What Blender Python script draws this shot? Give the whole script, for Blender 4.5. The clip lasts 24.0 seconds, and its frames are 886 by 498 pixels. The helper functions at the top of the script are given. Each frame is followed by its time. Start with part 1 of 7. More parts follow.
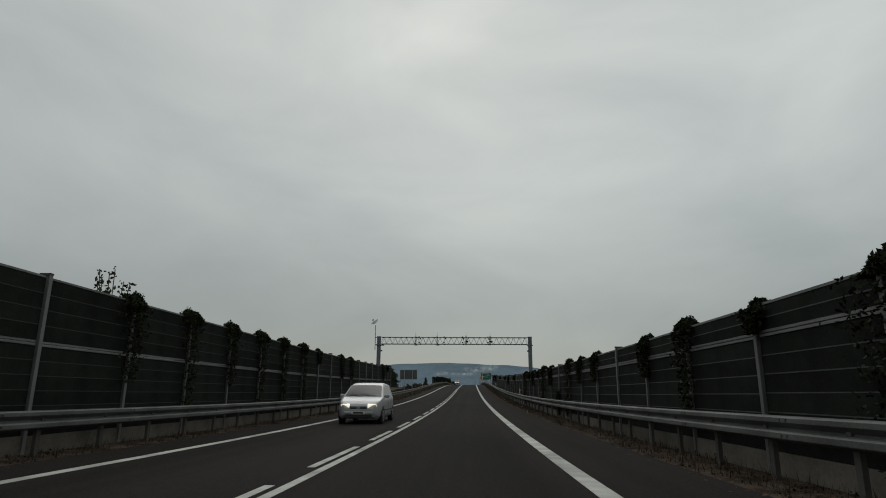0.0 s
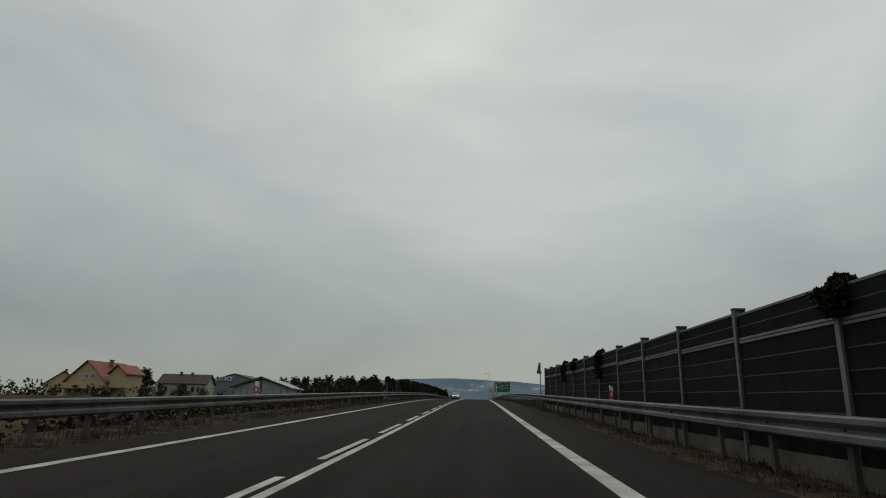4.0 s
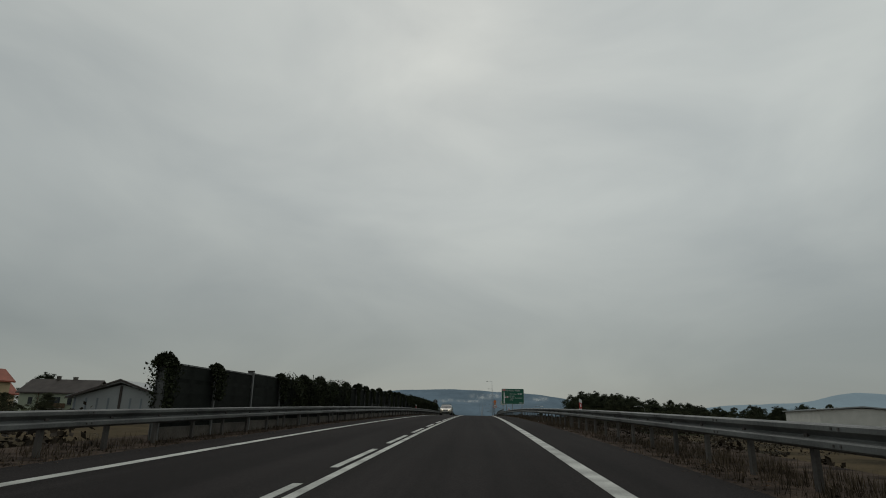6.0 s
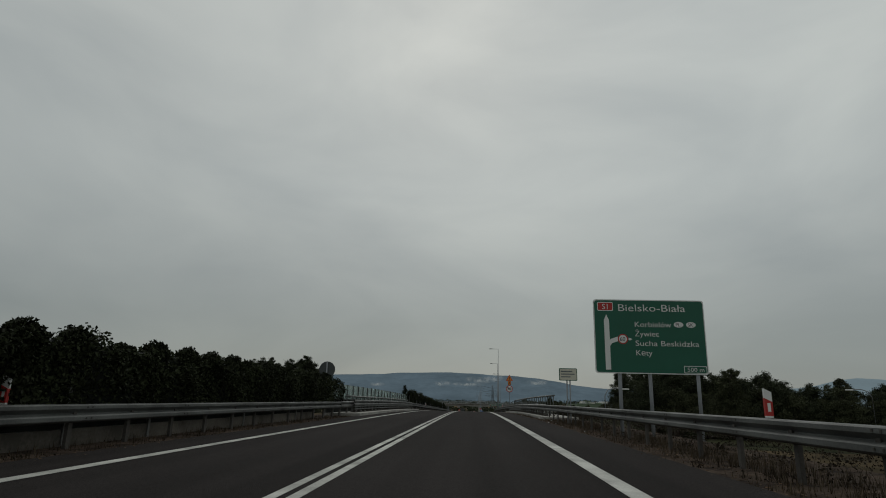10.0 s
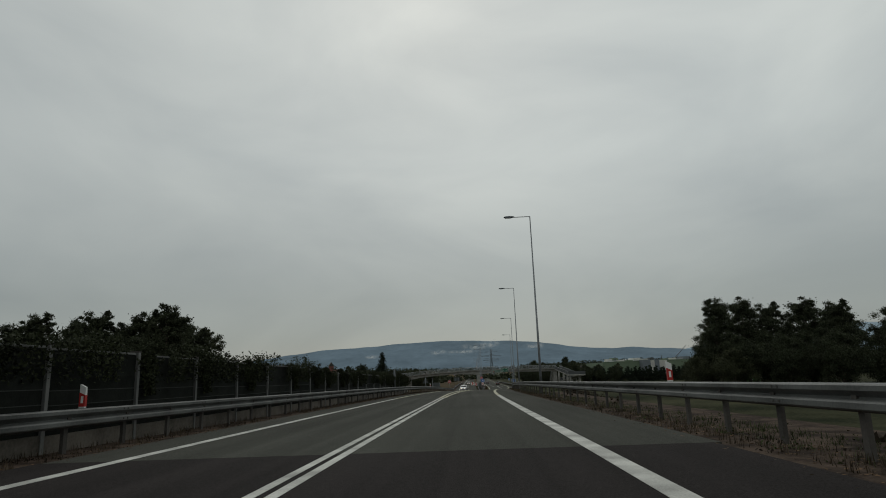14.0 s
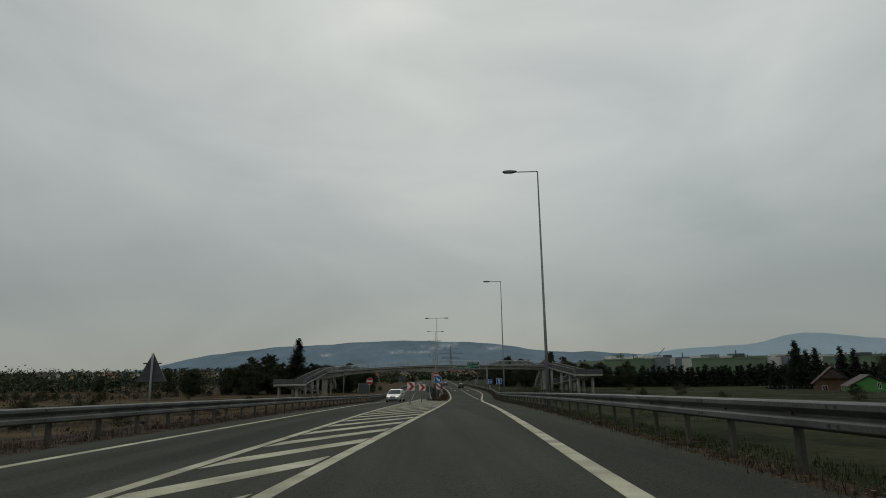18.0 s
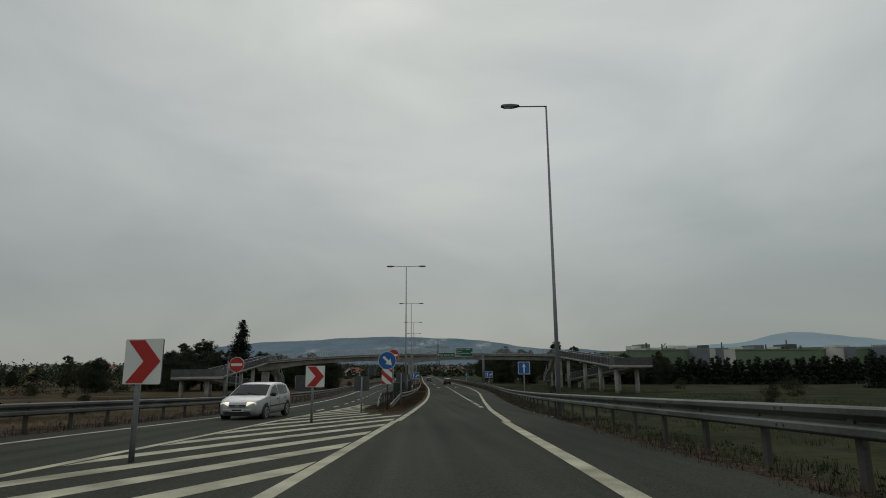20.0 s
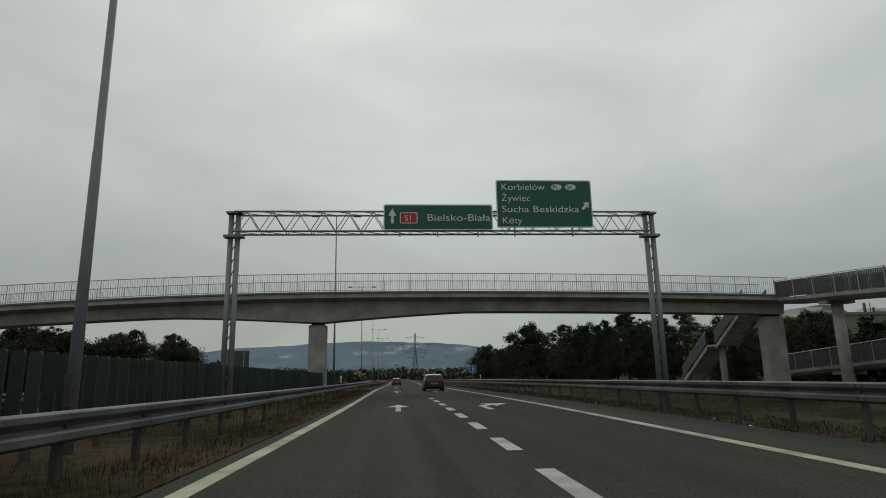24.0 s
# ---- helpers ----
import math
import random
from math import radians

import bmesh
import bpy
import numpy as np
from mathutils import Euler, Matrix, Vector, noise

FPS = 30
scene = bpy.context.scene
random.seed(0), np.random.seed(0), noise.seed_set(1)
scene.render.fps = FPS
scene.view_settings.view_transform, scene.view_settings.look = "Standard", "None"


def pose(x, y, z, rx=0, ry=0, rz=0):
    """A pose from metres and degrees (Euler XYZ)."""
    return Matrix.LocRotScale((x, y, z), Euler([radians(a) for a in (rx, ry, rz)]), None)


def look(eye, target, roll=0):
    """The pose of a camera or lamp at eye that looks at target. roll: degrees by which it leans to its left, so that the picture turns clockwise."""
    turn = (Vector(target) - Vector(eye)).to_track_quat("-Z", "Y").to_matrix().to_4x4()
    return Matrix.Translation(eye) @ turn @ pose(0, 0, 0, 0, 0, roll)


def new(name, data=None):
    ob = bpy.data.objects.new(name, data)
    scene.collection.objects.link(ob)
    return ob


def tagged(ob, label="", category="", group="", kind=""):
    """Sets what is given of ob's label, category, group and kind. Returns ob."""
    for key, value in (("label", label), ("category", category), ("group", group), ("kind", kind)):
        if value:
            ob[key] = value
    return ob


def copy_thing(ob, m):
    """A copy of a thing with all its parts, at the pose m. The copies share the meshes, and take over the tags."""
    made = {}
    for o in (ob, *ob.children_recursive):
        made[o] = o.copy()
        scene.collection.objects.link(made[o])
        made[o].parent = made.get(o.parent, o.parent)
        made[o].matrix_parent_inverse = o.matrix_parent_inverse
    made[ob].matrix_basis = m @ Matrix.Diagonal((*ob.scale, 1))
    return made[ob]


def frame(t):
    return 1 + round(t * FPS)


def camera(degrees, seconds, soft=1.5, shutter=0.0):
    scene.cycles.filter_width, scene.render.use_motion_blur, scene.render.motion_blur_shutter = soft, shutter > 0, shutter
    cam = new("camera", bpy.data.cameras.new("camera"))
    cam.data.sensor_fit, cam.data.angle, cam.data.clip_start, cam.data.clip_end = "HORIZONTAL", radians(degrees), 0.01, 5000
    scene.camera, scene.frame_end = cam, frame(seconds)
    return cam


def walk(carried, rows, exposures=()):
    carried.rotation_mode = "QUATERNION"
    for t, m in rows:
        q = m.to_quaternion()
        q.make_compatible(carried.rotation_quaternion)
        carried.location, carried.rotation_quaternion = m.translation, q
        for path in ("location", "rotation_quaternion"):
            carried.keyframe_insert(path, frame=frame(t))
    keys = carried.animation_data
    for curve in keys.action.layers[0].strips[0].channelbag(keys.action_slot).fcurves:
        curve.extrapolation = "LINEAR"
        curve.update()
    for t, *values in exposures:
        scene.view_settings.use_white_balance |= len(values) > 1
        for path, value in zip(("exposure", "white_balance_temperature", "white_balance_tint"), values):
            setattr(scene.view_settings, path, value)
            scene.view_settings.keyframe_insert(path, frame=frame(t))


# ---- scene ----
# ---------------------------------------------------------------- camera
PATH = [
    (0.0, 0.37, 48.64, -0.491, 13.51, -0.39, 2.28),
    (0.5, 0.34, 59.35, -0.609, 13.40, -0.30, 2.56),
    (1.0, 0.37, 70.05, -0.665, 13.56, -0.73, 2.69),
    (1.5, 0.42, 80.64, -0.660, 13.71, -0.43, 2.95),
    (2.0, 0.43, 91.31, -0.601, 13.98, -0.85, 2.79),
    (2.5, 0.45, 101.86, -0.489, 14.45, -0.32, 2.98),
    (4.5, 0.60, 143.07, 0.356, 15.24, -1.53, 2.76),
    (5.0, 0.62, 153.46, 0.653, 15.66, -1.73, 2.74),
    (5.5, 0.66, 163.85, 0.957, 15.86, -1.77, 2.74),
    (6.0, 0.70, 174.30, 1.267, 15.99, -1.03, 2.80),
    (6.5, 0.68, 184.83, 1.557, 16.19, -0.13, 2.68),
    (7.0, 0.69, 195.46, 1.830, 15.86, -1.38, 2.47),
    (7.5, 0.78, 206.19, 2.076, 15.89, 0.05, 2.47),
    (8.0, 0.87, 217.03, 2.295, 15.46, -1.38, 2.19),
    (8.5, 1.00, 227.95, 2.486, 15.44, 0.03, 2.24),
    (9.0, 1.09, 238.93, 2.648, 14.94, -2.08, 3.35),
    (9.5, 1.25, 249.93, 2.777, 14.83, -0.38, 3.11),
    (10.0, 1.29, 260.86, 2.870, 14.47, -1.34, 2.53),
    (10.5, 1.42, 271.55, 2.938, 13.12, 0.03, 2.72),
    (12.5, 1.73, 316.59, 3.026, 11.69, -0.09, 2.11),
    (13.0, 1.66, 328.03, 2.977, 11.49, -1.63, 1.74),
    (13.5, 1.72, 339.21, 2.869, 11.12, 0.00, 2.21),
    (14.0, 1.90, 350.39, 2.705, 11.61, 2.09, 2.31),
    (14.5, 2.02, 361.51, 2.520, 11.50, -0.25, 1.67),
    (15.0, 2.13, 372.61, 2.312, 11.33, -0.02, 1.31),
    (15.5, 2.27, 383.64, 2.107, 11.61, 0.36, 0.19),
    (16.0, 2.49, 394.58, 1.903, 11.52, 0.70, 0.14),
    (16.5, 2.78, 405.45, 1.682, 11.71, 1.08, -0.21),
    (17.0, 3.15, 416.40, 1.440, 11.88, 1.73, -0.50),
    (17.5, 3.65, 427.31, 1.170, 11.73, 0.42, -1.44),
    (18.0, 4.25, 438.18, 0.872, 11.60, 0.82, -1.69),
    (18.5, 4.92, 448.97, 0.551, 11.54, 0.65, -2.17),
    (20.5, 8.06, 495.46, -1.048, 11.00, 0.65, -3.01),
    (21.0, 8.70, 506.85, -1.460, 10.29, 1.47, -3.28),
    (21.5, 9.27, 518.28, -1.842, 11.01, 1.14, -3.75),
    (22.0, 9.91, 529.91, -2.198, 11.31, 0.21, -4.57),
    (22.5, 10.49, 541.75, -2.506, 11.66, -0.08, -5.05),
    (23.0, 11.06, 553.82, -2.767, 11.31, 1.01, -4.88),
    (23.5, 11.46, 566.17, -2.976, 11.45, -0.12, -5.46),
    (24.0, 11.99, 579.03, -3.141, 11.78, 1.06, -4.82),
]
cam = camera(73.52, 24.0, soft=1.0)
walk(cam, [(t, pose(x, y, z, 90 + p, r, h)) for t, x, y, z, p, r, h in PATH],
     [(0, 0.0), (2.5, 0.0), (5, -0.09), (7, -0.2), (9, -0.23), (10.5, -0.2), (12.5, -0.05), (14, 0.0), (18, -0.05), (21, -0.03), (22, 0.04), (24, 0.12)])

# ---------------------------------------------------------------- sky and light
world = bpy.data.worlds.new("overcast_sky")
scene.world = world
world.use_nodes = True


def sky_nodes():
    nt = world.node_tree
    nt.nodes.clear()
    add = nt.nodes.new
    out, bg = add("ShaderNodeOutputWorld"), add("ShaderNodeBackground")
    sky = add("ShaderNodeTexSky")
    sky.sky_type, sky.sun_disc = "NISHITA", False
    sky.sun_elevation, sky.sun_rotation = radians(38), radians(-3)
    geo = add("ShaderNodeTexCoord")
    sep = add("ShaderNodeSeparateXYZ")
    nt.links.new(geo.outputs["Generated"], sep.inputs[0])
    # cloud deck: brightness rises from the horizon to the middle of the sky
    ramp = add("ShaderNodeValToRGB")
    e = ramp.color_ramp.elements
    e[0].position, e[0].color = 0.0, (0.262, 0.286, 0.277, 1)
    e[1].position, e[1].color = 0.62, (0.48, 0.507, 0.49, 1)
    m = e.new(0.12)
    m.color = (0.27, 0.294, 0.284, 1)
    m = e.new(0.34)
    m.color = (0.434, 0.463, 0.447, 1)
    nt.links.new(sep.outputs["Z"], ramp.inputs[0])
    mp = add("ShaderNodeMapping")
    mp.inputs["Scale"].default_value = (1.5, 0.8, 3.2)
    mp.inputs["Rotation"].default_value = (0.25, 0.35, 0.2)
    nt.links.new(geo.outputs["Generated"], mp.inputs[0])
    n1 = add("ShaderNodeTexNoise")
    n1.inputs["Scale"].default_value, n1.inputs["Detail"].default_value, n1.inputs["Roughness"].default_value = 1.7, 5, 0.5
    n1.inputs["Distortion"].default_value = 0.5
    nt.links.new(mp.outputs[0], n1.inputs["Vector"])
    r2 = add("ShaderNodeValToRGB")
    r2.color_ramp.elements[0].position, r2.color_ramp.elements[0].color = 0.33, (0.86, 0.87, 0.885, 1)
    r2.color_ramp.elements[1].position, r2.color_ramp.elements[1].color = 0.68, (1.1, 1.09, 1.08, 1)
    nt.links.new(n1.outputs["Fac"], r2.inputs[0])
    mul = add("ShaderNodeMix")
    mul.data_type, mul.blend_type = "RGBA", "MULTIPLY"
    mul.inputs[0].default_value = 1.0
    nt.links.new(ramp.outputs[0], mul.inputs[6])
    nt.links.new(r2.outputs[0], mul.inputs[7])
    # a little of the clear sky's colour above the deck
    mix = add("ShaderNodeMix")
    mix.data_type = "RGBA"
    mix.inputs[0].default_value = 0.006
    # thinner cloud round the sun's place
    dot = add("ShaderNodeVectorMath")
    dot.operation = "DOT_PRODUCT"
    nrm = add("ShaderNodeVectorMath")
    nrm.operation = "NORMALIZE"
    nt.links.new(geo.outputs["Generated"], nrm.inputs[0])
    nt.links.new(nrm.outputs[0], dot.inputs[0])
    dot.inputs[1].default_value = Vector((0.2, 0.79, 0.6)).normalized()
    r3 = add("ShaderNodeValToRGB")
    r3.color_ramp.interpolation = "EASE"
    r3.color_ramp.elements[0].position, r3.color_ramp.elements[0].color = 0.72, (0.975, 0.975, 0.967, 1)
    r3.color_ramp.elements[1].position, r3.color_ramp.elements[1].color = 1.0, (1.13, 1.13, 1.122, 1)
    nt.links.new(dot.outputs["Value"], r3.inputs[0])
    glow = add("ShaderNodeMix")
    glow.data_type, glow.blend_type = "RGBA", "MULTIPLY"
    glow.inputs[0].default_value = 1.0
    nt.links.new(mul.outputs[2], glow.inputs[6])
    nt.links.new(r3.outputs[0], glow.inputs[7])
    nt.links.new(glow.outputs[2], mix.inputs[6])
    nt.links.new(sky.outputs[0], mix.inputs[7])
    nt.links.new(mix.outputs[2], bg.inputs[0])
    bg.inputs[1].default_value = 1.03
    nt.links.new(bg.outputs[0], out.inputs[0])


sky_nodes()
sun = new("sun", bpy.data.lights.new("sun", "SUN"))
sun.data.energy, sun.data.angle, sun.data.color = 0.5, radians(40), (1.0, 0.97, 0.93)
sun.matrix_world = look((0, 0, 80), (3, -62, 32))

# ---------------------------------------------------------------- materials
def mat(name, col, rough=0.8, metal=0.0, var=0.25, scale=3.0, fine=40.0, bump=0.15, tint=None, spec=0.4, rand=0.0, stretch=None, emit=None, two=None):
    """A procedural surface: base colour varied at two scales, with fine relief."""
    m = bpy.data.materials.new(name)
    m.use_nodes = True
    nt = m.node_tree
    b = nt.nodes["Principled BSDF"]
    add, link = nt.nodes.new, nt.links.new
    tc = add("ShaderNodeTexCoord")
    src = tc.outputs["Object"]
    if stretch:
        mp = add("ShaderNodeMapping")
        mp.inputs["Scale"].default_value = stretch
        link(src, mp.inputs[0])
        src = mp.outputs[0]
    n1, n2 = add("ShaderNodeTexNoise"), add("ShaderNodeTexNoise")
    for n, s, d in ((n1, scale, 4), (n2, fine, 2)):
        n.inputs["Scale"].default_value, n.inputs["Detail"].default_value = s, d
        link(src, n.inputs["Vector"])
    ramp = add("ShaderNodeValToRGB")
    lo = tuple(c * (1 - var) for c in col)
    hi = tuple(min(1, c * (1 + var)) for c in (tint or col))
    ramp.color_ramp.elements[0].position, ramp.color_ramp.elements[0].color = 0.3, (*lo, 1)
    ramp.color_ramp.elements[1].position, ramp.color_ramp.elements[1].color = 0.7, (*hi, 1)
    ad = add("ShaderNodeMath")
    ad.operation = "MULTIPLY_ADD"
    link(n2.outputs["Fac"], ad.inputs[0])
    ad.inputs[1].default_value, ad.inputs[2].default_value = 0.4, -0.2
    ad2 = add("ShaderNodeMath")
    link(ad.outputs[0], ad2.inputs[0])
    link(n1.outputs["Fac"], ad2.inputs[1])
    fac = ad2.outputs[0]
    if rand:
        oi = add("ShaderNodeObjectInfo")
        r = add("ShaderNodeMath")
        r.operation = "MULTIPLY_ADD"
        link(oi.outputs["Random"], r.inputs[0])
        r.inputs[1].default_value, r.inputs[2].default_value = rand, -rand / 2
        r2 = add("ShaderNodeMath")
        link(r.outputs[0], r2.inputs[0])
        link(fac, r2.inputs[1])
        fac = r2.outputs[0]
    link(fac, ramp.inputs[0])
    link(ramp.outputs[0], b.inputs["Base Color"])
    b.inputs["Roughness"].default_value, b.inputs["Metallic"].default_value = rough, metal
    b.inputs["Specular IOR Level"].default_value = spec
    if bump:
        bp = add("ShaderNodeBump")
        bp.inputs["Strength"].default_value, bp.inputs["Distance"].default_value = bump, 0.02
        link(n2.outputs["Fac"], bp.inputs["Height"])
        link(bp.outputs[0], b.inputs["Normal"])
    if emit:
        b.inputs["Emission Color"].default_value, b.inputs["Emission Strength"].default_value = (*emit[:3], 1), emit[3]
    return m


def leafmat(name, col, var=0.45):
    m = mat(name, col, 0.75, 0, var, 0.6, 9.0, 0, spec=0.08)
    nt = m.node_tree
    b = nt.nodes["Principled BSDF"]
    g, hs = nt.nodes.new("ShaderNodeNewGeometry"), nt.nodes.new("ShaderNodeHueSaturation")
    mr = nt.nodes.new("ShaderNodeMapRange")
    mr.inputs[3].default_value, mr.inputs[4].default_value = 0.6, 1.4
    nt.links.new(g.outputs["Random Per Island"], mr.inputs[0])
    nt.links.new(mr.outputs[0], hs.inputs["Value"])
    nt.links.new(b.inputs["Base Color"].links[0].from_socket, hs.inputs["Color"])
    nt.links.new(hs.outputs[0], b.inputs["Base Color"])
    return m


def asphalt(name, col):
    """Worn asphalt: aggregate grain, long wheel tracks, darker patches."""
    m = mat(name, col, 0.95, 0, 0.18, 0.35, 120.0, 0.5, spec=0.04, stretch=(1, 0.25, 1))
    nt = m.node_tree
    b = nt.nodes["Principled BSDF"]
    add, link = nt.nodes.new, nt.links.new
    tc = add("ShaderNodeTexCoord")
    vor = add("ShaderNodeTexVoronoi")
    vor.inputs["Scale"].default_value = 70
    link(tc.outputs["Object"], vor.inputs["Vector"])
    mp = add("ShaderNodeMapping")
    mp.inputs["Scale"].default_value = (1.6, 0.012, 1)
    link(tc.outputs["Object"], mp.inputs[0])
    tr = add("ShaderNodeTexNoise")
    tr.inputs["Scale"].default_value, tr.inputs["Detail"].default_value = 1.0, 3
    link(mp.outputs[0], tr.inputs["Vector"])
    mr = add("ShaderNodeMapRange")
    mr.inputs[1].default_value, mr.inputs[2].default_value, mr.inputs[3].default_value, mr.inputs[4].default_value = 0.35, 0.65, 0.84, 1.14
    link(tr.outputs["Fac"], mr.inputs[0])
    mr2 = add("ShaderNodeMapRange")
    mr2.inputs[3].default_value, mr2.inputs[4].default_value = 0.65, 1.3
    sep = add("ShaderNodeSeparateColor")
    link(vor.outputs["Color"], sep.inputs[0])
    link(sep.outputs[0], mr2.inputs[0])
    mu = add("ShaderNodeMath")
    mu.operation = "MULTIPLY"
    link(mr.outputs[0], mu.inputs[0])
    link(mr2.outputs[0], mu.inputs[1])
    hs = add("ShaderNodeHueSaturation")
    link(mu.outputs[0], hs.inputs["Value"])
    link(b.inputs["Base Color"].links[0].from_socket, hs.inputs["Color"])
    link(hs.outputs[0], b.inputs["Base Color"])
    return m


ASPHALT_OLD = asphalt("asphalt_dark", (0.0252, 0.0222, 0.0215))
ASPHALT_NEW = asphalt("asphalt_grey", (0.057, 0.058, 0.05))
PAINT_CREAM = mat("road_paint_yellowed", (0.4, 0.385, 0.29), 0.85, 0, 0.36, 1.1, 45, 0.25, spec=0.1)
PAINT = mat("road_paint", (0.45, 0.45, 0.42), 0.85, 0, 0.34, 1.3, 45, 0.25, spec=0.1)
STEEL = mat("galvanised_steel", (0.1, 0.104, 0.1), 0.62, 0.15, 0.4, 0.9, 22, 0.08, spec=0.3)
STEEL_OLD = mat("weathered_steel_post", (0.062, 0.056, 0.05), 0.8, 0.1, 0.35, 3, 30, 0.1, rand=0.35)
STEEL_DARK = mat("painted_gantry_steel", (0.13, 0.145, 0.16), 0.55, 0.3, 0.15, 2, 30, 0.05)
POLE = mat("lamp_pole_steel", (0.21, 0.222, 0.235), 0.5, 0.4, 0.12, 1.5, 25, 0.04)
PANEL = mat("barrier_panel_green", (0.0175, 0.0195, 0.0172), 0.85, 0, 0.35, 1.3, 30, 0.4, rand=0.25, spec=0.03)
SEAM_DIM = mat("barrier_seam_dim", (0.028, 0.031, 0.028), 0.8, 0.1, 0.3, 3, 30, 0.1)
SEAM = mat("barrier_seam", (0.06, 0.066, 0.062), 0.75, 0.2, 0.2, 3, 30, 0.1)
CAPRAIL = mat("barrier_rail_grey", (0.15, 0.152, 0.147), 0.65, 0.15, 0.2, 1.5, 25, 0.08, rand=0.3)
CONCRETE = mat("concrete", (0.3, 0.29, 0.265), 0.85, 0, 0.28, 0.8, 22, 0.25)
PLINTH = mat("stained_concrete_plinth", (0.115, 0.102, 0.085), 0.92, 0, 0.4, 1.1, 16, 0.3, rand=0.3)
DIRT = mat("verge_dirt", (0.033, 0.025, 0.021), 0.95, 0, 0.5, 1.6, 18, 0.9, tint=(0.06, 0.044, 0.034), spec=0.03)
GRASS = mat("green_field", (0.024, 0.031, 0.015), 0.95, 0, 0.5, 0.16, 3.2, 0.9, tint=(0.036, 0.036, 0.02), spec=0.02)
MEADOW = mat("dry_meadow", (0.03, 0.028, 0.017), 0.95, 0, 0.5, 0.11, 2.6, 0.9, tint=(0.066, 0.049, 0.028), spec=0.02)
DRYGRASS = leafmat("dry_grass", (0.058, 0.044, 0.029), 0.5)
ORANGEGRASS = leafmat("orange_brown_grass", (0.075, 0.05, 0.026), 0.5)
LITTERLEAF = leafmat("fallen_leaves", (0.095, 0.058, 0.032), 0.6)
GREENGRASS = leafmat("green_grass", (0.048, 0.057, 0.025), 0.45)
IVY = leafmat("ivy_leaves", (0.026, 0.031, 0.0155), 0.55)
LEAF_DARK = leafmat("tree_leaves_dark", (0.043, 0.05, 0.029), 0.5)
LEAF_MID = leafmat("tree_leaves_mid", (0.055, 0.06, 0.033), 0.5)
NEEDLE = leafmat("spruce_needles", (0.027, 0.035, 0.024), 0.45)
BARK = mat("bark", (0.075, 0.06, 0.048), 0.9, 0, 0.35, 3, 18, 0.6)
SIGN_GREEN = mat("sign_green", (0.012, 0.105, 0.065), 0.45, 0, 0.06, 1.0, 20, 0)
SIGN_WHITE = mat("sign_white", (0.72, 0.73, 0.71), 0.45, 0, 0.05, 1.0, 20, 0)
SIGN_RED = mat("sign_red", (0.42, 0.03, 0.025), 0.45, 0, 0.08, 1.0, 20, 0)
SIGN_BLUE = mat("sign_blue", (0.015, 0.115, 0.36), 0.45, 0, 0.08, 1.0, 20, 0)
SIGN_ORANGE = mat("sign_orange", (0.72, 0.22, 0.035), 0.45, 0, 0.08, 1.0, 20, 0)
SIGN_YELLOW = mat("sign_cream", (0.62, 0.6, 0.5), 0.5, 0, 0.06, 1.0, 20, 0)
SIGN_BACK = mat("sign_back_grey", (0.08, 0.087, 0.087), 0.6, 0.3, 0.15, 1.5, 20, 0.05)
BLACK = mat("black_plastic", (0.015, 0.015, 0.016), 0.5, 0, 0.15, 4, 30, 0.05)
RUBBER = mat("tyre_rubber", (0.02, 0.02, 0.02), 0.85, 0, 0.2, 6, 40, 0.2)

# ---------------------------------------------------------------- alignment of the road
STEP, S0 = 20.0, -40.0
ALIGN_X = [-0.01, 0.0, 0.0, 0.0, 0.03, 0.07, 0.13, 0.2, 0.27, 0.36, 0.45, 0.57, 0.75, 0.96, 1.15, 1.3, 1.43, 1.54, 1.63, 1.73, 1.85, 1.99, 2.26, 2.97,
           4.12, 5.58, 7.0, 8.22, 9.34, 10.32, 11.05, 11.61, 11.98, 12.12, 12.19, 12.32, 12.5, 12.71, 12.92, 13.13]
ALIGN_Z = [2.62, 1.12, 0.0, -0.85, -1.41, -1.69, -1.74, -1.59, -1.27, -0.8, -0.23, 0.35, 0.86, 1.27, 1.59, 1.79, 1.9, 1.96, 1.94, 1.78, 1.47, 1.1, 0.72,
           0.28, -0.25, -0.87, -1.56, -2.28, -2.96, -3.53, -3.95, -4.22, -4.39, -4.56, -4.75, -4.97, -5.22, -5.47, -5.74, -6.01]


def knot(table, s):
    """Catmull-Rom through the table, straight on beyond its ends."""
    u = (s - S0) / STEP
    n = len(table)
    if u <= 1:
        return table[1] + (u - 1) * (table[2] - table[0]) / 2
    if u >= n - 2:
        return table[n - 2] + (u - n + 2) * (table[n - 1] - table[n - 3]) / 2
    i = int(u)
    f = u - i
    a, b, c, d = table[i - 1:i + 3]
    return b + 0.5 * f * (c - a + f * (2 * a - 5 * b + 4 * c - d + f * (3 * (b - c) + d - a)))


def smooth(a, b, x):
    t = min(1.0, max(0.0, (x - a) / (b - a)))
    return t * t * (3 - 2 * t)


def grade(s):
    z = knot(ALIGN_Z, min(s, 720))
    if s > 720:
        z += -1.2 * smooth(720, 1000, s) + 12 * smooth(1100, 4500, s)
    return z


def bend(s):
    return knot(ALIGN_X, min(s, 720)) + (max(0, s - 720) * 0.0103)


def heading(s):
    return math.atan2(-(bend(s + 1) - bend(s - 1)), 2.0)


def rd(s, off=0.0, h=0.0):
    """A place beside the road: metres along it, to its right, and above it."""
    a = heading(s)
    return Vector((bend(s) + off * math.cos(a), s - 0.28 * smooth(400, 600, s) + off * math.sin(a), grade(s) + h))


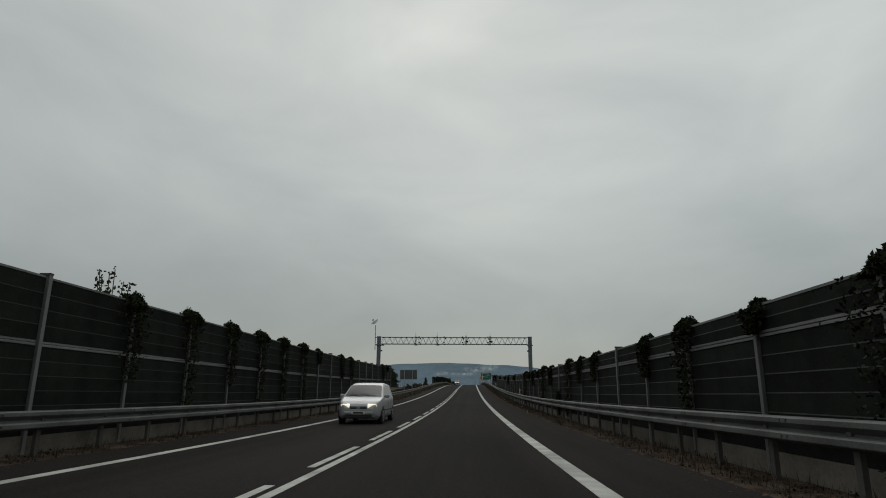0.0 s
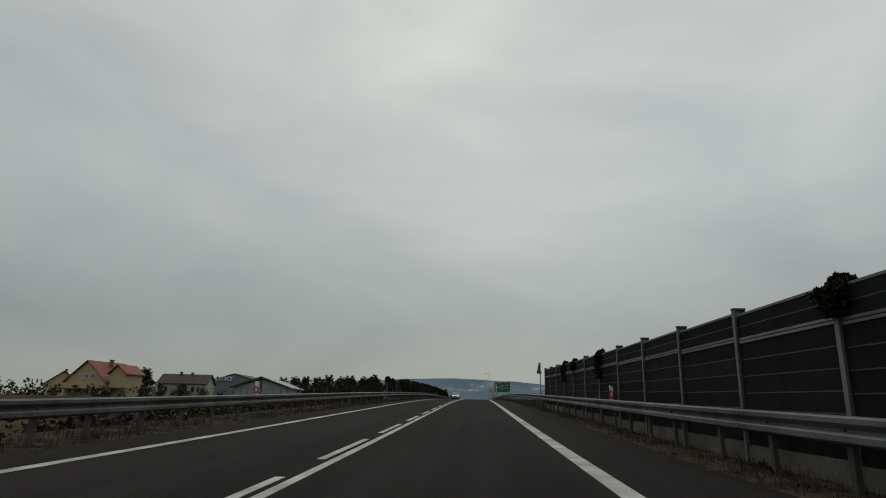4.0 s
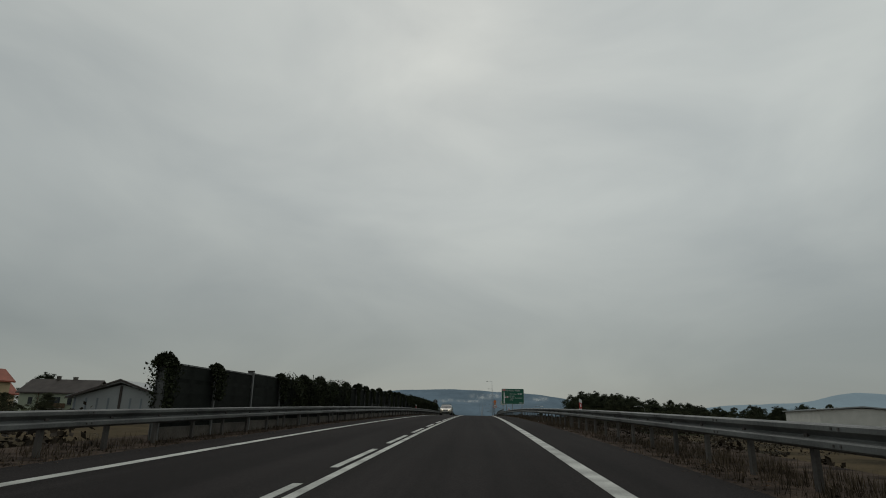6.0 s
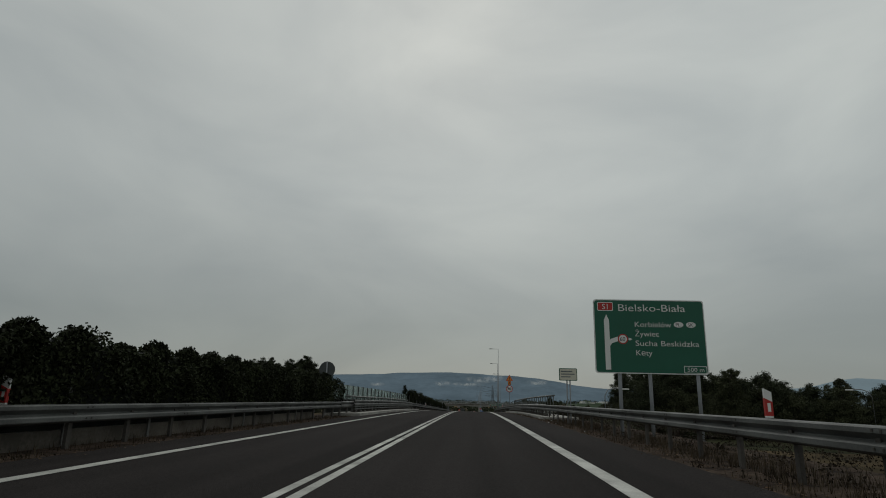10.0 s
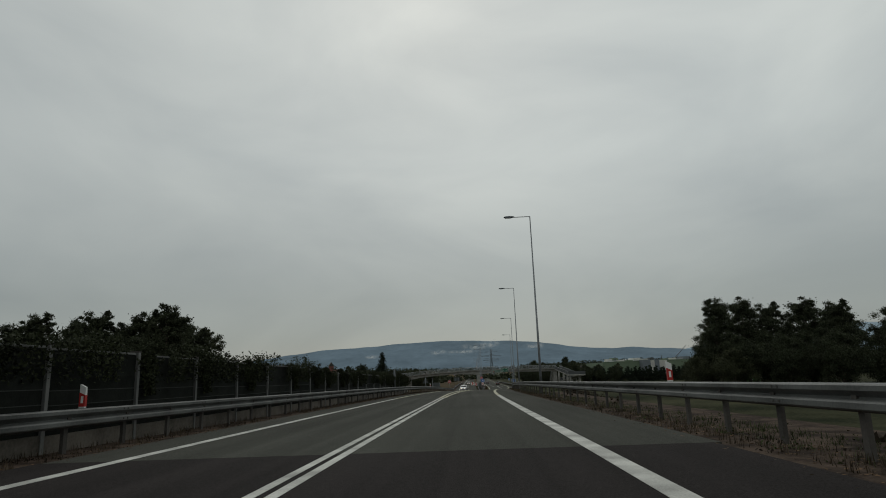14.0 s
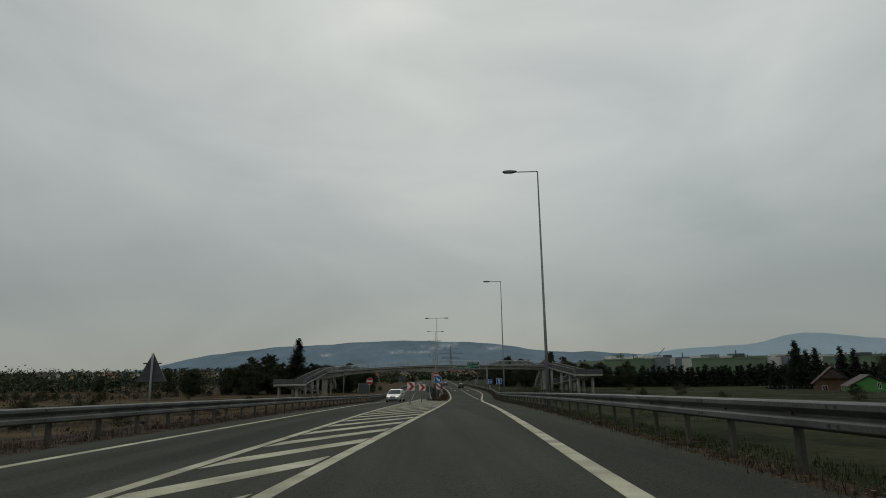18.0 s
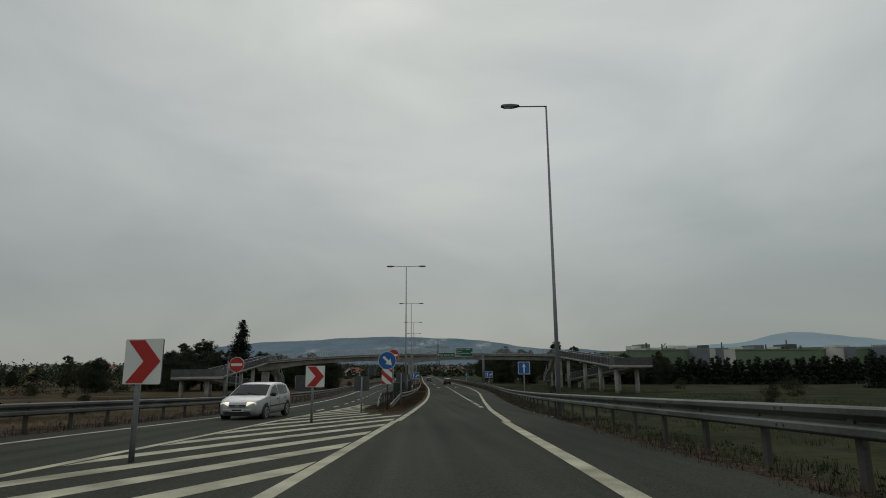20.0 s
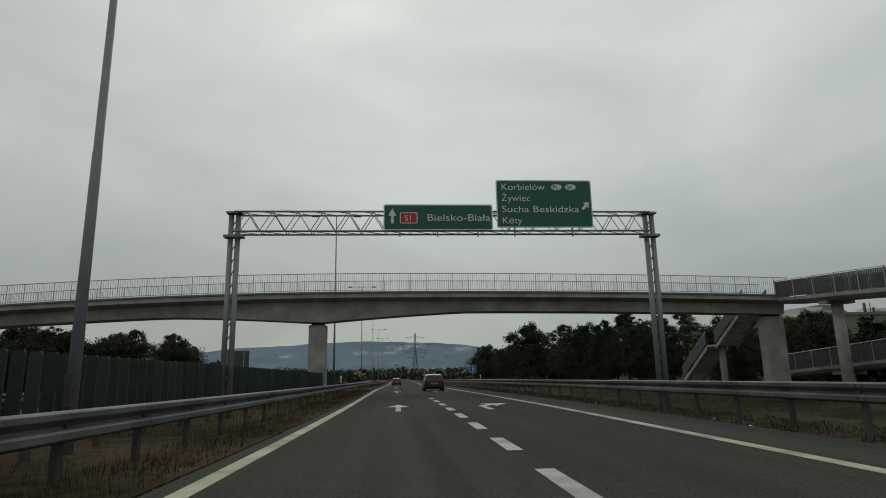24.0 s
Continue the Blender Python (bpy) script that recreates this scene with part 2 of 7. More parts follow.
def at_road(s, off=0.0, h=0.0, turn=0.0):
    """A pose beside the road: x to the right, y along the road."""
    p = rd(s, off, h)
    return pose(p.x, p.y, p.z, 0, 0, math.degrees(heading(s)) + turn)


def table(rows, s):
    if s <= rows[0][0]:
        return rows[0][1]
    for (a, p), (b, q) in zip(rows, rows[1:]):
        if s <= b:
            return p + (q - p) * (s - a) / (b - a)
    return rows[-1][1]


EDGE_R = [(500, 1.94), (516, 2.25), (534, 3.05), (550, 3.95), (564, 4.85), (580, 5.5), (600, 5.75), (900, 5.75)]
EDGE_L = [(395, -5.62), (422, -5.65), (437, -6.3), (450, -7.0), (465, -7.85), (481, -8.9), (498, -9.8), (515, -9.6), (537, -10.9), (576, -12.9), (620, -13.3), (900, -13.3)]
ISLAND_L = [(395, -2.2), (427, -2.8), (438, -3.35), (449, -3.9), (460, -4.5), (470, -5.1), (480, -5.6), (505, -6.3), (525, -7.0), (545, -8.2), (576, -9.5), (900, -9.8)]


def edge_r(s): return table(EDGE_R, s)
def edge_l(s): return table(EDGE_L, s)
def rail_r(s): return edge_r(s) + 2.8 - 0.35 * smooth(405, 450, s)
def rail_l(s): return -7.75 if s < 400 else min(-7.75, edge_l(s) - 1.9)


# ---------------------------------------------------------------- mesh helpers
def mesh_of(name, verts, faces, material, smooth_faces=False):
    me = bpy.data.meshes.new(name)
    me.from_pydata([tuple(v) for v in verts], [], faces)
    if smooth_faces:
        me.polygons.foreach_set("use_smooth", [True] * len(me.polygons))
    for m in (material if isinstance(material, (list, tuple)) else [material]):
        me.materials.append(m)
    me.update()
    return me


def thing(name, m, label, category, group="", kind=""):
    ob = new(name)
    ob.empty_display_size = 0.2
    ob.matrix_world = m
    return tagged(ob, label, category, group, kind)


def part(name, data, material, parent, label="", m=None):
    """Links a mesh, or a bmesh, as one part under a thing or a part."""
    if isinstance(data, bmesh.types.BMesh):
        me = bpy.data.meshes.new(name)
        data.to_mesh(me)
        data.free()
        if material:
            me.materials.append(material)
        data = me
    ob = new(name, data)
    ob.parent = parent
    if m is not None:
        ob.matrix_basis = m
    if label:
        ob["label"] = label
    return ob


def box(bm, x0, x1, y0, y1, z0, z1):
    v = [bm.verts.new(p) for p in ((x0, y0, z0), (x1, y0, z0), (x1, y1, z0), (x0, y1, z0), (x0, y0, z1), (x1, y0, z1), (x1, y1, z1), (x0, y1, z1))]
    for q in ((3, 2, 1, 0), (4, 5, 6, 7), (0, 1, 5, 4), (1, 2, 6, 5), (2, 3, 7, 6), (3, 0, 4, 7)):
        bm.faces.new([v[i] for i in q])
    return v


def boxes(*args, bevel=0.0):
    bm = bmesh.new()
    for a in args:
        box(bm, *a)
    if bevel:
        bmesh.ops.bevel(bm, geom=bm.edges[:], offset=bevel, segments=1, affect="EDGES")
    return bm


def tube(bm, pts, radii, seg=8, cap=True):
    """A round tube along points."""
    rings = []
    for i, p in enumerate(pts):
        p = Vector(p)
        d = (Vector(pts[min(i + 1, len(pts) - 1)]) - Vector(pts[max(i - 1, 0)])).normalized()
        q = d.to_track_quat("Z", "X")
        r = radii[i] if isinstance(radii, (list, tuple)) else radii
        rings.append([bm.verts.new(p + q @ Vector((r * math.cos(6.2832 * k / seg), r * math.sin(6.2832 * k / seg), 0))) for k in range(seg)])
    for a, b in zip(rings, rings[1:]):
        for k in range(seg):
            bm.faces.new((a[k], a[(k + 1) % seg], b[(k + 1) % seg], b[k])).smooth = True
    if cap:
        bm.faces.new(rings[0][::-1])
        bm.faces.new(rings[-1])
    return bm


def tubes(*args, seg=8):
    bm = bmesh.new()
    for pts, r in args:
        tube(bm, pts, r, seg)
    return bm


def prism(poly, y0, y1):
    """An outline in x and z, thickened along y."""
    bm = bmesh.new()
    a = [bm.verts.new((x, y0, z)) for x, z in poly]
    b = [bm.verts.new((x, y1, z)) for x, z in poly]
    n = len(poly)
    bm.faces.new(a)
    bm.faces.new(b[::-1])
    for i in range(n):
        bm.faces.new((a[i], b[i], b[(i + 1) % n], a[(i + 1) % n]))
    bmesh.ops.recalc_face_normals(bm, faces=bm.faces)
    return bm


def disc_poly(r, n=32, cx=0.0, cz=0.0):
    return [(cx + r * math.cos(6.28319 * i / n), cz + r * math.sin(6.28319 * i / n)) for i in range(n)]


def strip(s0, s1, lo, hi, h, step=4.0, thick=0.0):
    """A ribbon along the road between two offsets (numbers or functions of s); thick adds sides."""
    lo_f = lo if callable(lo) else (lambda s: lo)
    hi_f = hi if callable(hi) else (lambda s: hi)
    n = max(1, round((s1 - s0) / step))
    vs, fs = [], []
    for i in range(n + 1):
        s = s0 + (s1 - s0) * i / n
        a, b = rd(s, lo_f(s), h), rd(s, hi_f(s), h)
        vs += [a, b] + ([a - Vector((0, 0, thick)), b - Vector((0, 0, thick))] if thick else [])
    k = 4 if thick else 2
    for i in range(n):
        j = i * k
        fs.append((j, j + 1, j + k + 1, j + k))
        if thick:
            fs += [(j + 2, j, j + k, j + k + 2), (j + 1, j + 3, j + k + 3, j + k + 1)]
    if thick:
        fs += [(0, 2, 3, 1), (n * k, n * k + 1, n * k + 3, n * k + 2)]
    return vs, fs


def leaf_mesh(name, centres, size, material, seed, flat=0.0, tri=True):
    """Many small leaf faces round the given places."""
    rng = np.random.default_rng(seed)
    c = np.asarray(centres, float)
    n = len(c)
    a = rng.normal(size=(n, 3))
    a /= np.linalg.norm(a, axis=1)[:, None]
    b = rng.normal(size=(n, 3))
    b -= a * (a * b).sum(1)[:, None]
    b /= np.linalg.norm(b, axis=1)[:, None]
    sz = size * rng.uniform(0.6, 1.4, n)[:, None]
    if flat:
        a[:, 2] *= 1 - flat
        b[:, 2] *= 1 - flat
    vs = np.stack([c - a * sz, c + b * sz * 0.55, c + a * sz, c - b * sz * 0.55], 1).reshape(-1, 3)
    me = bpy.data.meshes.new(name)
    me.vertices.add(4 * n)
    me.vertices.foreach_set("co", vs.ravel())
    me.loops.add(4 * n)
    me.loops.foreach_set("vertex_index", np.arange(4 * n))
    me.polygons.add(n)
    me.polygons.foreach_set("loop_start", np.arange(n) * 4)
    me.materials.append(material)
    me.update(calc_edges=True)
    return me

# ---------------------------------------------------------------- ground, hills
def side_drop(s, off):
    """How far the land lies below the road, metres."""
    a = abs(off)
    if off > 0:
        deep = 0.5 + 2.6 * smooth(185, 215, s) * (1 - smooth(395, 450, s)) + 0.25 * smooth(450, 520, s)
        d = 0.12 + deep * smooth(rail_r(s) + 0.8, rail_r(s) + 6.5, off)
    else:
        deep = 0.9 + 1.2 * smooth(250, 300, s) * (1 - smooth(345, 400, s)) + 0.4 * smooth(405, 450, s)
        d = 0.12 + deep * smooth(-rail_l(s) + 1.2, -rail_l(s) + 7, a)
    if s > 505 and -13 < off < -2.0:
        d = 0.12
    return d


def lie(s, off):
    """The level of the ground."""
    base = grade(s) - side_drop(s, off)
    a = abs(off)
    roll = noise.noise(Vector((off * 0.012, s * 0.012, 3.1))) * 0.9 * smooth(15, 60, a) + noise.noise(Vector((off * 0.002, s * 0.002, 7.7))) * 5 * smooth(150, 700, a)
    far = -4.5 + 11 * smooth(600, 2600, math.hypot(off, s - 300)) + 9 * smooth(1800, 4300, math.hypot(off, s - 300))
    k = smooth(120, 420, a)
    return (base + roll) * (1 - k) + (far + roll) * k


def build_ground():
    offs = [2.0, 4.0, 5.2, 6.2, 7.4, 9, 11, 13.5, 17, 22, 28, 36, 46, 60, 80, 105, 140, 190, 260, 360, 520, 760, 1100, 1700, 2600, 3900]
    offs = [-o for o in offs[::-1]] + [0.0] + offs
    ss = [-900, -400, -150, -60] + [-40 + 5 * i for i in range(150)] + [720, 750, 790, 840, 900, 980, 1080, 1200, 1400, 1700, 2100, 2700, 3500, 4600]
    vs, fs = [], []
    for s in ss:
        for o in offs:
            p = rd(s, o)
            vs.append((p.x, p.y, lie(s, o)))
    n = len(offs)
    for i in range(len(ss) - 1):
        for j in range(n - 1):
            fs.append((i * n + j, i * n + j + 1, (i + 1) * n + j + 1, (i + 1) * n + j))
    me = mesh_of("ground", vs, fs, [GRASS, MEADOW], True)
    for q in me.polygons:
        q.material_index = 1 if q.center.x < 0 or q.center.y < 330 else 0
    tagged(new("ground", me), "dry autumn meadow and verge beside the road", "ground", kind="structure")


build_ground()


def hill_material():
    # forest colour with the blue haze of distance painted in
    m = mat("forest_hills_painted_haze", (0.049, 0.068, 0.082), 1.0, 0, 0.16, 0.005, 0.03, 0, emit=(0.066, 0.089, 0.105, 1.0), spec=0)
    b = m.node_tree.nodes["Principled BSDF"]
    # the hills glow in that same colour, standing in for hazy air
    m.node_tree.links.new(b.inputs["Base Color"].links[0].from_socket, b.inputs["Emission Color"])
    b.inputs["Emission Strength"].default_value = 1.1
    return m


HILLS = hill_material()
# farther ridge: thicker haze painted as paler blue plus a glow
HILLS_FAR = mat("far_hills_painted_haze", (0.09, 0.13, 0.15), 1.0, 0, 0.15, 0.004, 0.03, 0, emit=(0.105, 0.132, 0.146, 1.0), spec=0)


def mist_material():
    """Thin white cloud, torn at the rim."""
    m = bpy.data.materials.new("mist_wisps")
    m.use_nodes = True
    nt = m.node_tree
    b = nt.nodes["Principled BSDF"]
    add, link = nt.nodes.new, nt.links.new
    tc, mp, gr, n = add("ShaderNodeTexCoord"), add("ShaderNodeMapping"), add("ShaderNodeTexGradient"), add("ShaderNodeTexNoise")
    mp.inputs["Location"].default_value, mp.inputs["Scale"].default_value = (-1, 0, -1), (2, 0, 2)
    link(tc.outputs["Generated"], mp.inputs[0])
    gr.gradient_type = "SPHERICAL"
    link(mp.outputs[0], gr.inputs[0])
    n.inputs["Scale"].default_value, n.inputs["Detail"].default_value = 0.035, 5
    link(tc.outputs["Object"], n.inputs["Vector"])
    mr, mu = add("ShaderNodeMapRange"), add("ShaderNodeMath")
    mr.inputs[1].default_value, mr.inputs[2].default_value, mr.inputs[4].default_value = 0.38, 0.75, 1.3
    link(n.outputs["Fac"], mr.inputs[0])
    mu.operation = "MULTIPLY"
    mu.use_clamp = True
    link(gr.outputs["Fac"], mu.inputs[0])
    link(mr.outputs[0], mu.inputs[1])
    link(mu.outputs[0], b.inputs["Alpha"])
    b.inputs["Base Color"].default_value, b.inputs["Roughness"].default_value = (0.5, 0.52, 0.52, 1), 1.0
    # faint glow added so the wisps look lit from the sky
    b.inputs["Emission Color"].default_value, b.inputs["Emission Strength"].default_value = (0.13, 0.14, 0.14, 1), 1.0
    return m


MIST = mist_material()


def ridge(name, profile, y, depth, material, label):
    """A wooded ridge: a crest over a long foot slope that comes towards the road."""
    xs = np.linspace(profile[0][0], profile[-1][0], 420)
    vs, fs = [], []
    for x in xs:
        top = sum(table(profile, x + d) for d in (-120, -60, 0, 60, 120)) / 5 + 9 * noise.noise(Vector((x * 0.0035, 0, y))) + 4 * noise.noise(Vector((x * 0.009, 2, y))) + 1.3 * noise.noise(Vector((x * 0.06, 3, y))) + 0.8 * noise.noise(Vector((x * 0.3, 3, y)))
        for k in range(9):
            t = k / 8
            f = 1 - t
            vs.append((x, y - depth * t + 30 * noise.noise(Vector((x * 0.006, t * 3, 1))), top * f ** 1.25 * (1 + 0.3 * t * noise.noise(Vector((x * 0.01, t * 4, 5)))) - 12 * t))
    for i in range(len(xs) - 1):
        for k in range(8):
            a = i * 9 + k
            fs.append((a, a + 1, a + 10, a + 9))
    tagged(new(name, mesh_of(name, vs, fs, material, True)), label, "hills", kind="structure")


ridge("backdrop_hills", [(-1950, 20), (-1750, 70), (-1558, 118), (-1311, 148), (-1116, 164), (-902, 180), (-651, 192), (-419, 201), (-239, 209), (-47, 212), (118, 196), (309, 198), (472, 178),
                         (648, 160), (773, 138), (896, 116), (1100, 112), (1300, 60), (1500, 20)], 4600, 900, HILLS, "wooded mountain ridge painted haze-blue under low cloud")
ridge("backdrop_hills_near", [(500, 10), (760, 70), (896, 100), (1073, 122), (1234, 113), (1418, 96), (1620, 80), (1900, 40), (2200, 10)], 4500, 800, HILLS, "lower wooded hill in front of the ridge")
ridge("backdrop_hills_far", [(1100, 20), (1470, 85), (1694, 118), (1937, 138), (2302, 148), (2450, 185), (2599, 222), (2806, 238), (3049, 210), (3300, 180), (3700, 150), (4100, 60)], 4650, 700, HILLS_FAR, "pale mountain with painted haze far behind the plain")


def mist(x, y, z, w, h, seed):
    """A torn wisp of low cloud lying on the slope."""
    vs = [(-w + 2 * w * i / 8, 6 * math.sin(i * 1.3 + seed), -h + 2 * h * k / 4 + 0.25 * h * math.sin(i * 0.9 + seed)) for k in range(5) for i in range(9)]
    fs = [(k * 9 + i, k * 9 + i + 1, k * 9 + i + 10, k * 9 + i + 9) for k in range(4) for i in range(8)]
    ob = new("low_cloud", mesh_of("low_cloud", vs, fs, MIST, True))
    ob.matrix_world = pose(x, y, z)
    return tagged(ob, "torn wisp of white mist on the wooded slope", "cloud", kind="structure")


for q in ((60, 3900, 138, 100, 20, 1), (150, 3880, 150, 50, 22, 2), (-170, 3900, 112, 60, 14, 3), (400, 3900, 128, 70, 16, 4), (-560, 3900, 98, 50, 12, 5), (-20, 3880, 108, 110, 10, 6)):
    mist(*q)


# ---------------------------------------------------------------- carriageway
def sheet(name, s0, s1, lo, hi, h, material, label, category, thick=0.0, step=4.0):
    vs, fs = strip(s0, s1, lo, hi, h, step, thick)
    return tagged(new(name, mesh_of(name, vs, fs, material)), label, category, kind="structure")


SEAM_S = 360.2
sheet("road", -60, SEAM_S, lambda s: edge_l(s) - 1.35, lambda s: edge_r(s) + 1.9, 0.0, ASPHALT_OLD, "dark worn asphalt road with wide shoulders", "road", 0.3)
TIP = 512.0
ISLE = [(512.0, -2.75), (512.8, -3.3), (514.5, -4.1), (518.5, -4.75), (522, -5.0), (527, -5.15), (545, -5.6), (600, -7.0), (1150, -7.1)]


def isle_l(s): return table(ISLE, s)
def isle_r(s): return -2.72 + 0.5 * smooth(TIP, TIP + 3, s)


sheet("road", SEAM_S, TIP, lambda s: edge_l(s) - 1.3, lambda s: edge_r(s) + 2.0, 0.0, ASPHALT_NEW, "grey asphalt road with wide shoulders", "road", 0.3)
sheet("road", TIP, 1150, isle_r, lambda s: edge_r(s) + 1.8, 0.0, ASPHALT_NEW, "grey asphalt of the carriageway past the island", "road", 0.3, 2.0)
sheet("road", TIP, 1150, lambda s: edge_l(s) - 1.4, isle_l, 0.0, ASPHALT_NEW, "grey asphalt of the opposite carriageway", "road", 0.3, 2.0)
sheet("traffic_island", TIP, 1150, lambda s: isle_l(s) + 0.01, lambda s: isle_r(s) - 0.01, 0.02, MEADOW, "low dirt island with dry grass between the carriageways", "traffic island", 0.3, 2.0)
for side, lo, hi in (("right", lambda s: edge_r(s) + 1.9, lambda s: edge_r(s) + 5.2), ("left", lambda s: edge_l(s) - 4.2, lambda s: edge_l(s) - 1.3)):
    sheet("verge_" + side, -60, 400 if side == "right" else 900, lo, hi, -0.03, DIRT, "gravelly dirt verge with dead grass", "verge", 0.25)
sheet("verge_right_strip", 400, 900, lambda s: edge_r(s) + 1.8, lambda s: rail_r(s) + 0.15, -0.035, DIRT, "narrow strip of dirt and dead leaves beside the asphalt", "verge", 0.25)
sheet("verge_right_grass", 400, 900, lambda s: rail_r(s) + 0.15, lambda s: edge_r(s) + 5.2, -0.06, GRASS, "rough green verge beyond the guardrail", "verge", 0.25)

LINE_H = 0.005


def line(s0, s1, off, width, label="solid white road line", step=4.0, paint=None):
    f = off if callable(off) else (lambda s: off)
    return sheet("road_marking", s0, s1, lambda s: f(s) - width / 2, lambda s: f(s) + width / 2, LINE_H, paint or PAINT, label, "road marking", 0.004, step)


line(-20, 395, 1.94, 0.27, "wide solid white edge line")
line(395, 505, 1.94, 0.27, "wide yellowed edge line", paint=PAINT_CREAM)
line(505, 1000, edge_r, 0.24, "wide yellowed edge line of the exit lane", paint=PAINT_CREAM)
line(-20, 395, edge_l, 0.22, "solid white edge line")
line(395, 520, edge_l, 0.2, "solid yellowed edge line", paint=PAINT_CREAM)
line(520, 900, edge_l, 0.22, "solid white edge line of the opposite carriageway")
line(-20, 393, -1.94, 0.14, "solid white centre line")
line(393, 506, -1.9, 0.22, "solid yellowed border of the hatched area", paint=PAINT_CREAM)
line(506, 1000, lambda s: -1.82, 0.24, "solid yellowed line along the island", paint=PAINT_CREAM)
line(393, 530, lambda s: table(ISLAND_L, s) + 1.0 * smooth(505, 530, s), 0.2, "solid yellowed border of the hatched area", paint=PAINT_CREAM)
line(240, 393, -2.18, 0.13, "solid white centre line")
for i in range(44):
    a = -19.5 + 6.0 * i
    if a < 238:
        line(a, a + 4.0, -2.18, 0.13, "white dash beside the centre line", 4.0)
for i in range(25):
    line(520.5 + 3.78 * i, 522.4 + 3.78 * i, 2.04, 0.24, "short thick white dash of the exit lane", 2.0)
for i in range(40):
    a = 517 + 6.2 * i
    line(a, a + 2.2, lambda s: table(ISLAND_L, s) - 0.35, 0.16, "white dash on the opposite carriageway", 2.2)


def hatch(s, lean=2.6):
    """One oblique bar of the hatched area, between its two border lines."""
    lo = table(ISLAND_L, s + 0.5) + 0.18 + 1.0 * smooth(505, 530, s)
    hi = lo
    while hi < -2.08 and (s + lean * (hi - lo) + 1.25 < TIP - 0.3 or hi < isle_l(s + lean * (hi - lo) + 1.25) - 0.12):
        hi += 0.04
    if hi - lo < 0.4:
        return
    q = [rd(s, lo, LINE_H), rd(s + lean * (hi - lo) / 1.0, hi, LINE_H), rd(s + lean * (hi - lo) + 1.25, hi, LINE_H), rd(s + 1.25, lo, LINE_H)]
    q += [p - Vector((0, 0, 0.004)) for p in q]
    me = mesh_of("road_marking", q, [(0, 1, 2, 3), (0, 4, 5, 1), (1, 5, 6, 2), (2, 6, 7, 3), (3, 7, 4, 0)], PAINT_CREAM)
    tagged(new("road_marking", me), "oblique white bar of the hatched area", "road marking", "bars of the hatched area", "structure")


for i in range(34):
    hatch(414 + 3.3 * i)


def arrow_marking(s, off, bent):
    poly = [(-0.09, 0), (0.09, 0), (0.09, 3.1), (0.42, 3.1), (0, 5.2), (-0.42, 3.1), (-0.09, 3.1)] if not bent else \
        [(-0.09, 0), (0.11, 0), (0.11, 2.3), (0.55, 3.3), (0.55, 2.4), (1.25, 4.3), (0.2, 4.6), (0.42, 4.0), (-0.09, 2.9)]
    vs = [rd(s + y, off + x, LINE_H) for x, y in poly]
    n = len(vs)
    vs += [v - Vector((0, 0, 0.004)) for v in vs]
    fs = [tuple(range(n))] + [(i, i + n, (i + 1) % n + n, (i + 1) % n) for i in range(n)]
    me = mesh_of("arrow_marking", vs, fs, PAINT)
    tagged(new("road_marking", me), "white lane arrow painted on the asphalt", "road marking", kind="structure")


for s in (600, 628, 660):
    arrow_marking(s, 0.22, False)
    arrow_marking(s, 3.4, True)
# expansion joint at the end of the bridge
sheet("trim_joint", 330.7, 331.2, -6.9, 3.8, 0.008, mat("joint_seal", (0.1, 0.1, 0.095), 0.7), "pale joint strip across the road at the bridge end", "joint", 0.01, 1)


# ---------------------------------------------------------------- noise barriers
def bay_pose(s0, s1, off0, off1):
    a, b = rd(s0, off0), rd(s1, off1)
    d = b - a
    y = d.normalized()
    x = y.cross(Vector((0, 0, 1))).normalized()
    z = x.cross(y)
    return Matrix((( x.x, y.x, 0, a.x), (x.y, y.y, 0, a.y), (x.z, y.z, 1, a.z), (0, 0, 0, 1)))


def mesh_from(bm, name, material):
    me = bpy.data.meshes.new(name)
    bm.to_mesh(me)
    bm.free()
    me.materials.append(material)
    return me


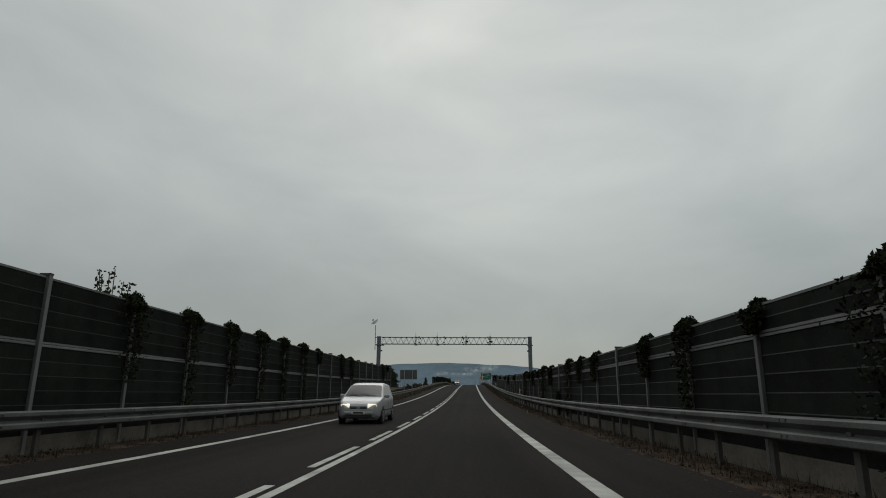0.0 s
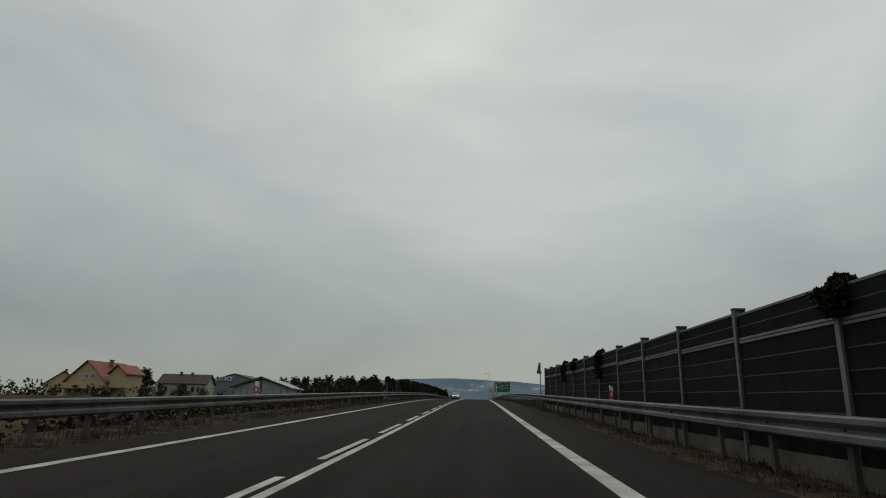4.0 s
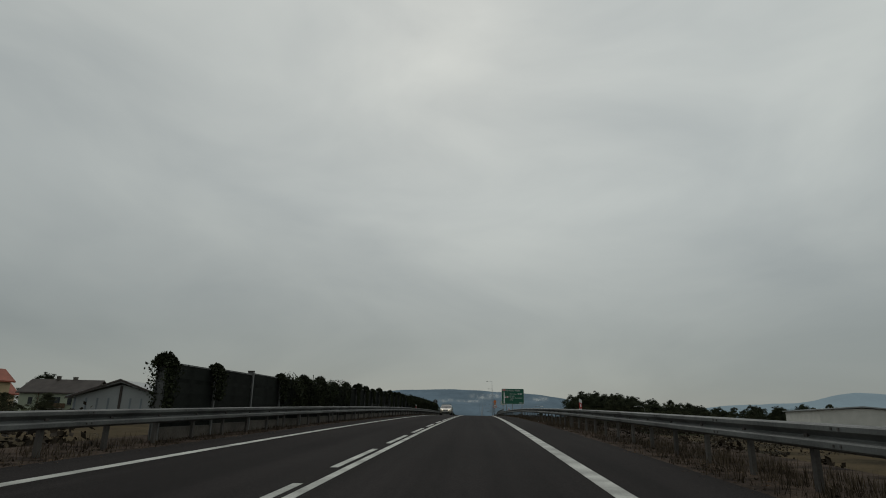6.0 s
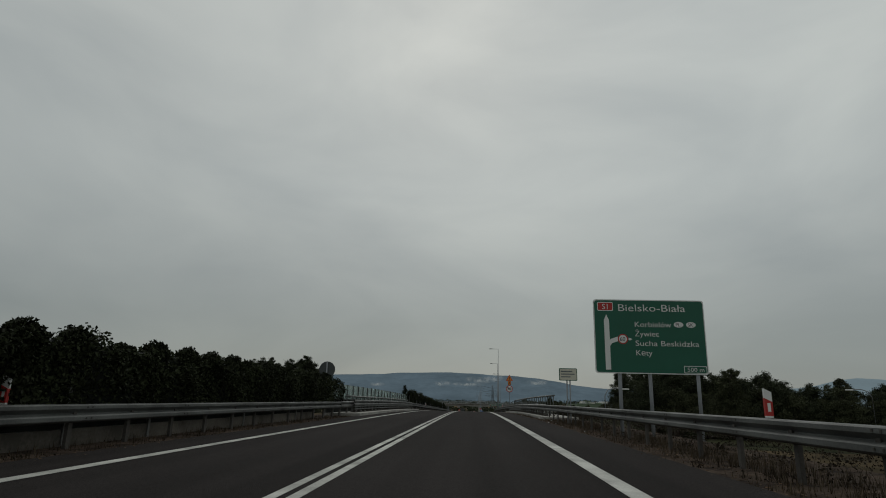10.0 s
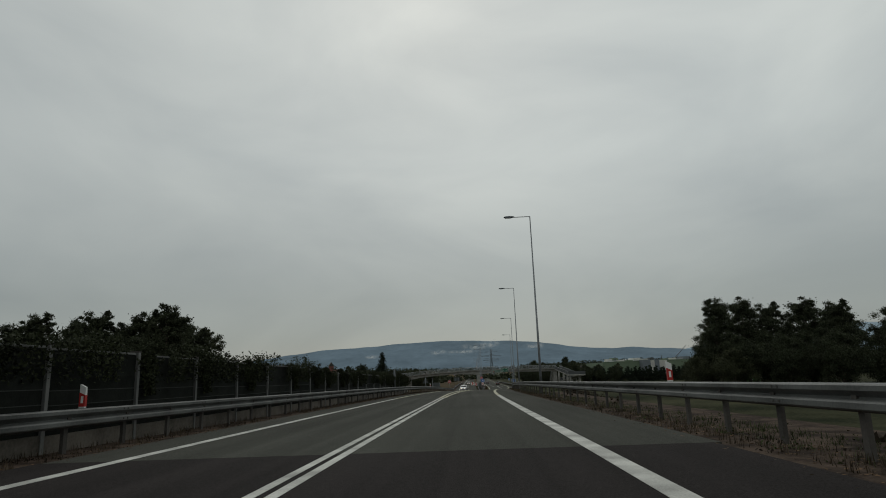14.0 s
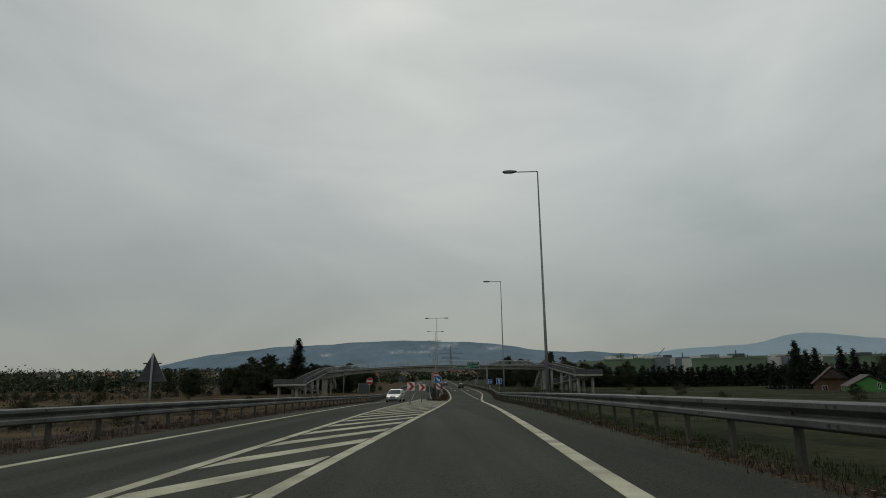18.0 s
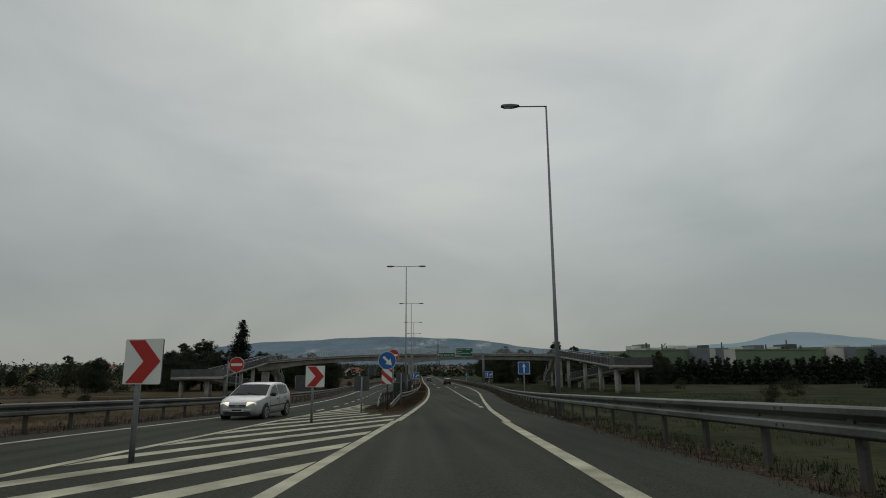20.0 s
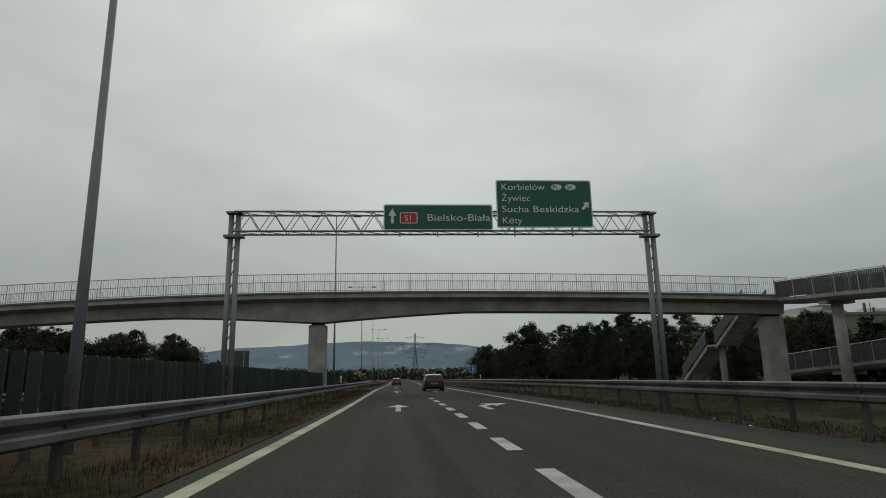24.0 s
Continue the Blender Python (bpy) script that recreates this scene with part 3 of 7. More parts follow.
def barrier(posts_at, off, height, band, label, seam_mat=SEAM, cap=True, foot=0.3, panel_mat=PANEL, lower=7, upper=3, band_mat=None, first_post=True):
    L = posts_at[1] - posts_at[0]
    group = thing("noise_barrier", at_road(posts_at[0], off(posts_at[0]) if callable(off) else off), label, "noise barrier", kind="structure")
    h0, h1 = (band - 0.05 - foot) / lower, (height - 0.08 - band) / upper
    low = mesh_from(boxes((-0.05, 0.05, 0.05, L - 0.05, 0.008, h0 - 0.008)), "board", panel_mat)
    upp = mesh_from(boxes((-0.05, 0.05, 0.05, L - 0.05, 0.008, h1 - 0.008)), "board", panel_mat)
    seam = mesh_from(boxes((-0.055, 0.055, 0.09, L - 0.09, -0.009, 0.009)), "seam", seam_mat)
    boards = [("board", low, foot + i * h0) for i in range(lower)] + [("board", upp, band + 0.05 + i * h1) for i in range(upper)]
    boards += [("seam", seam, foot + i * h0) for i in range(1, lower)] + [("seam", seam, band + 0.05 + i * h1) for i in range(1, upper)]
    rail = mesh_from(boxes((-0.07, 0.07, 0.09, L - 0.09, band - 0.05, band - 0.008), (-0.065, 0.065, 0.09, L - 0.09, band + 0.008, band + 0.05)), "rail", CAPRAIL)
    if band_mat:
        rail = mesh_from(boxes((-0.045, 0.045, 0.06, L - 0.06, band - 0.065, band + 0.065)), "rail", band_mat)
    capm = mesh_from(boxes((-0.06, 0.06, 0.09, L - 0.09, height - 0.03, height + 0.01)), "cap", CAPRAIL)
    plinth = mesh_from(boxes((-0.08, 0.08, 0.02, L - 0.02, -0.6, foot)), "plinth", PLINTH)
    post = mesh_from(boxes((-0.11, -0.09, -0.048, 0.048, -0.5, height + 0.06), (0.09, 0.11, -0.048, 0.048, -0.5, height + 0.06), (-0.09, 0.09, -0.012, 0.012, -0.5, height + 0.05)), "post", CAPRAIL)
    head = mesh_from(boxes((-0.115, 0.115, -0.055, 0.055, height + 0.052, height + 0.09)), "post_head", STEEL_OLD)
    inv = group.matrix_world.inverted()
    for i, s in enumerate(posts_at):
        o = off(s) if callable(off) else off
        m = inv @ bay_pose(s, s + L, o, off(s + L) if callable(off) else off)
        if i or first_post:
            part("post_head", head, None, part("post", post, None, group, m=m))
        if i == len(posts_at) - 1:
            break
        for n, me, z in boards:
            part(n, me, None, group, m=m @ Matrix.Translation((0, 0, z)))
        for n, me in (("rail", rail), ("plinth", plinth)) + ((("cap", capm),) if cap else ()):
            part(n, me, None, group, m=m)
    return group


LEFT1 = [114.4 - 3.19 * k for k in range(30)][::-1]
RIGHT1 = [58.7 + 3.16 * k for k in range(-9, 15)]
RIGHT1B = [RIGHT1[-1] + 3.17 * k for k in range(24)]
barrier(LEFT1, -8.27, 3.4, 2.07, "tall dark green noise barrier with pale steel posts", lower=6, upper=4, seam_mat=SEAM_DIM)
for ps in (RIGHT1, RIGHT1B):
    barrier(ps, 5.15, 2.6, 2.12, "dark green slatted noise barrier with pale seams", lower=6, upper=2, first_post=ps is RIGHT1)
LEFT2 = [190.0 + 3.185 * k for k in range(33)]
barrier(LEFT2, -8.27, 2.0, 1.55, "low dark noise barrier overgrown with ivy", lower=4, upper=1, seam_mat=PANEL, band_mat=PANEL)
LEFT3 = [339.4 + 3.22 * k for k in range(30)]


def left3_off(s): return -8.3 - 0.2 * smooth(400, 415, s) - 2.1 * smooth(416, 435, s)


for i0, i1, h in ((0, 5, 2.16), (5, 13, 2.0), (13, 29, 1.84)):
    barrier(LEFT3[i0:i1 + 1], left3_off, h, 1.5, "low dark noise barrier with pale posts and hanging ivy", lower=4, upper=1, seam_mat=SEAM_DIM, band_mat=PANEL, first_post=i0 == 0)


# ---------------------------------------------------------------- guardrails
W_BEAM = [(0.0, 0.53), (-0.075, 0.558), (-0.09, 0.575), (-0.09, 0.645), (-0.07, 0.668), (0.0, 0.695), (0.0, 0.712), (-0.075, 0.775), (-0.09, 0.79), (-0.09, 0.85), (-0.07, 0.868), (-0.02, 0.88),
          (-0.02, 0.872), (-0.066, 0.86), (-0.08, 0.843), (-0.08, 0.795), (-0.066, 0.778), (0.012, 0.712), (0.012, 0.692), (-0.066, 0.66), (-0.08, 0.64), (-0.08, 0.58), (-0.068, 0.565), (0.012, 0.535)]
RAIL_POST = mesh_from(boxes((0.03, 0.045, -0.06, 0.06, -0.45, 0.84), (0.045, 0.10, -0.06, -0.045, -0.45, 0.84), (0.045, 0.10, 0.045, 0.06, -0.45, 0.84), (-0.03, 0.03, -0.05, 0.05, 0.66, 0.80)), "post", STEEL_OLD)


def guardrail(s0, s1, off, face, lift=0.0, pitch=2.0, phase=0.0, drop=0.0):
    """W-beam rail on steel posts; face -1 turns its front to the left, +1 to the right."""
    f = off if callable(off) else (lambda s: off)
    g = thing("guardrail", at_road(s0, f(s0)), "galvanised steel guardrail on short posts along the verge", "guardrail", "guardrails along the road")
    inv = g.matrix_world.inverted()
    n = max(2, round((s1 - s0) / 4))
    vs, fs = [], []
    k = len(W_BEAM)
    for i in range(n + 1):
        s = s0 + (s1 - s0) * i / n
        dz = -drop * (1 - smooth(s0, s0 + 8, s))
        vs += [inv @ rd(s, f(s) + (x if face < 0 else -x), z + lift + dz) for x, z in W_BEAM]
    for i in range(n):
        for j in range(k):
            a, b, c, d = i * k + j, i * k + (j + 1) % k, (i + 1) * k + (j + 1) % k, (i + 1) * k + j
            fs.append((a, b, c, d) if face < 0 else (d, c, b, a))
    part("beam", mesh_of("beam", vs, fs, STEEL), None, g)
    # bolted laps every four metres
    bm = bmesh.new()
    for i in range(1, n):
        s = s0 + (s1 - s0) * i / n
        for ds in (-0.08, 0.08):
            for z in (0.61, 0.82):
                q = inv @ rd(s + ds, f(s) + (-0.092 if face < 0 else 0.092), z + lift)
                box(bm, q.x - 0.008, q.x + 0.008, q.y - 0.018, q.y + 0.018, q.z - 0.018, q.z + 0.018)
    tagged(part("bolts", bm, STEEL_OLD, g), kind="stuff")
    s = s0 + phase
    while s < s1:
        m = at_road(s, f(s), lift - drop * (1 - smooth(s0, s0 + 8, s)), 0 if face < 0 else 180)
        part("post", RAIL_POST, None, g, m=inv @ m)
        s += pitch
    return g


def run(s0, s1, off, face, **k):
    n = max(1, round((s1 - s0) / 60))
    drop = k.pop("drop", 0.0)
    for i in range(n):
        guardrail(s0 + (s1 - s0) * i / n, s0 + (s1 - s0) * (i + 1) / n, off, face, drop=0.0 if i else drop, **k)


run(30, 323, rail_r, -1)
run(352, 760, rail_r, -1)
run(30, 318, rail_l, 1, lift=-0.08)
run(344, 760, rail_l, 1, lift=-0.08)

# ---------------------------------------------------------------- lettering
def text_mesh(body, size, material, bold=0.0, align="LEFT"):
    cu = bpy.data.curves.new("text", "FONT")
    cu.body, cu.size, cu.extrude, cu.offset, cu.align_x = body, size, 0.002, bold, align
    cu.resolution_u = 4
    ob = bpy.data.objects.new("text", cu)
    scene.collection.objects.link(ob)
    me = bpy.data.meshes.new_from_object(ob.evaluated_get(bpy.context.evaluated_depsgraph_get()))
    bpy.data.objects.remove(ob)
    bpy.data.curves.remove(cu)
    me.materials.clear()
    me.materials.append(material)
    return me


def words(body, x, z, size, parent, y=-0.028, material=None, name="lettering", width=None, bold=-0.001):
    """Writing on a board that faces back along the road; width: metres to fill."""
    me = text_mesh(body, size, material or SIGN_WHITE, bold)
    m = pose(x, y, z, 90, 0, 0)
    if width:
        w = max(v.co.x for v in me.vertices)
        m = m @ Matrix.Diagonal((width / w, 1, 1, 1))
    return part(name, me, None, parent, "lettering reading " + body, m)


def rounded(x0, x1, z0, z1, r, n=5):
    out = []
    for cx, cz, a0 in ((x1 - r, z1 - r, 0), (x0 + r, z1 - r, 90), (x0 + r, z0 + r, 180), (x1 - r, z0 + r, 270)):
        out += [(cx + r * math.cos(radians(a0 + 90 * k / n)), cz + r * math.sin(radians(a0 + 90 * k / n))) for k in range(n + 1)]
    return out


def board(parent, w, h, z, face, rim=None, name="panel", x=0.0, r=0.05, y=0.0):
    """A sheet-metal sign panel with a rim, its back grey."""
    p = part(name, prism(rounded(x - w / 2, x + w / 2, z, z + h, r), y - 0.012, y + 0.012), SIGN_BACK, parent)
    if rim:
        part("rim", prism(rounded(x - w / 2, x + w / 2, z, z + h, r), y - 0.016, y - 0.0125), rim, p)
    k = 0.035 if rim else 0.0
    part("face", prism(rounded(x - w / 2 + k, x + w / 2 - k, z + k, z + h - k, r), y - 0.021, y - 0.0165), face, p)
    return p


def posts(parent, xs, z0, z1, r=0.05, y=0.07, material=None):
    for x in xs:
        part("post", tubes(([(x, y, z0), (x, y, z1)], r), seg=10), material or POLE, parent)


def shape(parent, poly, material, name="symbol", y=-0.028, thick=0.004, label=""):
    return part(name, prism(poly, y, y + thick), material, parent, label)


# ---------------------------------------------------------------- toll and camera gantry
def truss(bm, x0, x1, z0, z1, y0, y1, bays, r=0.028, thin=0.013):
    for y in (y0, y1):
        for z in (z0, z1):
            tube(bm, [(x0, y, z), (x1, y, z)], r, 6)
    n = bays
    for i in range(n):
        a, b = x0 + (x1 - x0) * i / n, x0 + (x1 - x0) * (i + 1) / n
        m = (a + b) / 2
        for y in (y0, y1):
            tube(bm, [(a, y, z0), (m, y, z1)], thin, 4)
            tube(bm, [(m, y, z1), (b, y, z0)], thin, 4)
        for z in (z0, z1):
            tube(bm, [(a, y0, z), (b, y1, z)], thin, 4)
    return bm


def camera_gantry(s):
    g = thing("camera_gantry", at_road(s, 0), "grey steel lattice gantry with cameras spanning the road", "gantry")
    for x in (-8.72, 6.38):
        c = part("column", boxes((x - 0.18, x + 0.18, -0.18, 0.18, -1.2, 6.3), bevel=0.03), STEEL_DARK, g)
        part("cap", boxes((x - 0.2, x + 0.2, -0.2, 0.2, 6.28, 6.34)), POLE, c)
        part("bracket", boxes((x - 0.27, x + 0.5 if x < 0 else x + 0.27, -0.26, 0.26, 5.44, 5.52)), STEEL_DARK, c)
        part("stub", boxes((x - 0.29 if x > 0 else x + 0.2, x + 0.36 if x < 0 else x - 0.2, -0.06, 0.06, 4.86, 5.0)), STEEL_DARK, c)
    part("truss", truss(bmesh.new(), -8.5, 6.16, 5.58, 6.24, -0.34, 0.34, 26, 0.026, 0.011), STEEL_DARK, g)
    for x in (-5.0, -2.83, 0.05, 2.42):
        low = x < -1
        c = part("camera_mount", boxes((x - 0.07, x - 0.03, -0.42, -0.36, 5.45, 6.4), (x + 0.03, x + 0.07, -0.42, -0.36, 5.45, 6.4), *[(x - 0.07, x + 0.07, -0.42, -0.36, z, z + 0.03) for z in (5.6, 5.75, 5.9, 6.05, 6.2)]), BLACK, g)
        z = 5.42 if low else 5.72
        part("camera", boxes((x - 0.08, x + 0.2, -0.62, -0.36, z, z + 0.13), (x - 0.1, x + 0.24, -0.66, -0.34, z + 0.13, z + 0.16)), STEEL_DARK if low else BLACK, c)
        part("antenna", tubes(([(x, -0.39, 6.3), (x, -0.39, 6.75)], 0.008), seg=5), STEEL_DARK, c)
    for x in (-4.65, -2.15, -0.3, 2.2):
        for y, z in ((-0.36, 6.26), (-0.2, 6.1), (-0.36, 5.72), (-0.2, 5.56)):
            bm = bmesh.new()
            bmesh.ops.create_icosphere(bm, subdivisions=1, radius=0.085, matrix=Matrix.Translation((x + (0.1 if y > -0.3 else 0), y, z)))
            part("sensor", bm, BLACK, g)
    d = thing("dish_antenna", at_road(s, -9.1, 0), "white dish antenna on a pole beside the gantry column", "antenna")
    part("pole", tubes(([(0.0, 0, 5.0), (-0.02, 0, 7.45)], 0.035)), POLE, d)
    part("clamp", boxes((0.0, 0.18, -0.03, 0.03, 5.5, 5.56), (0.0, 0.18, -0.03, 0.03, 6.2, 6.26)), POLE, d)
    bm = bmesh.new()
    rings = []
    for k in range(5):
        r = 0.42 * k / 4
        rings.append([bm.verts.new((r * math.cos(6.2832 * j / 20), -0.35 * r * r / 0.36 - 0.02, r * math.sin(6.2832 * j / 20))) for j in range(20)] if k else [bm.verts.new((0, 0, 0))])
    for k in range(4):
        for j in range(20):
            if k == 0:
                bm.faces.new((rings[0][0], rings[1][j], rings[1][(j + 1) % 20]))
            else:
                bm.faces.new((rings[k][j], rings[k + 1][j], rings[k + 1][(j + 1) % 20], rings[k][(j + 1) % 20]))
    bmesh.ops.solidify(bm, geom=bm.faces[:], thickness=0.02)
    dish = part("dish", bm, SIGN_WHITE, d, m=Matrix.Translation((-0.02, 0.0, 7.66)) @ Vector((-0.5, -0.42, 0.76)).to_track_quat("-Y", "Z").to_matrix().to_4x4())
    part("feed_arm", tubes(([(0, -0.05, -0.34), (0, -0.42, -0.05)], 0.014), seg=6), BLACK, dish)
    part("feed", boxes((-0.05, 0.05, -0.5, -0.4, -0.1, 0.02)), BLACK, dish)


camera_gantry(108.5)


# ---------------------------------------------------------------- street lamps
def lamp_head(bm, x0, sign, z):
    pts = [(x0, 0), (x0 + sign * 0.1, 0.05), (x0 + sign * 0.45, 0.085), (x0 + sign * 0.8, 0.06), (x0 + sign * 0.9, 0.0), (x0 + sign * 0.75, -0.07), (x0 + sign * 0.3, -0.075)]
    a = [bm.verts.new((x, -0.13, z + q)) for x, q in pts]
    b = [bm.verts.new((x, 0.13, z + q)) for x, q in pts]
    n = len(pts)
    bm.faces.new(a)
    bm.faces.new(b[::-1])
    for i in range(n):
        bm.faces.new((a[i], b[i], b[(i + 1) % n], a[(i + 1) % n]))
    bmesh.ops.recalc_face_normals(bm, faces=bm.faces)
    bmesh.ops.bevel(bm, geom=bm.edges[:], offset=0.02, segments=1, affect="EDGES")
    return bm


def street_lamp(m, double, h=14.1):
    lab = "tall tapered steel street lamp with two arms in the median" if double else "tall tapered steel street lamp with one arm"
    g = thing("street_lamp", m, lab, "street lamp", "street lamps along the road")
    part("pole", tubes(([(0, 0, -0.7), (0, 0, 5.0), (0, 0, 5.02), (0, 0, h)], [0.104, 0.08, 0.074, 0.04]), seg=12), POLE, g)
    part("door_plate", boxes((-0.06, 0.06, -0.15, -0.12, 0.75, 1.25)), SIGN_BACK, g)
    part("base_plate", boxes((-0.22, 0.22, -0.22, 0.22, -0.3, -0.2)), STEEL_OLD, g)
    for sign in ((-1, 1) if double else (-1,)):
        x1 = sign * (1.35 if double else 1.3)
        part("arm", tubes(([(0, 0, h - 0.02), (x1, 0, h + (0.02 if double else -0.02))], 0.032), seg=8), POLE, g)
        hd = part("lamp_head", lamp_head(bmesh.new(), x1 - sign * 0.05, sign, h), STEEL_DARK, g)
        part("lens", boxes((min(x1 + sign * 0.25, x1 + sign * 0.7), max(x1 + sign * 0.25, x1 + sign * 0.7), -0.1, 0.1, h - 0.085, h - 0.07)), SIGN_WHITE, hd)
    return g


single = street_lamp(at_road(397.9, 5.35), False)
for s, o in ((435.6, 5.2), (473.1, 4.72), (510.1, 4.75)):
    copy_thing(single, at_road(s, o))
street_lamp(at_road(549.4, -4.2), True, 14.25)
twin = street_lamp(at_road(589.4, -4.9), True, 14.9)
for i in range(2, 9):
    copy_thing(twin, at_road(549.4 + 40.0 * i, -4.9))


# ---------------------------------------------------------------- direction sign before the junction
def direction_sign():
    g = thing("direction_sign", at_road(282.4, 6.2), "large green direction sign with white lettering on steel posts", "road sign")
    w, h, z = 3.9, 2.62, 2.08
    b = board(g, w, h, z, SIGN_GREEN, SIGN_WHITE, r=0.1)
    posts(g, (-1.1, -0.05, 1.6), -2.4, 4.3, 0.065)
    part("crossbar", boxes((-1.7, 1.7, 0.02, 0.06, 2.6, 2.68), (-1.7, 1.7, 0.02, 0.06, 4.0, 4.08)), SIGN_BACK, g)
    x0, top = -w / 2, z + h
    shape(b, rounded(x0 + 0.14, x0 + 0.7, top - 0.42, top - 0.1, 0.05), SIGN_WHITE, "route_plate", -0.026)
    shape(b, rounded(x0 + 0.165, x0 + 0.675, top - 0.395, top - 0.125, 0.04), SIGN_RED, "route_plate", -0.03)
    words("S1", x0 + 0.3, top - 0.36, 0.28, b, -0.033)
    words("Bielsko-Biała", x0 + 0.85, top - 0.42, 0.36, b, width=2.4)
    for i, (t, wd) in enumerate((("Korbielów", 1.3), ("Żywiec", 0.85), ("Sucha Beskidzka", 2.22), ("Kęty", 0.58))):
        words(t, x0 + 1.42, top - 0.98 - 0.335 * i, 0.27, b, width=wd)
    for k, t in enumerate(("PL", "SK")):
        cx = x0 + 2.98 + 0.43 * k
        shape(b, [(cx + 0.17 * math.cos(a * 0.3142), top - 0.88 + 0.1 * math.sin(a * 0.3142)) for a in range(20)], SIGN_WHITE, "country_oval", -0.027)
        words(t, cx - 0.11, top - 0.94, 0.17, b, -0.031, BLACK)
    shape(b, [(x0 + 0.36, z + 0.12), (x0 + 0.54, z + 0.12), (x0 + 0.54, z + 0.95), (x0 + 0.62, z + 1.05), (x0 + 0.82, z + 1.12), (x0 + 0.82, z + 1.28), (x0 + 0.58, z + 1.2), (x0 + 0.54, z + 1.16), (x0 + 0.54, top - 0.75),
              (x0 + 0.45, top - 0.55), (x0 + 0.36, top - 0.75)], SIGN_WHITE, "route_diagram")
    shape(b, disc_poly(0.18, 24, x0 + 1.0, z + 1.2), SIGN_RED, "limit_disc", -0.029)
    shape(b, disc_poly(0.14, 24, x0 + 1.0, z + 1.2), SIGN_WHITE, "limit_disc", -0.032)
    words("60", x0 + 0.885, z + 1.13, 0.2, b, -0.036, BLACK)
    shape(b, [(x0 + 1.2, z + 1.16), (x0 + 1.26, z + 1.16), (x0 + 1.33, z + 1.2), (x0 + 1.26, z + 1.24), (x0 + 1.2, z + 1.24)], SIGN_WHITE, "arrow_tip")
    shape(b, rounded(w / 2 - 0.84, w / 2 - 0.06, z + 0.05, z + 0.3, 0.03), SIGN_WHITE, "distance_plate", -0.026)
    shape(b, rounded(w / 2 - 0.82, w / 2 - 0.08, z + 0.07, z + 0.28, 0.03), SIGN_GREEN, "distance_plate", -0.03)
    words("500 m", w / 2 - 0.74, z + 0.105, 0.2, b, -0.034, width=0.58)


direction_sign()


def info_board():
    g = thing("information_board", at_road(293.2, 4.95), "small cream information board with a dark border on posts", "road sign")
    b = board(g, 0.95, 0.64, 2.17, SIGN_YELLOW, SIGN_GREEN)
    for i, wd in enumerate((0.6, 0.72, 0.5)):
        part("text_bar", boxes((-0.38, -0.38 + wd, -0.027, -0.022, 2.62 - 0.14 * i, 2.67 - 0.14 * i)), STEEL_DARK, b)
    posts(g, (-0.06, 0.1), -1.2, 2.75, 0.035)


info_board()


def speed_sign():
    g = thing("temporary_speed_sign", at_road(346.9, 5.02), "orange warning triangle over a seventy limit disc on one post", "road sign")
    posts(g, (0.0,), -0.9, 5.0, 0.035, 0.05)
    t = part("triangle", prism([(-0.5, 4.3), (0.5, 4.3), (0, 5.16)], -0.012, 0.012), SIGN_BACK, g)
    shape(t, [(-0.5, 4.3), (0.5, 4.3), (0, 5.16)], SIGN_RED, "rim", -0.018)
    shape(t, [(-0.42, 4.345), (0.42, 4.345), (0, 5.07)], SIGN_ORANGE, "face", -0.023)
    shape(t, [(-0.025, 4.55), (0.025, 4.55), (0.05, 4.85), (-0.05, 4.85)], BLACK, "mark", -0.028)
    shape(t, disc_poly(0.04, 12, 0, 4.46), BLACK, "mark", -0.028)
    b = board(g, 0.42, 0.6, 3.69, SIGN_ORANGE, BLACK, r=0.03)
    shape(b, [(-0.1, 3.78), (-0.02, 3.78), (-0.02, 3.95), (0.1, 4.06), (0.1, 4.12), (0.14, 4.12), (0.06, 4.22), (-0.02, 4.12), (0.02, 4.12), (0.02, 4.08), (-0.1, 3.97)], BLACK, "arrow")
    d = part("disc", prism(disc_poly(0.47, 36, 0, 3.2), -0.012, 0.012), SIGN_BACK, g)
    shape(d, disc_poly(0.47, 36, 0, 3.2), SIGN_RED, "rim", -0.018)
    shape(d, disc_poly(0.375, 36, 0, 3.2), SIGN_WHITE, "face", -0.023)
    words("70", -0.31, 3.02, 0.5, d, -0.028, BLACK, "lettering", 0.6, 0.02)


speed_sign()


def sign_back(m, kind, w, h, z, xs, label, z0=-0.6):
    """A sign seen from behind."""
    g = thing("road_sign", m, label, "road sign")
    poly = {"round": disc_poly(w / 2, 28, 0, z + w / 2), "board": rounded(-w / 2, w / 2, z, z + h, 0.06), "triangle": [(-w / 2, z), (w / 2, z), (0, z + h)]}[kind]
    p = part("panel", prism(poly, -0.012, 0.012), SIGN_BACK, g)
    part("face", prism(poly, 0.0125, 0.016), SIGN_WHITE, p)
    for q in (0.25, 0.75):
        part("brace", boxes((-w * 0.3, w * 0.3, -0.05, -0.0125, z + h * q * 0.8, z + h * q * 0.8 + 0.05)), SIGN_BACK, p)
    posts(g, xs, z0, z + h * 0.95, 0.04, -0.08)
    return g


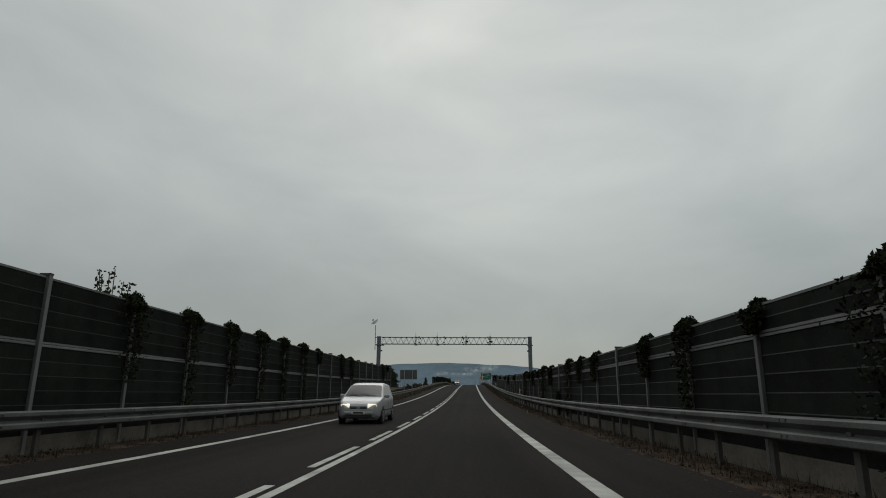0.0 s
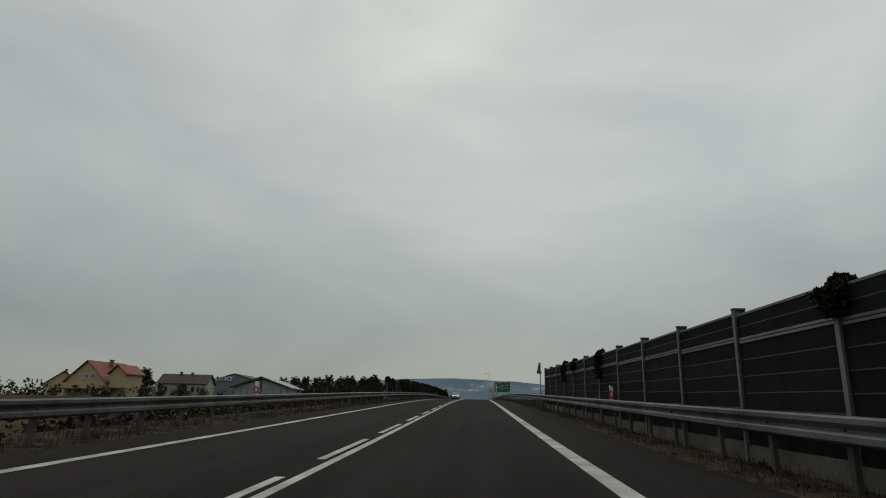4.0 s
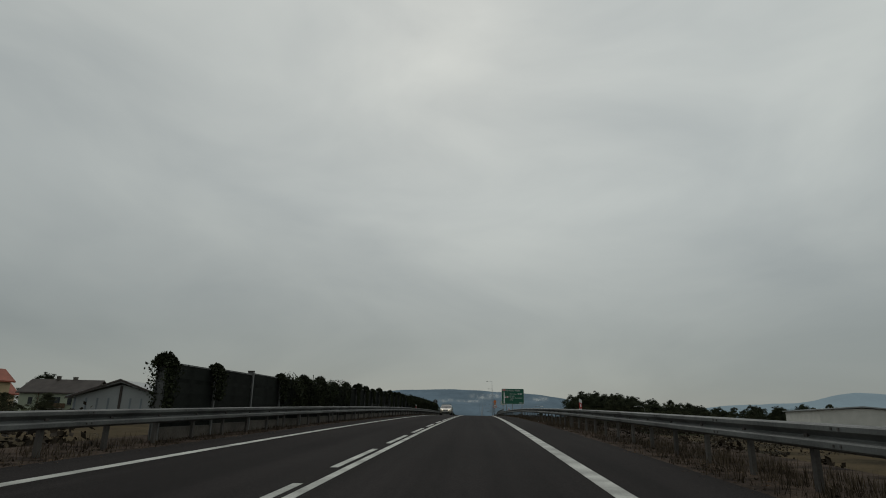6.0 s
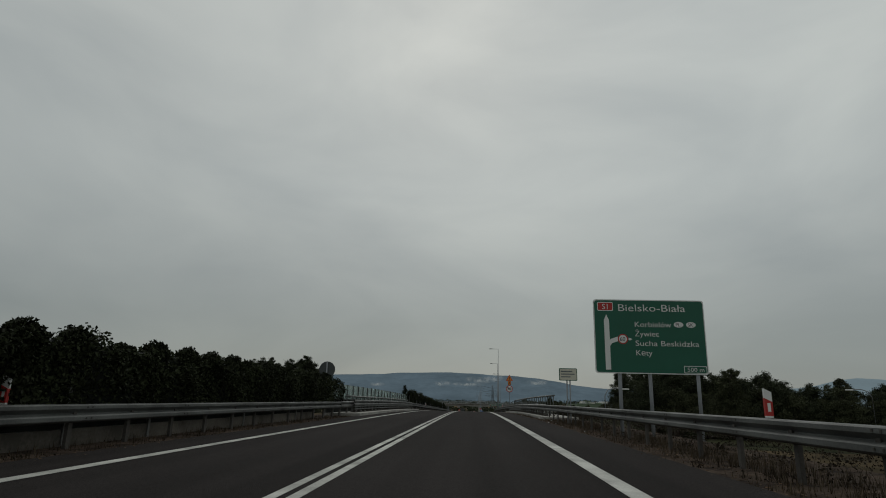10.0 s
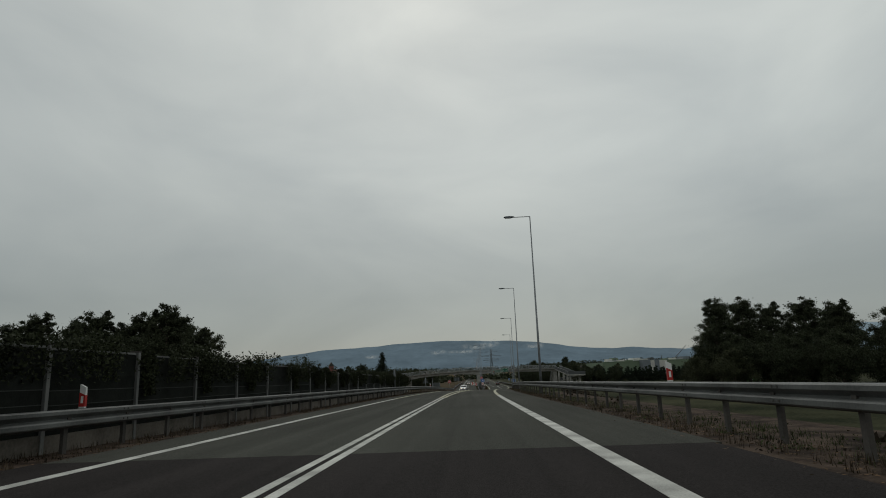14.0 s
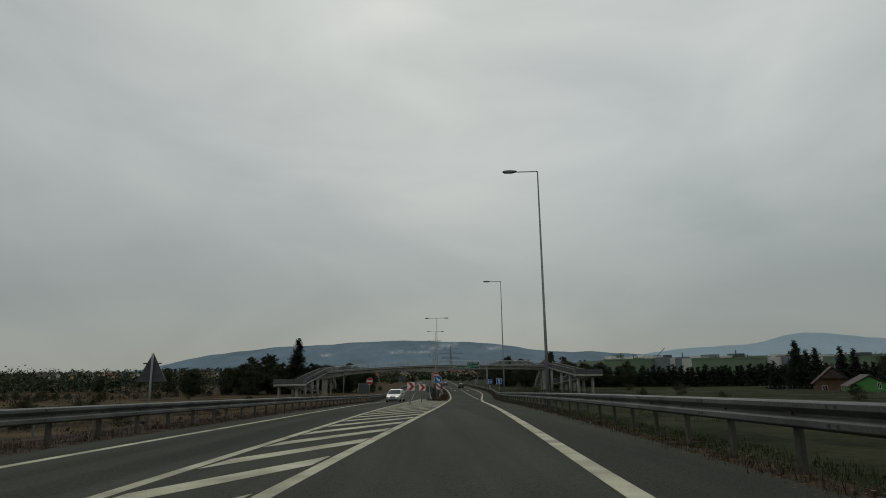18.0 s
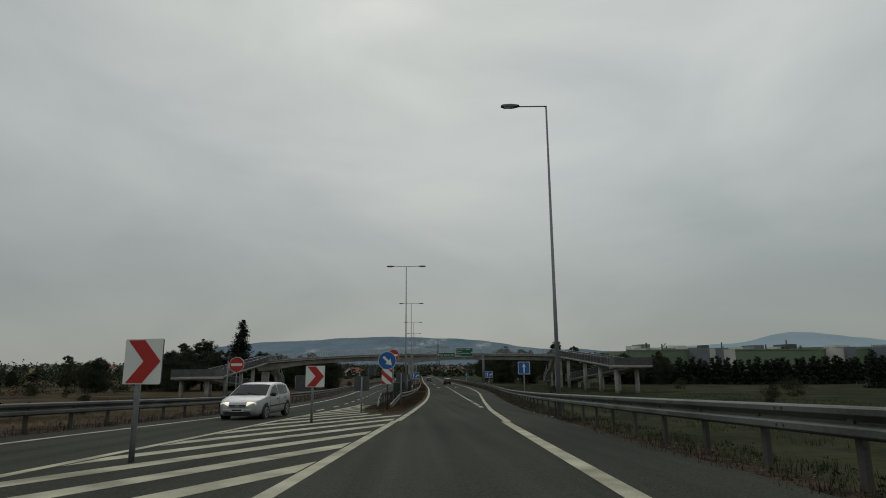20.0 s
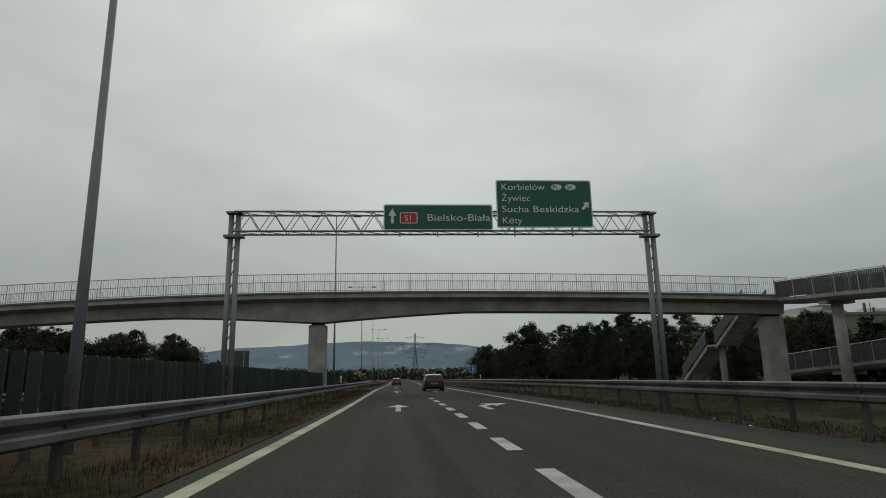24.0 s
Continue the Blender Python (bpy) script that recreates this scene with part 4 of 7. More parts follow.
sign_back(at_road(132.5, -8.1), "board", 2.35, 1.28, 2.1, (-0.55, 0.55), "large dark board seen from behind on two pale posts", -1.2)
sign_back(at_road(294.4, -8.25), "round", 0.9, 0.9, 2.08, (0,), "round sign seen from behind, grey")
sign_back(at_road(412.1, -8.28, 0, 72), "triangle", 0.85, 0.75, 1.85, (0,), "triangular warning sign seen from behind")
sign_back(at_road(460.0, -11.4, 0, 12), "triangle", 1.05, 1.05, 1.5, (0,), "triangular warning sign seen from behind")
sign_back(at_road(527.4, -3.3, 0, 8), "board", 0.72, 0.66, 1.6, (0,), "square grey sign seen from behind in the median")
sign_back(at_road(539.2, -4.1), "board", 0.74, 0.72, 1.6, (0,), "square grey sign seen from behind in the median")
sign_back(at_road(513.9, -4.25, 0, 6), "board", 0.74, 0.72, 1.04, (0,), "square grey board seen from behind on a footed post")
sign_back(at_road(580.8, -21.7), "board", 2.6, 2.5, 0.1, (-1.28, 1.28), "tall dark direction board seen from behind on two posts")
sign_back(at_road(561.0, -4.55), "board", 0.7, 0.67, 1.85, (0,), "square grey sign seen from behind beyond the lamp")
sign_back(at_road(640.0, -15.5), "board", 2.6, 1.7, 2.4, (-0.8, 0.8), "green direction board seen from behind")


def keep_right():
    g = thing("keep_right_sign", at_road(516.3, -3.24), "blue disc with slanting white arrow over a red-white striped board", "road sign")
    posts(g, (0.02,), -0.15, 2.9, 0.04, 0.05, STEEL_OLD)
    d = part("disc", prism(disc_poly(0.48, 40, 0, 2.61), -0.012, 0.012), SIGN_BACK, g)
    shape(d, disc_poly(0.48, 40, 0, 2.61), SIGN_WHITE, "rim", -0.017)
    shape(d, disc_poly(0.455, 40, 0, 2.61), SIGN_BLUE, "face", -0.022)
    c = math.sqrt(0.5)
    pts = [(-0.3, 0.065), (0.05, 0.065), (0.05, 0.2), (0.36, 0), (0.05, -0.2), (0.05, -0.065), (-0.3, -0.065)]
    shape(d, [((x + z) * c, 2.61 + (z - x) * c) for x, z in pts], SIGN_WHITE, "arrow")
    b = board(g, 0.56, 0.78, 1.37, SIGN_WHITE, SIGN_WHITE, "striped_board", 0.0)
    for poly in ([(-0.275, 1.6), (-0.275, 1.375), (-0.023, 1.375)], [(-0.275, 2.145), (-0.275, 1.88), (0.275, 1.385), (0.275, 1.66)], [(0.05, 2.145), (0.275, 1.945), (0.275, 2.145)]):
        shape(b, poly, SIGN_RED, "stripe")


keep_right()


def no_entry(m, z, r=0.42):
    g = thing("no_entry_sign", m, "red no entry disc with a white bar on a post", "road sign")
    posts(g, (0.0,), -0.5, z + 0.2, 0.03, 0.05)
    d = part("disc", prism(disc_poly(r, 36, 0, z), -0.012, 0.012), SIGN_BACK, g)
    shape(d, disc_poly(r, 36, 0, z), SIGN_WHITE, "rim", -0.017)
    shape(d, disc_poly(r * 0.95, 36, 0, z), SIGN_RED, "face", -0.022)
    shape(d, rounded(-r * 0.74, r * 0.74, z - r * 0.17, z + r * 0.17, 0.02), SIGN_WHITE, "bar")


no_entry(at_road(527.3, -3.85), 3.45)
no_entry(at_road(520.0, -12.6), 2.6, 0.45)


def chevron(m, lean=0):
    g = thing("chevron_sign", m, "red and white chevron board on a grey post", "road sign")
    posts(g, (-0.12,), -0.05, 1.9, 0.045, 0.06)
    b = board(g, 0.72, 0.72, 1.2, SIGN_WHITE, SIGN_WHITE, r=0.03)
    shape(b, [(-0.3, 1.9), (0.02, 1.9), (0.34, 1.56), (0.02, 1.22), (-0.3, 1.22), (0.02, 1.56)], SIGN_RED, "chevron")


chevron(at_road(504.9, -4.6, 0, -14))
chevron(at_road(493.6, -4.9, 0, -14))
sign_back(at_road(177.4, 4.83, 0, 62), "triangle", 0.95, 0.85, 2.35, (0,), "triangular warning sign turned edge on above the guardrail")


def lane_arrow(bm_parent, x, z, k, bent):
    pts = [(-0.05, 0), (0.05, 0), (0.05, 0.42), (0.14, 0.42), (0, 0.7), (-0.14, 0.42), (-0.05, 0.42)] if not bent else \
        [(-0.16, 0), (-0.06, 0), (-0.06, 0.25), (0.0, 0.33), (0.1, 0.33), (0.1, 0.22), (0.3, 0.38), (0.1, 0.54), (0.1, 0.43), (-0.04, 0.43), (-0.16, 0.3)]
    shape(bm_parent, [(x + a * k, z + b * k) for a, b in pts], SIGN_WHITE, "arrow")


def blue_sign(m, w, h, z, lanes, z0=-0.7):
    g = thing("lane_sign" if lanes else "one_way_sign", m, "blue lane sign with white arrows on a post" if lanes else "blue one way sign with a white arrow on a post", "road sign")
    posts(g, (0.0,), z0, z + h, 0.035, 0.06)
    b = board(g, w, h, z, SIGN_BLUE, SIGN_WHITE, r=0.04)
    if lanes:
        lane_arrow(b, -w * 0.24, z + h * 0.16, h * 0.95, False)
        lane_arrow(b, w * 0.22, z + h * 0.18, h * 0.95, True)
        for i in range(4):
            part("divider", boxes((-0.015, 0.015, -0.028, -0.024, z + 0.12 + i * 0.2, z + 0.22 + i * 0.2)), SIGN_WHITE, b)
    else:
        lane_arrow(b, 0, z + 0.1, 0.9, False)


blue_sign(at_road(524.5, 5.15), 0.8, 0.82, 2.0, False)
blue_sign(at_road(579.2, -3.95), 1.15, 0.98, 1.92, True)
blue_sign(at_road(578.5, 7.55), 1.15, 0.98, 2.0, True)
blue_sign(at_road(660, 10.5), 0.9, 0.9, 1.8, False)


# ---------------------------------------------------------------- sign gantry over the exit
def sign_gantry(s):
    g = thing("sign_gantry", at_road(s, 0), "steel portal gantry with green direction signs above the lanes", "gantry")
    for x in (-4.93, 8.58):
        for dx in (-0.11, 0.11):
            part("column", tubes(([(x + dx, 0, -0.6), (x + dx, 0, 6.35)], 0.085), seg=10), POLE, g)
        part("lattice", tubes(*[([(x - 0.11, 0, z), (x + 0.11, 0, z + 0.4)], 0.018) for z in np.arange(0.2, 6.0, 0.4)], seg=5), POLE, g)
        part("collar", boxes((x - 0.3, x + 0.3, -0.16, 0.16, 5.52, 5.6)), POLE, g)
        part("collar", boxes((x - 0.25, x + 0.25, -0.14, 0.14, 6.3, 6.36)), POLE, g)
    part("truss", truss(bmesh.new(), -4.9, 8.55, 5.68, 6.32, -0.25, 0.25, 17, 0.033, 0.013), POLE, g)
    b = board(g, 3.5, 0.85, 5.68, SIGN_GREEN, SIGN_WHITE, "small_sign", 1.53, 0.06, -0.34)
    shape(b, [(0.02, 5.9), (0.1, 5.9), (0.1, 6.15), (0.19, 6.15), (0.06, 6.4), (-0.07, 6.15), (0.02, 6.15)], SIGN_WHITE, "arrow", -0.368)
    shape(b, rounded(0.3, 0.86, 5.9, 6.26, 0.04), SIGN_WHITE, "route_plate", -0.366)
    shape(b, rounded(0.325, 0.835, 5.925, 6.235, 0.03), SIGN_RED, "route_plate", -0.37)
    words("S1", 0.44, 5.98, 0.27, b, -0.374)
    words("Bielsko-Biała", 1.15, 5.98, 0.33, b, -0.37, width=2.05)
    b = board(g, 3.16, 1.6, 5.76, SIGN_GREEN, SIGN_WHITE, "large_sign", 5.0, 0.06, -0.34)
    for i, (t, wd) in enumerate((("Korbielów", 1.45), ("Żywiec", 0.95), ("Sucha Beskidzka", 2.55), ("Kęty", 0.66))):
        words(t, 3.58, 7.02 - 0.375 * i, 0.31, b, -0.37, width=wd)
    for k, t in enumerate(("PL", "SK")):
        cx = 5.42 + 0.47 * k
        shape(b, [(cx + 0.18 * math.cos(a * 0.3142), 7.12 + 0.105 * math.sin(a * 0.3142)) for a in range(20)], SIGN_WHITE, "country_oval", -0.368)
        words(t, cx - 0.12, 7.06, 0.18, b, -0.372, BLACK)
    shape(b, [(6.22, 6.4), (6.28, 6.34), (6.4, 6.46), (6.45, 6.41), (6.48, 6.62), (6.27, 6.59), (6.33, 6.53)], SIGN_WHITE, "arrow", -0.368)
    for x in (0.3, 1.5, 2.8, 4.0, 5.9):
        part("hanger", boxes((x - 0.02, x + 0.02, -0.3, -0.2, 5.5, 6.5)), POLE, g)


sign_gantry(598.0)


# ---------------------------------------------------------------- delineators
def delineator(m, red=True):
    g = thing("delineator", m, "white plastic delineator post with a red band on the guardrail", "delineator", "delineators along the guardrail")
    part("body", prism([(-0.06, 0.9), (0.06, 0.9), (0.06, 1.32), (-0.06, 1.38)], -0.03, 0.03), SIGN_WHITE, g)
    part("band", prism([(-0.063, 0.93), (0.063, 0.93), (0.063, 1.16), (-0.063, 1.22)], -0.033, 0.033), SIGN_RED, g)
    part("reflector", boxes((-0.025, 0.025, -0.037, -0.033, 1.0, 1.14)), SIGN_WHITE, g)
    part("bracket", boxes((-0.03, 0.03, -0.02, 0.02, 0.7, 0.92)), STEEL, g)
    return g


dl = delineator(at_road(103.9, 4.88, -0.02))
for s, o in ((101.8, -7.9), (53, 4.88), (155, -7.9), (154, 4.88), (203, 4.88), (253, -7.9), (271.5, 4.95), (270.8, -7.95), (362.7, -7.95), (365.3, 4.9), (446.8, -8.75), (548, -3.45), (588, 8.5), (640, 8.7), (620, -3.5)):
    copy_thing(dl, at_road(s, o, -0.1 if o < -5 else -0.02))

FIN = mat("dull_green_plastic", (0.032, 0.042, 0.036), 0.7, 0, 0.25, 2, 30, 0.1, rand=0.4, spec=0.2)


# ---------------------------------------------------------------- footbridge with ramps and stairs
MESHGREY = mat("grey_screen_panel", (0.085, 0.09, 0.092), 0.6, 0.2, 0.2, 1.5, 25, 0.05, rand=0.2)
RAILWHITE = mat("pale_railing", (0.42, 0.44, 0.45), 0.5, 0.3, 0.1, 2, 25, 0)


def railing(parent, pts, h=1.3, gap=0.16, material=None):
    """Upright bars between two rails, following points."""
    bm, rails = bmesh.new(), bmesh.new()
    tube(rails, [Vector(p) + Vector((0, 0, h)) for p in pts], 0.03, 6)
    tube(rails, [Vector(p) + Vector((0, 0, 0.12)) for p in pts], 0.02, 6)
    for a, b in zip(pts, pts[1:]):
        a, b = Vector(a), Vector(b)
        n = max(1, round((b - a).length / gap))
        for i in range(n):
            p = a.lerp(b, i / n)
            w = 0.022 if i % 12 == 0 else 0.009
            box(bm, p.x - w, p.x + w, p.y - w, p.y + w, p.z + 0.02, p.z + h)
    r = part("railing", rails, material or RAILWHITE, parent)
    tagged(part("bar_infill", bm, material or RAILWHITE, r), kind="stuff")


def loft(sections, material, parent, name, label=""):
    """Skin a row of closed outlines."""
    bm = bmesh.new()
    rings = [[bm.verts.new(p) for p in sec] for sec in sections]
    n = len(rings[0])
    for a, b in zip(rings, rings[1:]):
        for i in range(n):
            bm.faces.new((a[i], a[(i + 1) % n], b[(i + 1) % n], b[i]))
    bm.faces.new(rings[0])
    bm.faces.new(rings[-1][::-1])
    bmesh.ops.recalc_face_normals(bm, faces=bm.faces)
    return part(name, bm, material, parent, label)


def footbridge(s):
    g = thing("footbridge", at_road(s, 0), "concrete footbridge with haunched girder, pale railings and long ramps", "footbridge")
    w = 1.75
    piers = (-38.2, -5.4, 28.7)

    def top(x): return 7.0 - (0.0012 if x < -2 else 0.0005) * (x + 2) ** 2

    def depth(x):
        near = min(abs(x - p) for p in (-38.2, -5.4))
        return 0.92 + 0.72 * max(0, 1 - near / 11) ** 1.25

    secs = []
    for x in np.arange(-39.7, 30.4, 1.5):
        t, d = top(x), depth(x)
        secs.append([(x, -w, t), (x, w, t), (x, w, t - 0.3), (x, w - 0.15, t - 0.34), (x, 1.0, t - 0.5), (x, 0.85, t - 0.3 - d), (x, -0.85, t - 0.3 - d), (x, -1.0, t - 0.5), (x, -w + 0.15, t - 0.34), (x, -w, t - 0.3)])
    loft(secs, CONCRETE, g, "girder")
    for y in (-w, w):
        kerb = [[(x, y - 0.08, top(x)), (x, y + 0.08, top(x)), (x, y + 0.08, top(x) + 0.12), (x, y - 0.08, top(x) + 0.12)] for x in np.arange(-39.7, 30.4, 3)]
        loft(kerb, CAPRAIL, g, "edge_beam")
        railing(g, [(x, y, top(x) + 0.1) for x in np.arange(-39.7, 30.4, 3)])
    for x in piers:
        zt = top(x) - 0.3 - depth(x)
        k = 0.62 if abs(x + 5.4) < 1 else 0.8
        p = part("pier", boxes((x - k, x + k, -0.45, 0.45, -1.5, zt - 0.12), bevel=0.06), CONCRETE, g)
        part("bearing_block", boxes((x - k * 0.7, x + k * 0.7, -0.4, 0.4, zt - 0.12, zt)), STEEL_OLD, p)
    # right ramp: down towards the traffic, then back underneath
    def ramp(x, y0, y1, z0, z1, name, lab, piers_at):
        r = part(name, prism([(0, 0), (0.001, 0), (0, 0.001)], 0, 0.001), CONCRETE, g, lab)
        secs = []
        for i in range(13):
            f = i / 12
            y, z = y0 + (y1 - y0) * f, z0 + (z1 - z0) * f
            secs.append([(x - 1.2, y, z), (x + 1.2, y, z), (x + 1.2, y, z - 0.22), (x + 0.9, y, z - 0.45), (x - 0.9, y, z - 0.45), (x - 1.2, y, z - 0.22)])
        loft(secs, CONCRETE, r, "slab")
        for dx in (-1.2, 1.2):
            n = max(2, round(abs(y1 - y0) / 2.0))
            infill = bmesh.new()
            for i in range(n):
                f0, f1 = i / n, (i + 1) / n
                ya, yb, za, zb = y0 + (y1 - y0) * f0, y0 + (y1 - y0) * f1, z0 + (z1 - z0) * f0, z0 + (z1 - z0) * f1
                for k in range(15):
                    f = (k + 0.5) / 15
                    y, z = ya + (yb - ya) * f, za + (zb - za) * f
                    box(infill, x + dx - 0.035, x + dx + 0.035, y - 0.018, y + 0.018, z + 0.05, z + 1.2)
            tagged(part("slat_infill", infill, MESHGREY, r), kind="stuff")
            bm = bmesh.new()
            tube(bm, [(x + dx, y0, z0 + 1.28), (x + dx, y1, z1 + 1.28)], 0.03, 6)
            for i in range(n + 1):
                f = i / n
                y, z = y0 + (y1 - y0) * f, z0 + (z1 - z0) * f
                box(bm, x + dx - 0.03, x + dx + 0.03, y - 0.03, y + 0.03, z - 0.1, z + 1.28)
            part("handrail", bm, RAILWHITE, r)
        for y in piers_at:
            z = z0 + (z1 - z0) * (y - y0) / (y1 - y0)
            if z > 0.6:
                part("ramp_pier", tubes(([(x, y, -1.6), (x, y, z - 0.6)], 0.36), seg=14), CONCRETE, r)
                part("pier_head", boxes((x - 1.0, x + 1.0, y - 0.4, y + 0.4, z - 0.66, z - 0.45)), CONCRETE, r)

    up, low = "upper concrete ramp with grey screens", "lower concrete ramp with grey screens"
    ramp(29.5, -1.7, -39.6, 6.4, 4.05, "ramp_upper", up, (-6.1, -19.2, -29.1))
    ramp(32.9, -39.6, 6, 3.95, 0.9, "ramp_lower", low, (-29, -19, -9, -2))
    ramp(-38.6, -1.7, -33.4, 5.35, 2.75, "ramp_upper", up, (-9.2, -17.8, -27.3))
    ramp(-42.4, -33.4, 2, 2.7, 0.2, "ramp_lower", low, (-24, -15))
    for x0, x1, y0, y1, z in ((27.9, 34.2, -42.0, -39.6, 4.1), (-44.0, -37.0, -38.4, -33.4, 2.72)):
        l = part("landing", boxes((x0, x1, y0, y1, z - 0.35, z), bevel=0.03), CONCRETE, g)
        for q in ((x0, x1, y0 - 0.02, y0 + 0.02), (x1 - 0.02, x1 + 0.02, y0 + 0.03, y1), (x0 - 0.02, x0 + 0.02, y0 + 0.03, y1)):
            part("screen_panel", boxes((*q, z + 0.05, z + 1.25)), MESHGREY, l)
        for x in (x0 + 1.0, x1 - 1.9):
            part("landing_pier", tubes(([(x, y0 + 2.2, -1.6), (x, y0 + 2.2, z - 0.5)], 0.36), seg=14), CONCRETE, l)
            part("pier_head", boxes((x - 1.0, x + 1.0, y0 + 1.8, y0 + 2.6, z - 0.55, z - 0.35)), CONCRETE, l)
    # stairs down from the deck on both sides, two flights with a landing between
    for x, z, n in ((28.9, 6.4, 17), (-37.4, 5.4, 14)):
        st = part("stairs", boxes((x - 0.95, x + 0.95, 1.9 + n * 0.29, 3.4 + n * 0.29, z - n * 0.175 - 0.18, z - n * 0.175)), CONCRETE, g, "concrete stairs in two flights with grey side screens")
        part("stair_pier", boxes((x - 0.2, x + 0.2, 2.5 + n * 0.29, 2.9 + n * 0.29, -1.5, z - n * 0.175 - 0.18)), CONCRETE, st)
        for y0, z0 in ((1.9, z), (3.4 + n * 0.29, z - n * 0.175)):
            for i in range(n):
                part("step", boxes((x - 0.9, x + 0.9, y0 + i * 0.29, y0 + i * 0.29 + 0.3, z0 - (i + 1) * 0.175 - 0.16, z0 - (i + 1) * 0.175)), CONCRETE, st)
            L, H = n * 0.29, n * 0.175
            for dx in (-0.93, 0.93):
                m = Matrix.Translation((x + dx, y0, z0)) @ Matrix.Rotation(radians(90), 4, "Z")
                part("stringer", prism([(0, -0.05), (L, -H - 0.05), (L, -H - 0.42), (0, -0.42)], -0.06, 0.06), CONCRETE, st, m=m)
                m = Matrix.Translation((x + dx * 1.09, y0, z0)) @ Matrix.Rotation(radians(90), 4, "Z")
                part("stair_screen", prism([(0, 0.1), (L, -H + 0.1), (L, -H + 1.1), (0, 1.1)], -0.015, 0.015), MESHGREY, st, m=m)
                bm = bmesh.new()
                tube(bm, [(x + dx * 1.09, y0, z0 + 1.15), (x + dx * 1.09, y0 + L, z0 - H + 1.15)], 0.03, 6)
                part("handrail", bm, RAILWHITE, st)
    return g


footbridge(622.7)


# ---------------------------------------------------------------- road bridge: kerbs, parapets, glass screens
def kerb_walk(name, s0, s1, lo, hi, label):
    sheet(name, s0, s1, lo, hi, 0.15, CONCRETE, label, "kerb", 0.35)


kerb_walk("pavement_bridge_right", 300, 344.3, 4.35, 6.6, "pale concrete bridge kerb and walkway")
kerb_walk("pavement_bridge_left", 297, 336.5, -8.9, -6.75, "pale concrete bridge kerb and walkway")


def bridge_rail(s0, s1, off, face, label):
    """Bridge barrier: a W-beam with lower rails on bolted posts, and a tube handrail above."""
    g = thing("bridge_barrier", at_road(s0, off), label, "guardrail")
    inv = g.matrix_world.inverted()

    def rail(x, z, hw, hh, name, mat_):
        vs, fs = [], []
        n = round((s1 - s0) / 4)
        for i in range(n + 1):
            s = s0 + (s1 - s0) * i / n
            vs += [inv @ rd(s, off + a, b) for a, b in ((x - hw, z - hh), (x + hw, z - hh), (x + hw, z + hh), (x - hw, z + hh))]
        for i in range(n):
            for j in range(4):
                fs.append((i * 4 + j, i * 4 + (j + 1) % 4, i * 4 + 4 + (j + 1) % 4, i * 4 + 4 + j))
        fs += [(3, 2, 1, 0), (n * 4, n * 4 + 1, n * 4 + 2, n * 4 + 3)]
        part(name, mesh_of(name, vs, fs, mat_), None, g)

    k = face
    rail(0.06 * k, 0.52, 0.03, 0.03, "lower_rail", STEEL)
    rail(0.06 * k, 0.36, 0.03, 0.03, "lower_rail", STEEL)
    vs, fs = [], []
    n, q = round((s1 - s0) / 4), len(W_BEAM)
    for i in range(n + 1):
        s = s0 + (s1 - s0) * i / n
        vs += [inv @ rd(s, off + (x if face < 0 else -x), z + 0.03) for x, z in W_BEAM]
    for i in range(n):
        for j in range(q):
            fs.append((i * q + j, i * q + (j + 1) % q, (i + 1) * q + (j + 1) % q, (i + 1) * q + j))
    part("beam", mesh_of("beam", vs, fs, STEEL), None, g)
    post = mesh_from(boxes((-0.04, 0.07, -0.05, 0.05, 0.15, 0.86), (-0.14, 0.16, -0.13, 0.13, 0.15, 0.19), (-0.02, 0.12, -0.06, 0.06, 0.19, 0.3)), "post", STEEL_OLD)
    top = 1.515 if face < 0 else 1.12
    hp = mesh_from(boxes((0.5, 0.56, -0.03, 0.03, 0.15, top), (0.47, 0.59, -0.09, 0.09, 0.15, 0.18)), "handrail_post", STEEL)
    s = s0 + 0.5
    while s < s1:
        m = inv @ at_road(s, off, 0, 0 if face < 0 else 180)
        part("post", post, None, g, m=m)
        part("handrail_post", hp, None, g, m=m)
        s += 1.6
    x = 0.53 * -face
    bm = bmesh.new()
    tube(bm, [inv @ rd(s0 + (s1 - s0 - 0.35) * i / n, off + x, top) for i in range(n + 1)] + [inv @ rd(s1 - 0.35 + d, off + x, top - e) for d, e in ((0.14, 0.02), (0.26, 0.09), (0.32, 0.2), (0.34, 0.5), (0.34, top - 0.15))], 0.06, 8)
    part("handrail", bm, STEEL, g)


bridge_rail(303, 343.4, 4.95, -1, "steel bridge barrier with a thick tube handrail on a concrete kerb")
bridge_rail(299, 335.5, -7.55, 1, "steel bridge barrier with a slim handrail on a concrete kerb")
guardrail(343.0, 352.4, lambda s: 4.95 - 0.21 * smooth(344, 352, s), -1)
guardrail(296, 300, -7.7, 1, lift=-0.05)
guardrail(335.3, 345, -7.65, 1, lift=-0.05)


def glass_mat():
    m = bpy.data.materials.new("green_tinted_glass")
    m.use_nodes = True
    b = m.node_tree.nodes["Principled BSDF"]
    n = m.node_tree.nodes.new("ShaderNodeTexNoise")
    n.inputs["Scale"].default_value = 2.5
    r = m.node_tree.nodes.new("ShaderNodeMapRange")
    r.inputs[3].default_value, r.inputs[4].default_value = 0.1, 0.35
    m.node_tree.links.new(n.outputs["Fac"], r.inputs[0])
    m.node_tree.links.new(r.outputs[0], b.inputs["Roughness"])
    b.inputs["Base Color"].default_value = (0.5, 0.62, 0.58, 1)
    b.inputs["Transmission Weight"].default_value = 0.75
    b.inputs["IOR"].default_value = 1.45
    return m


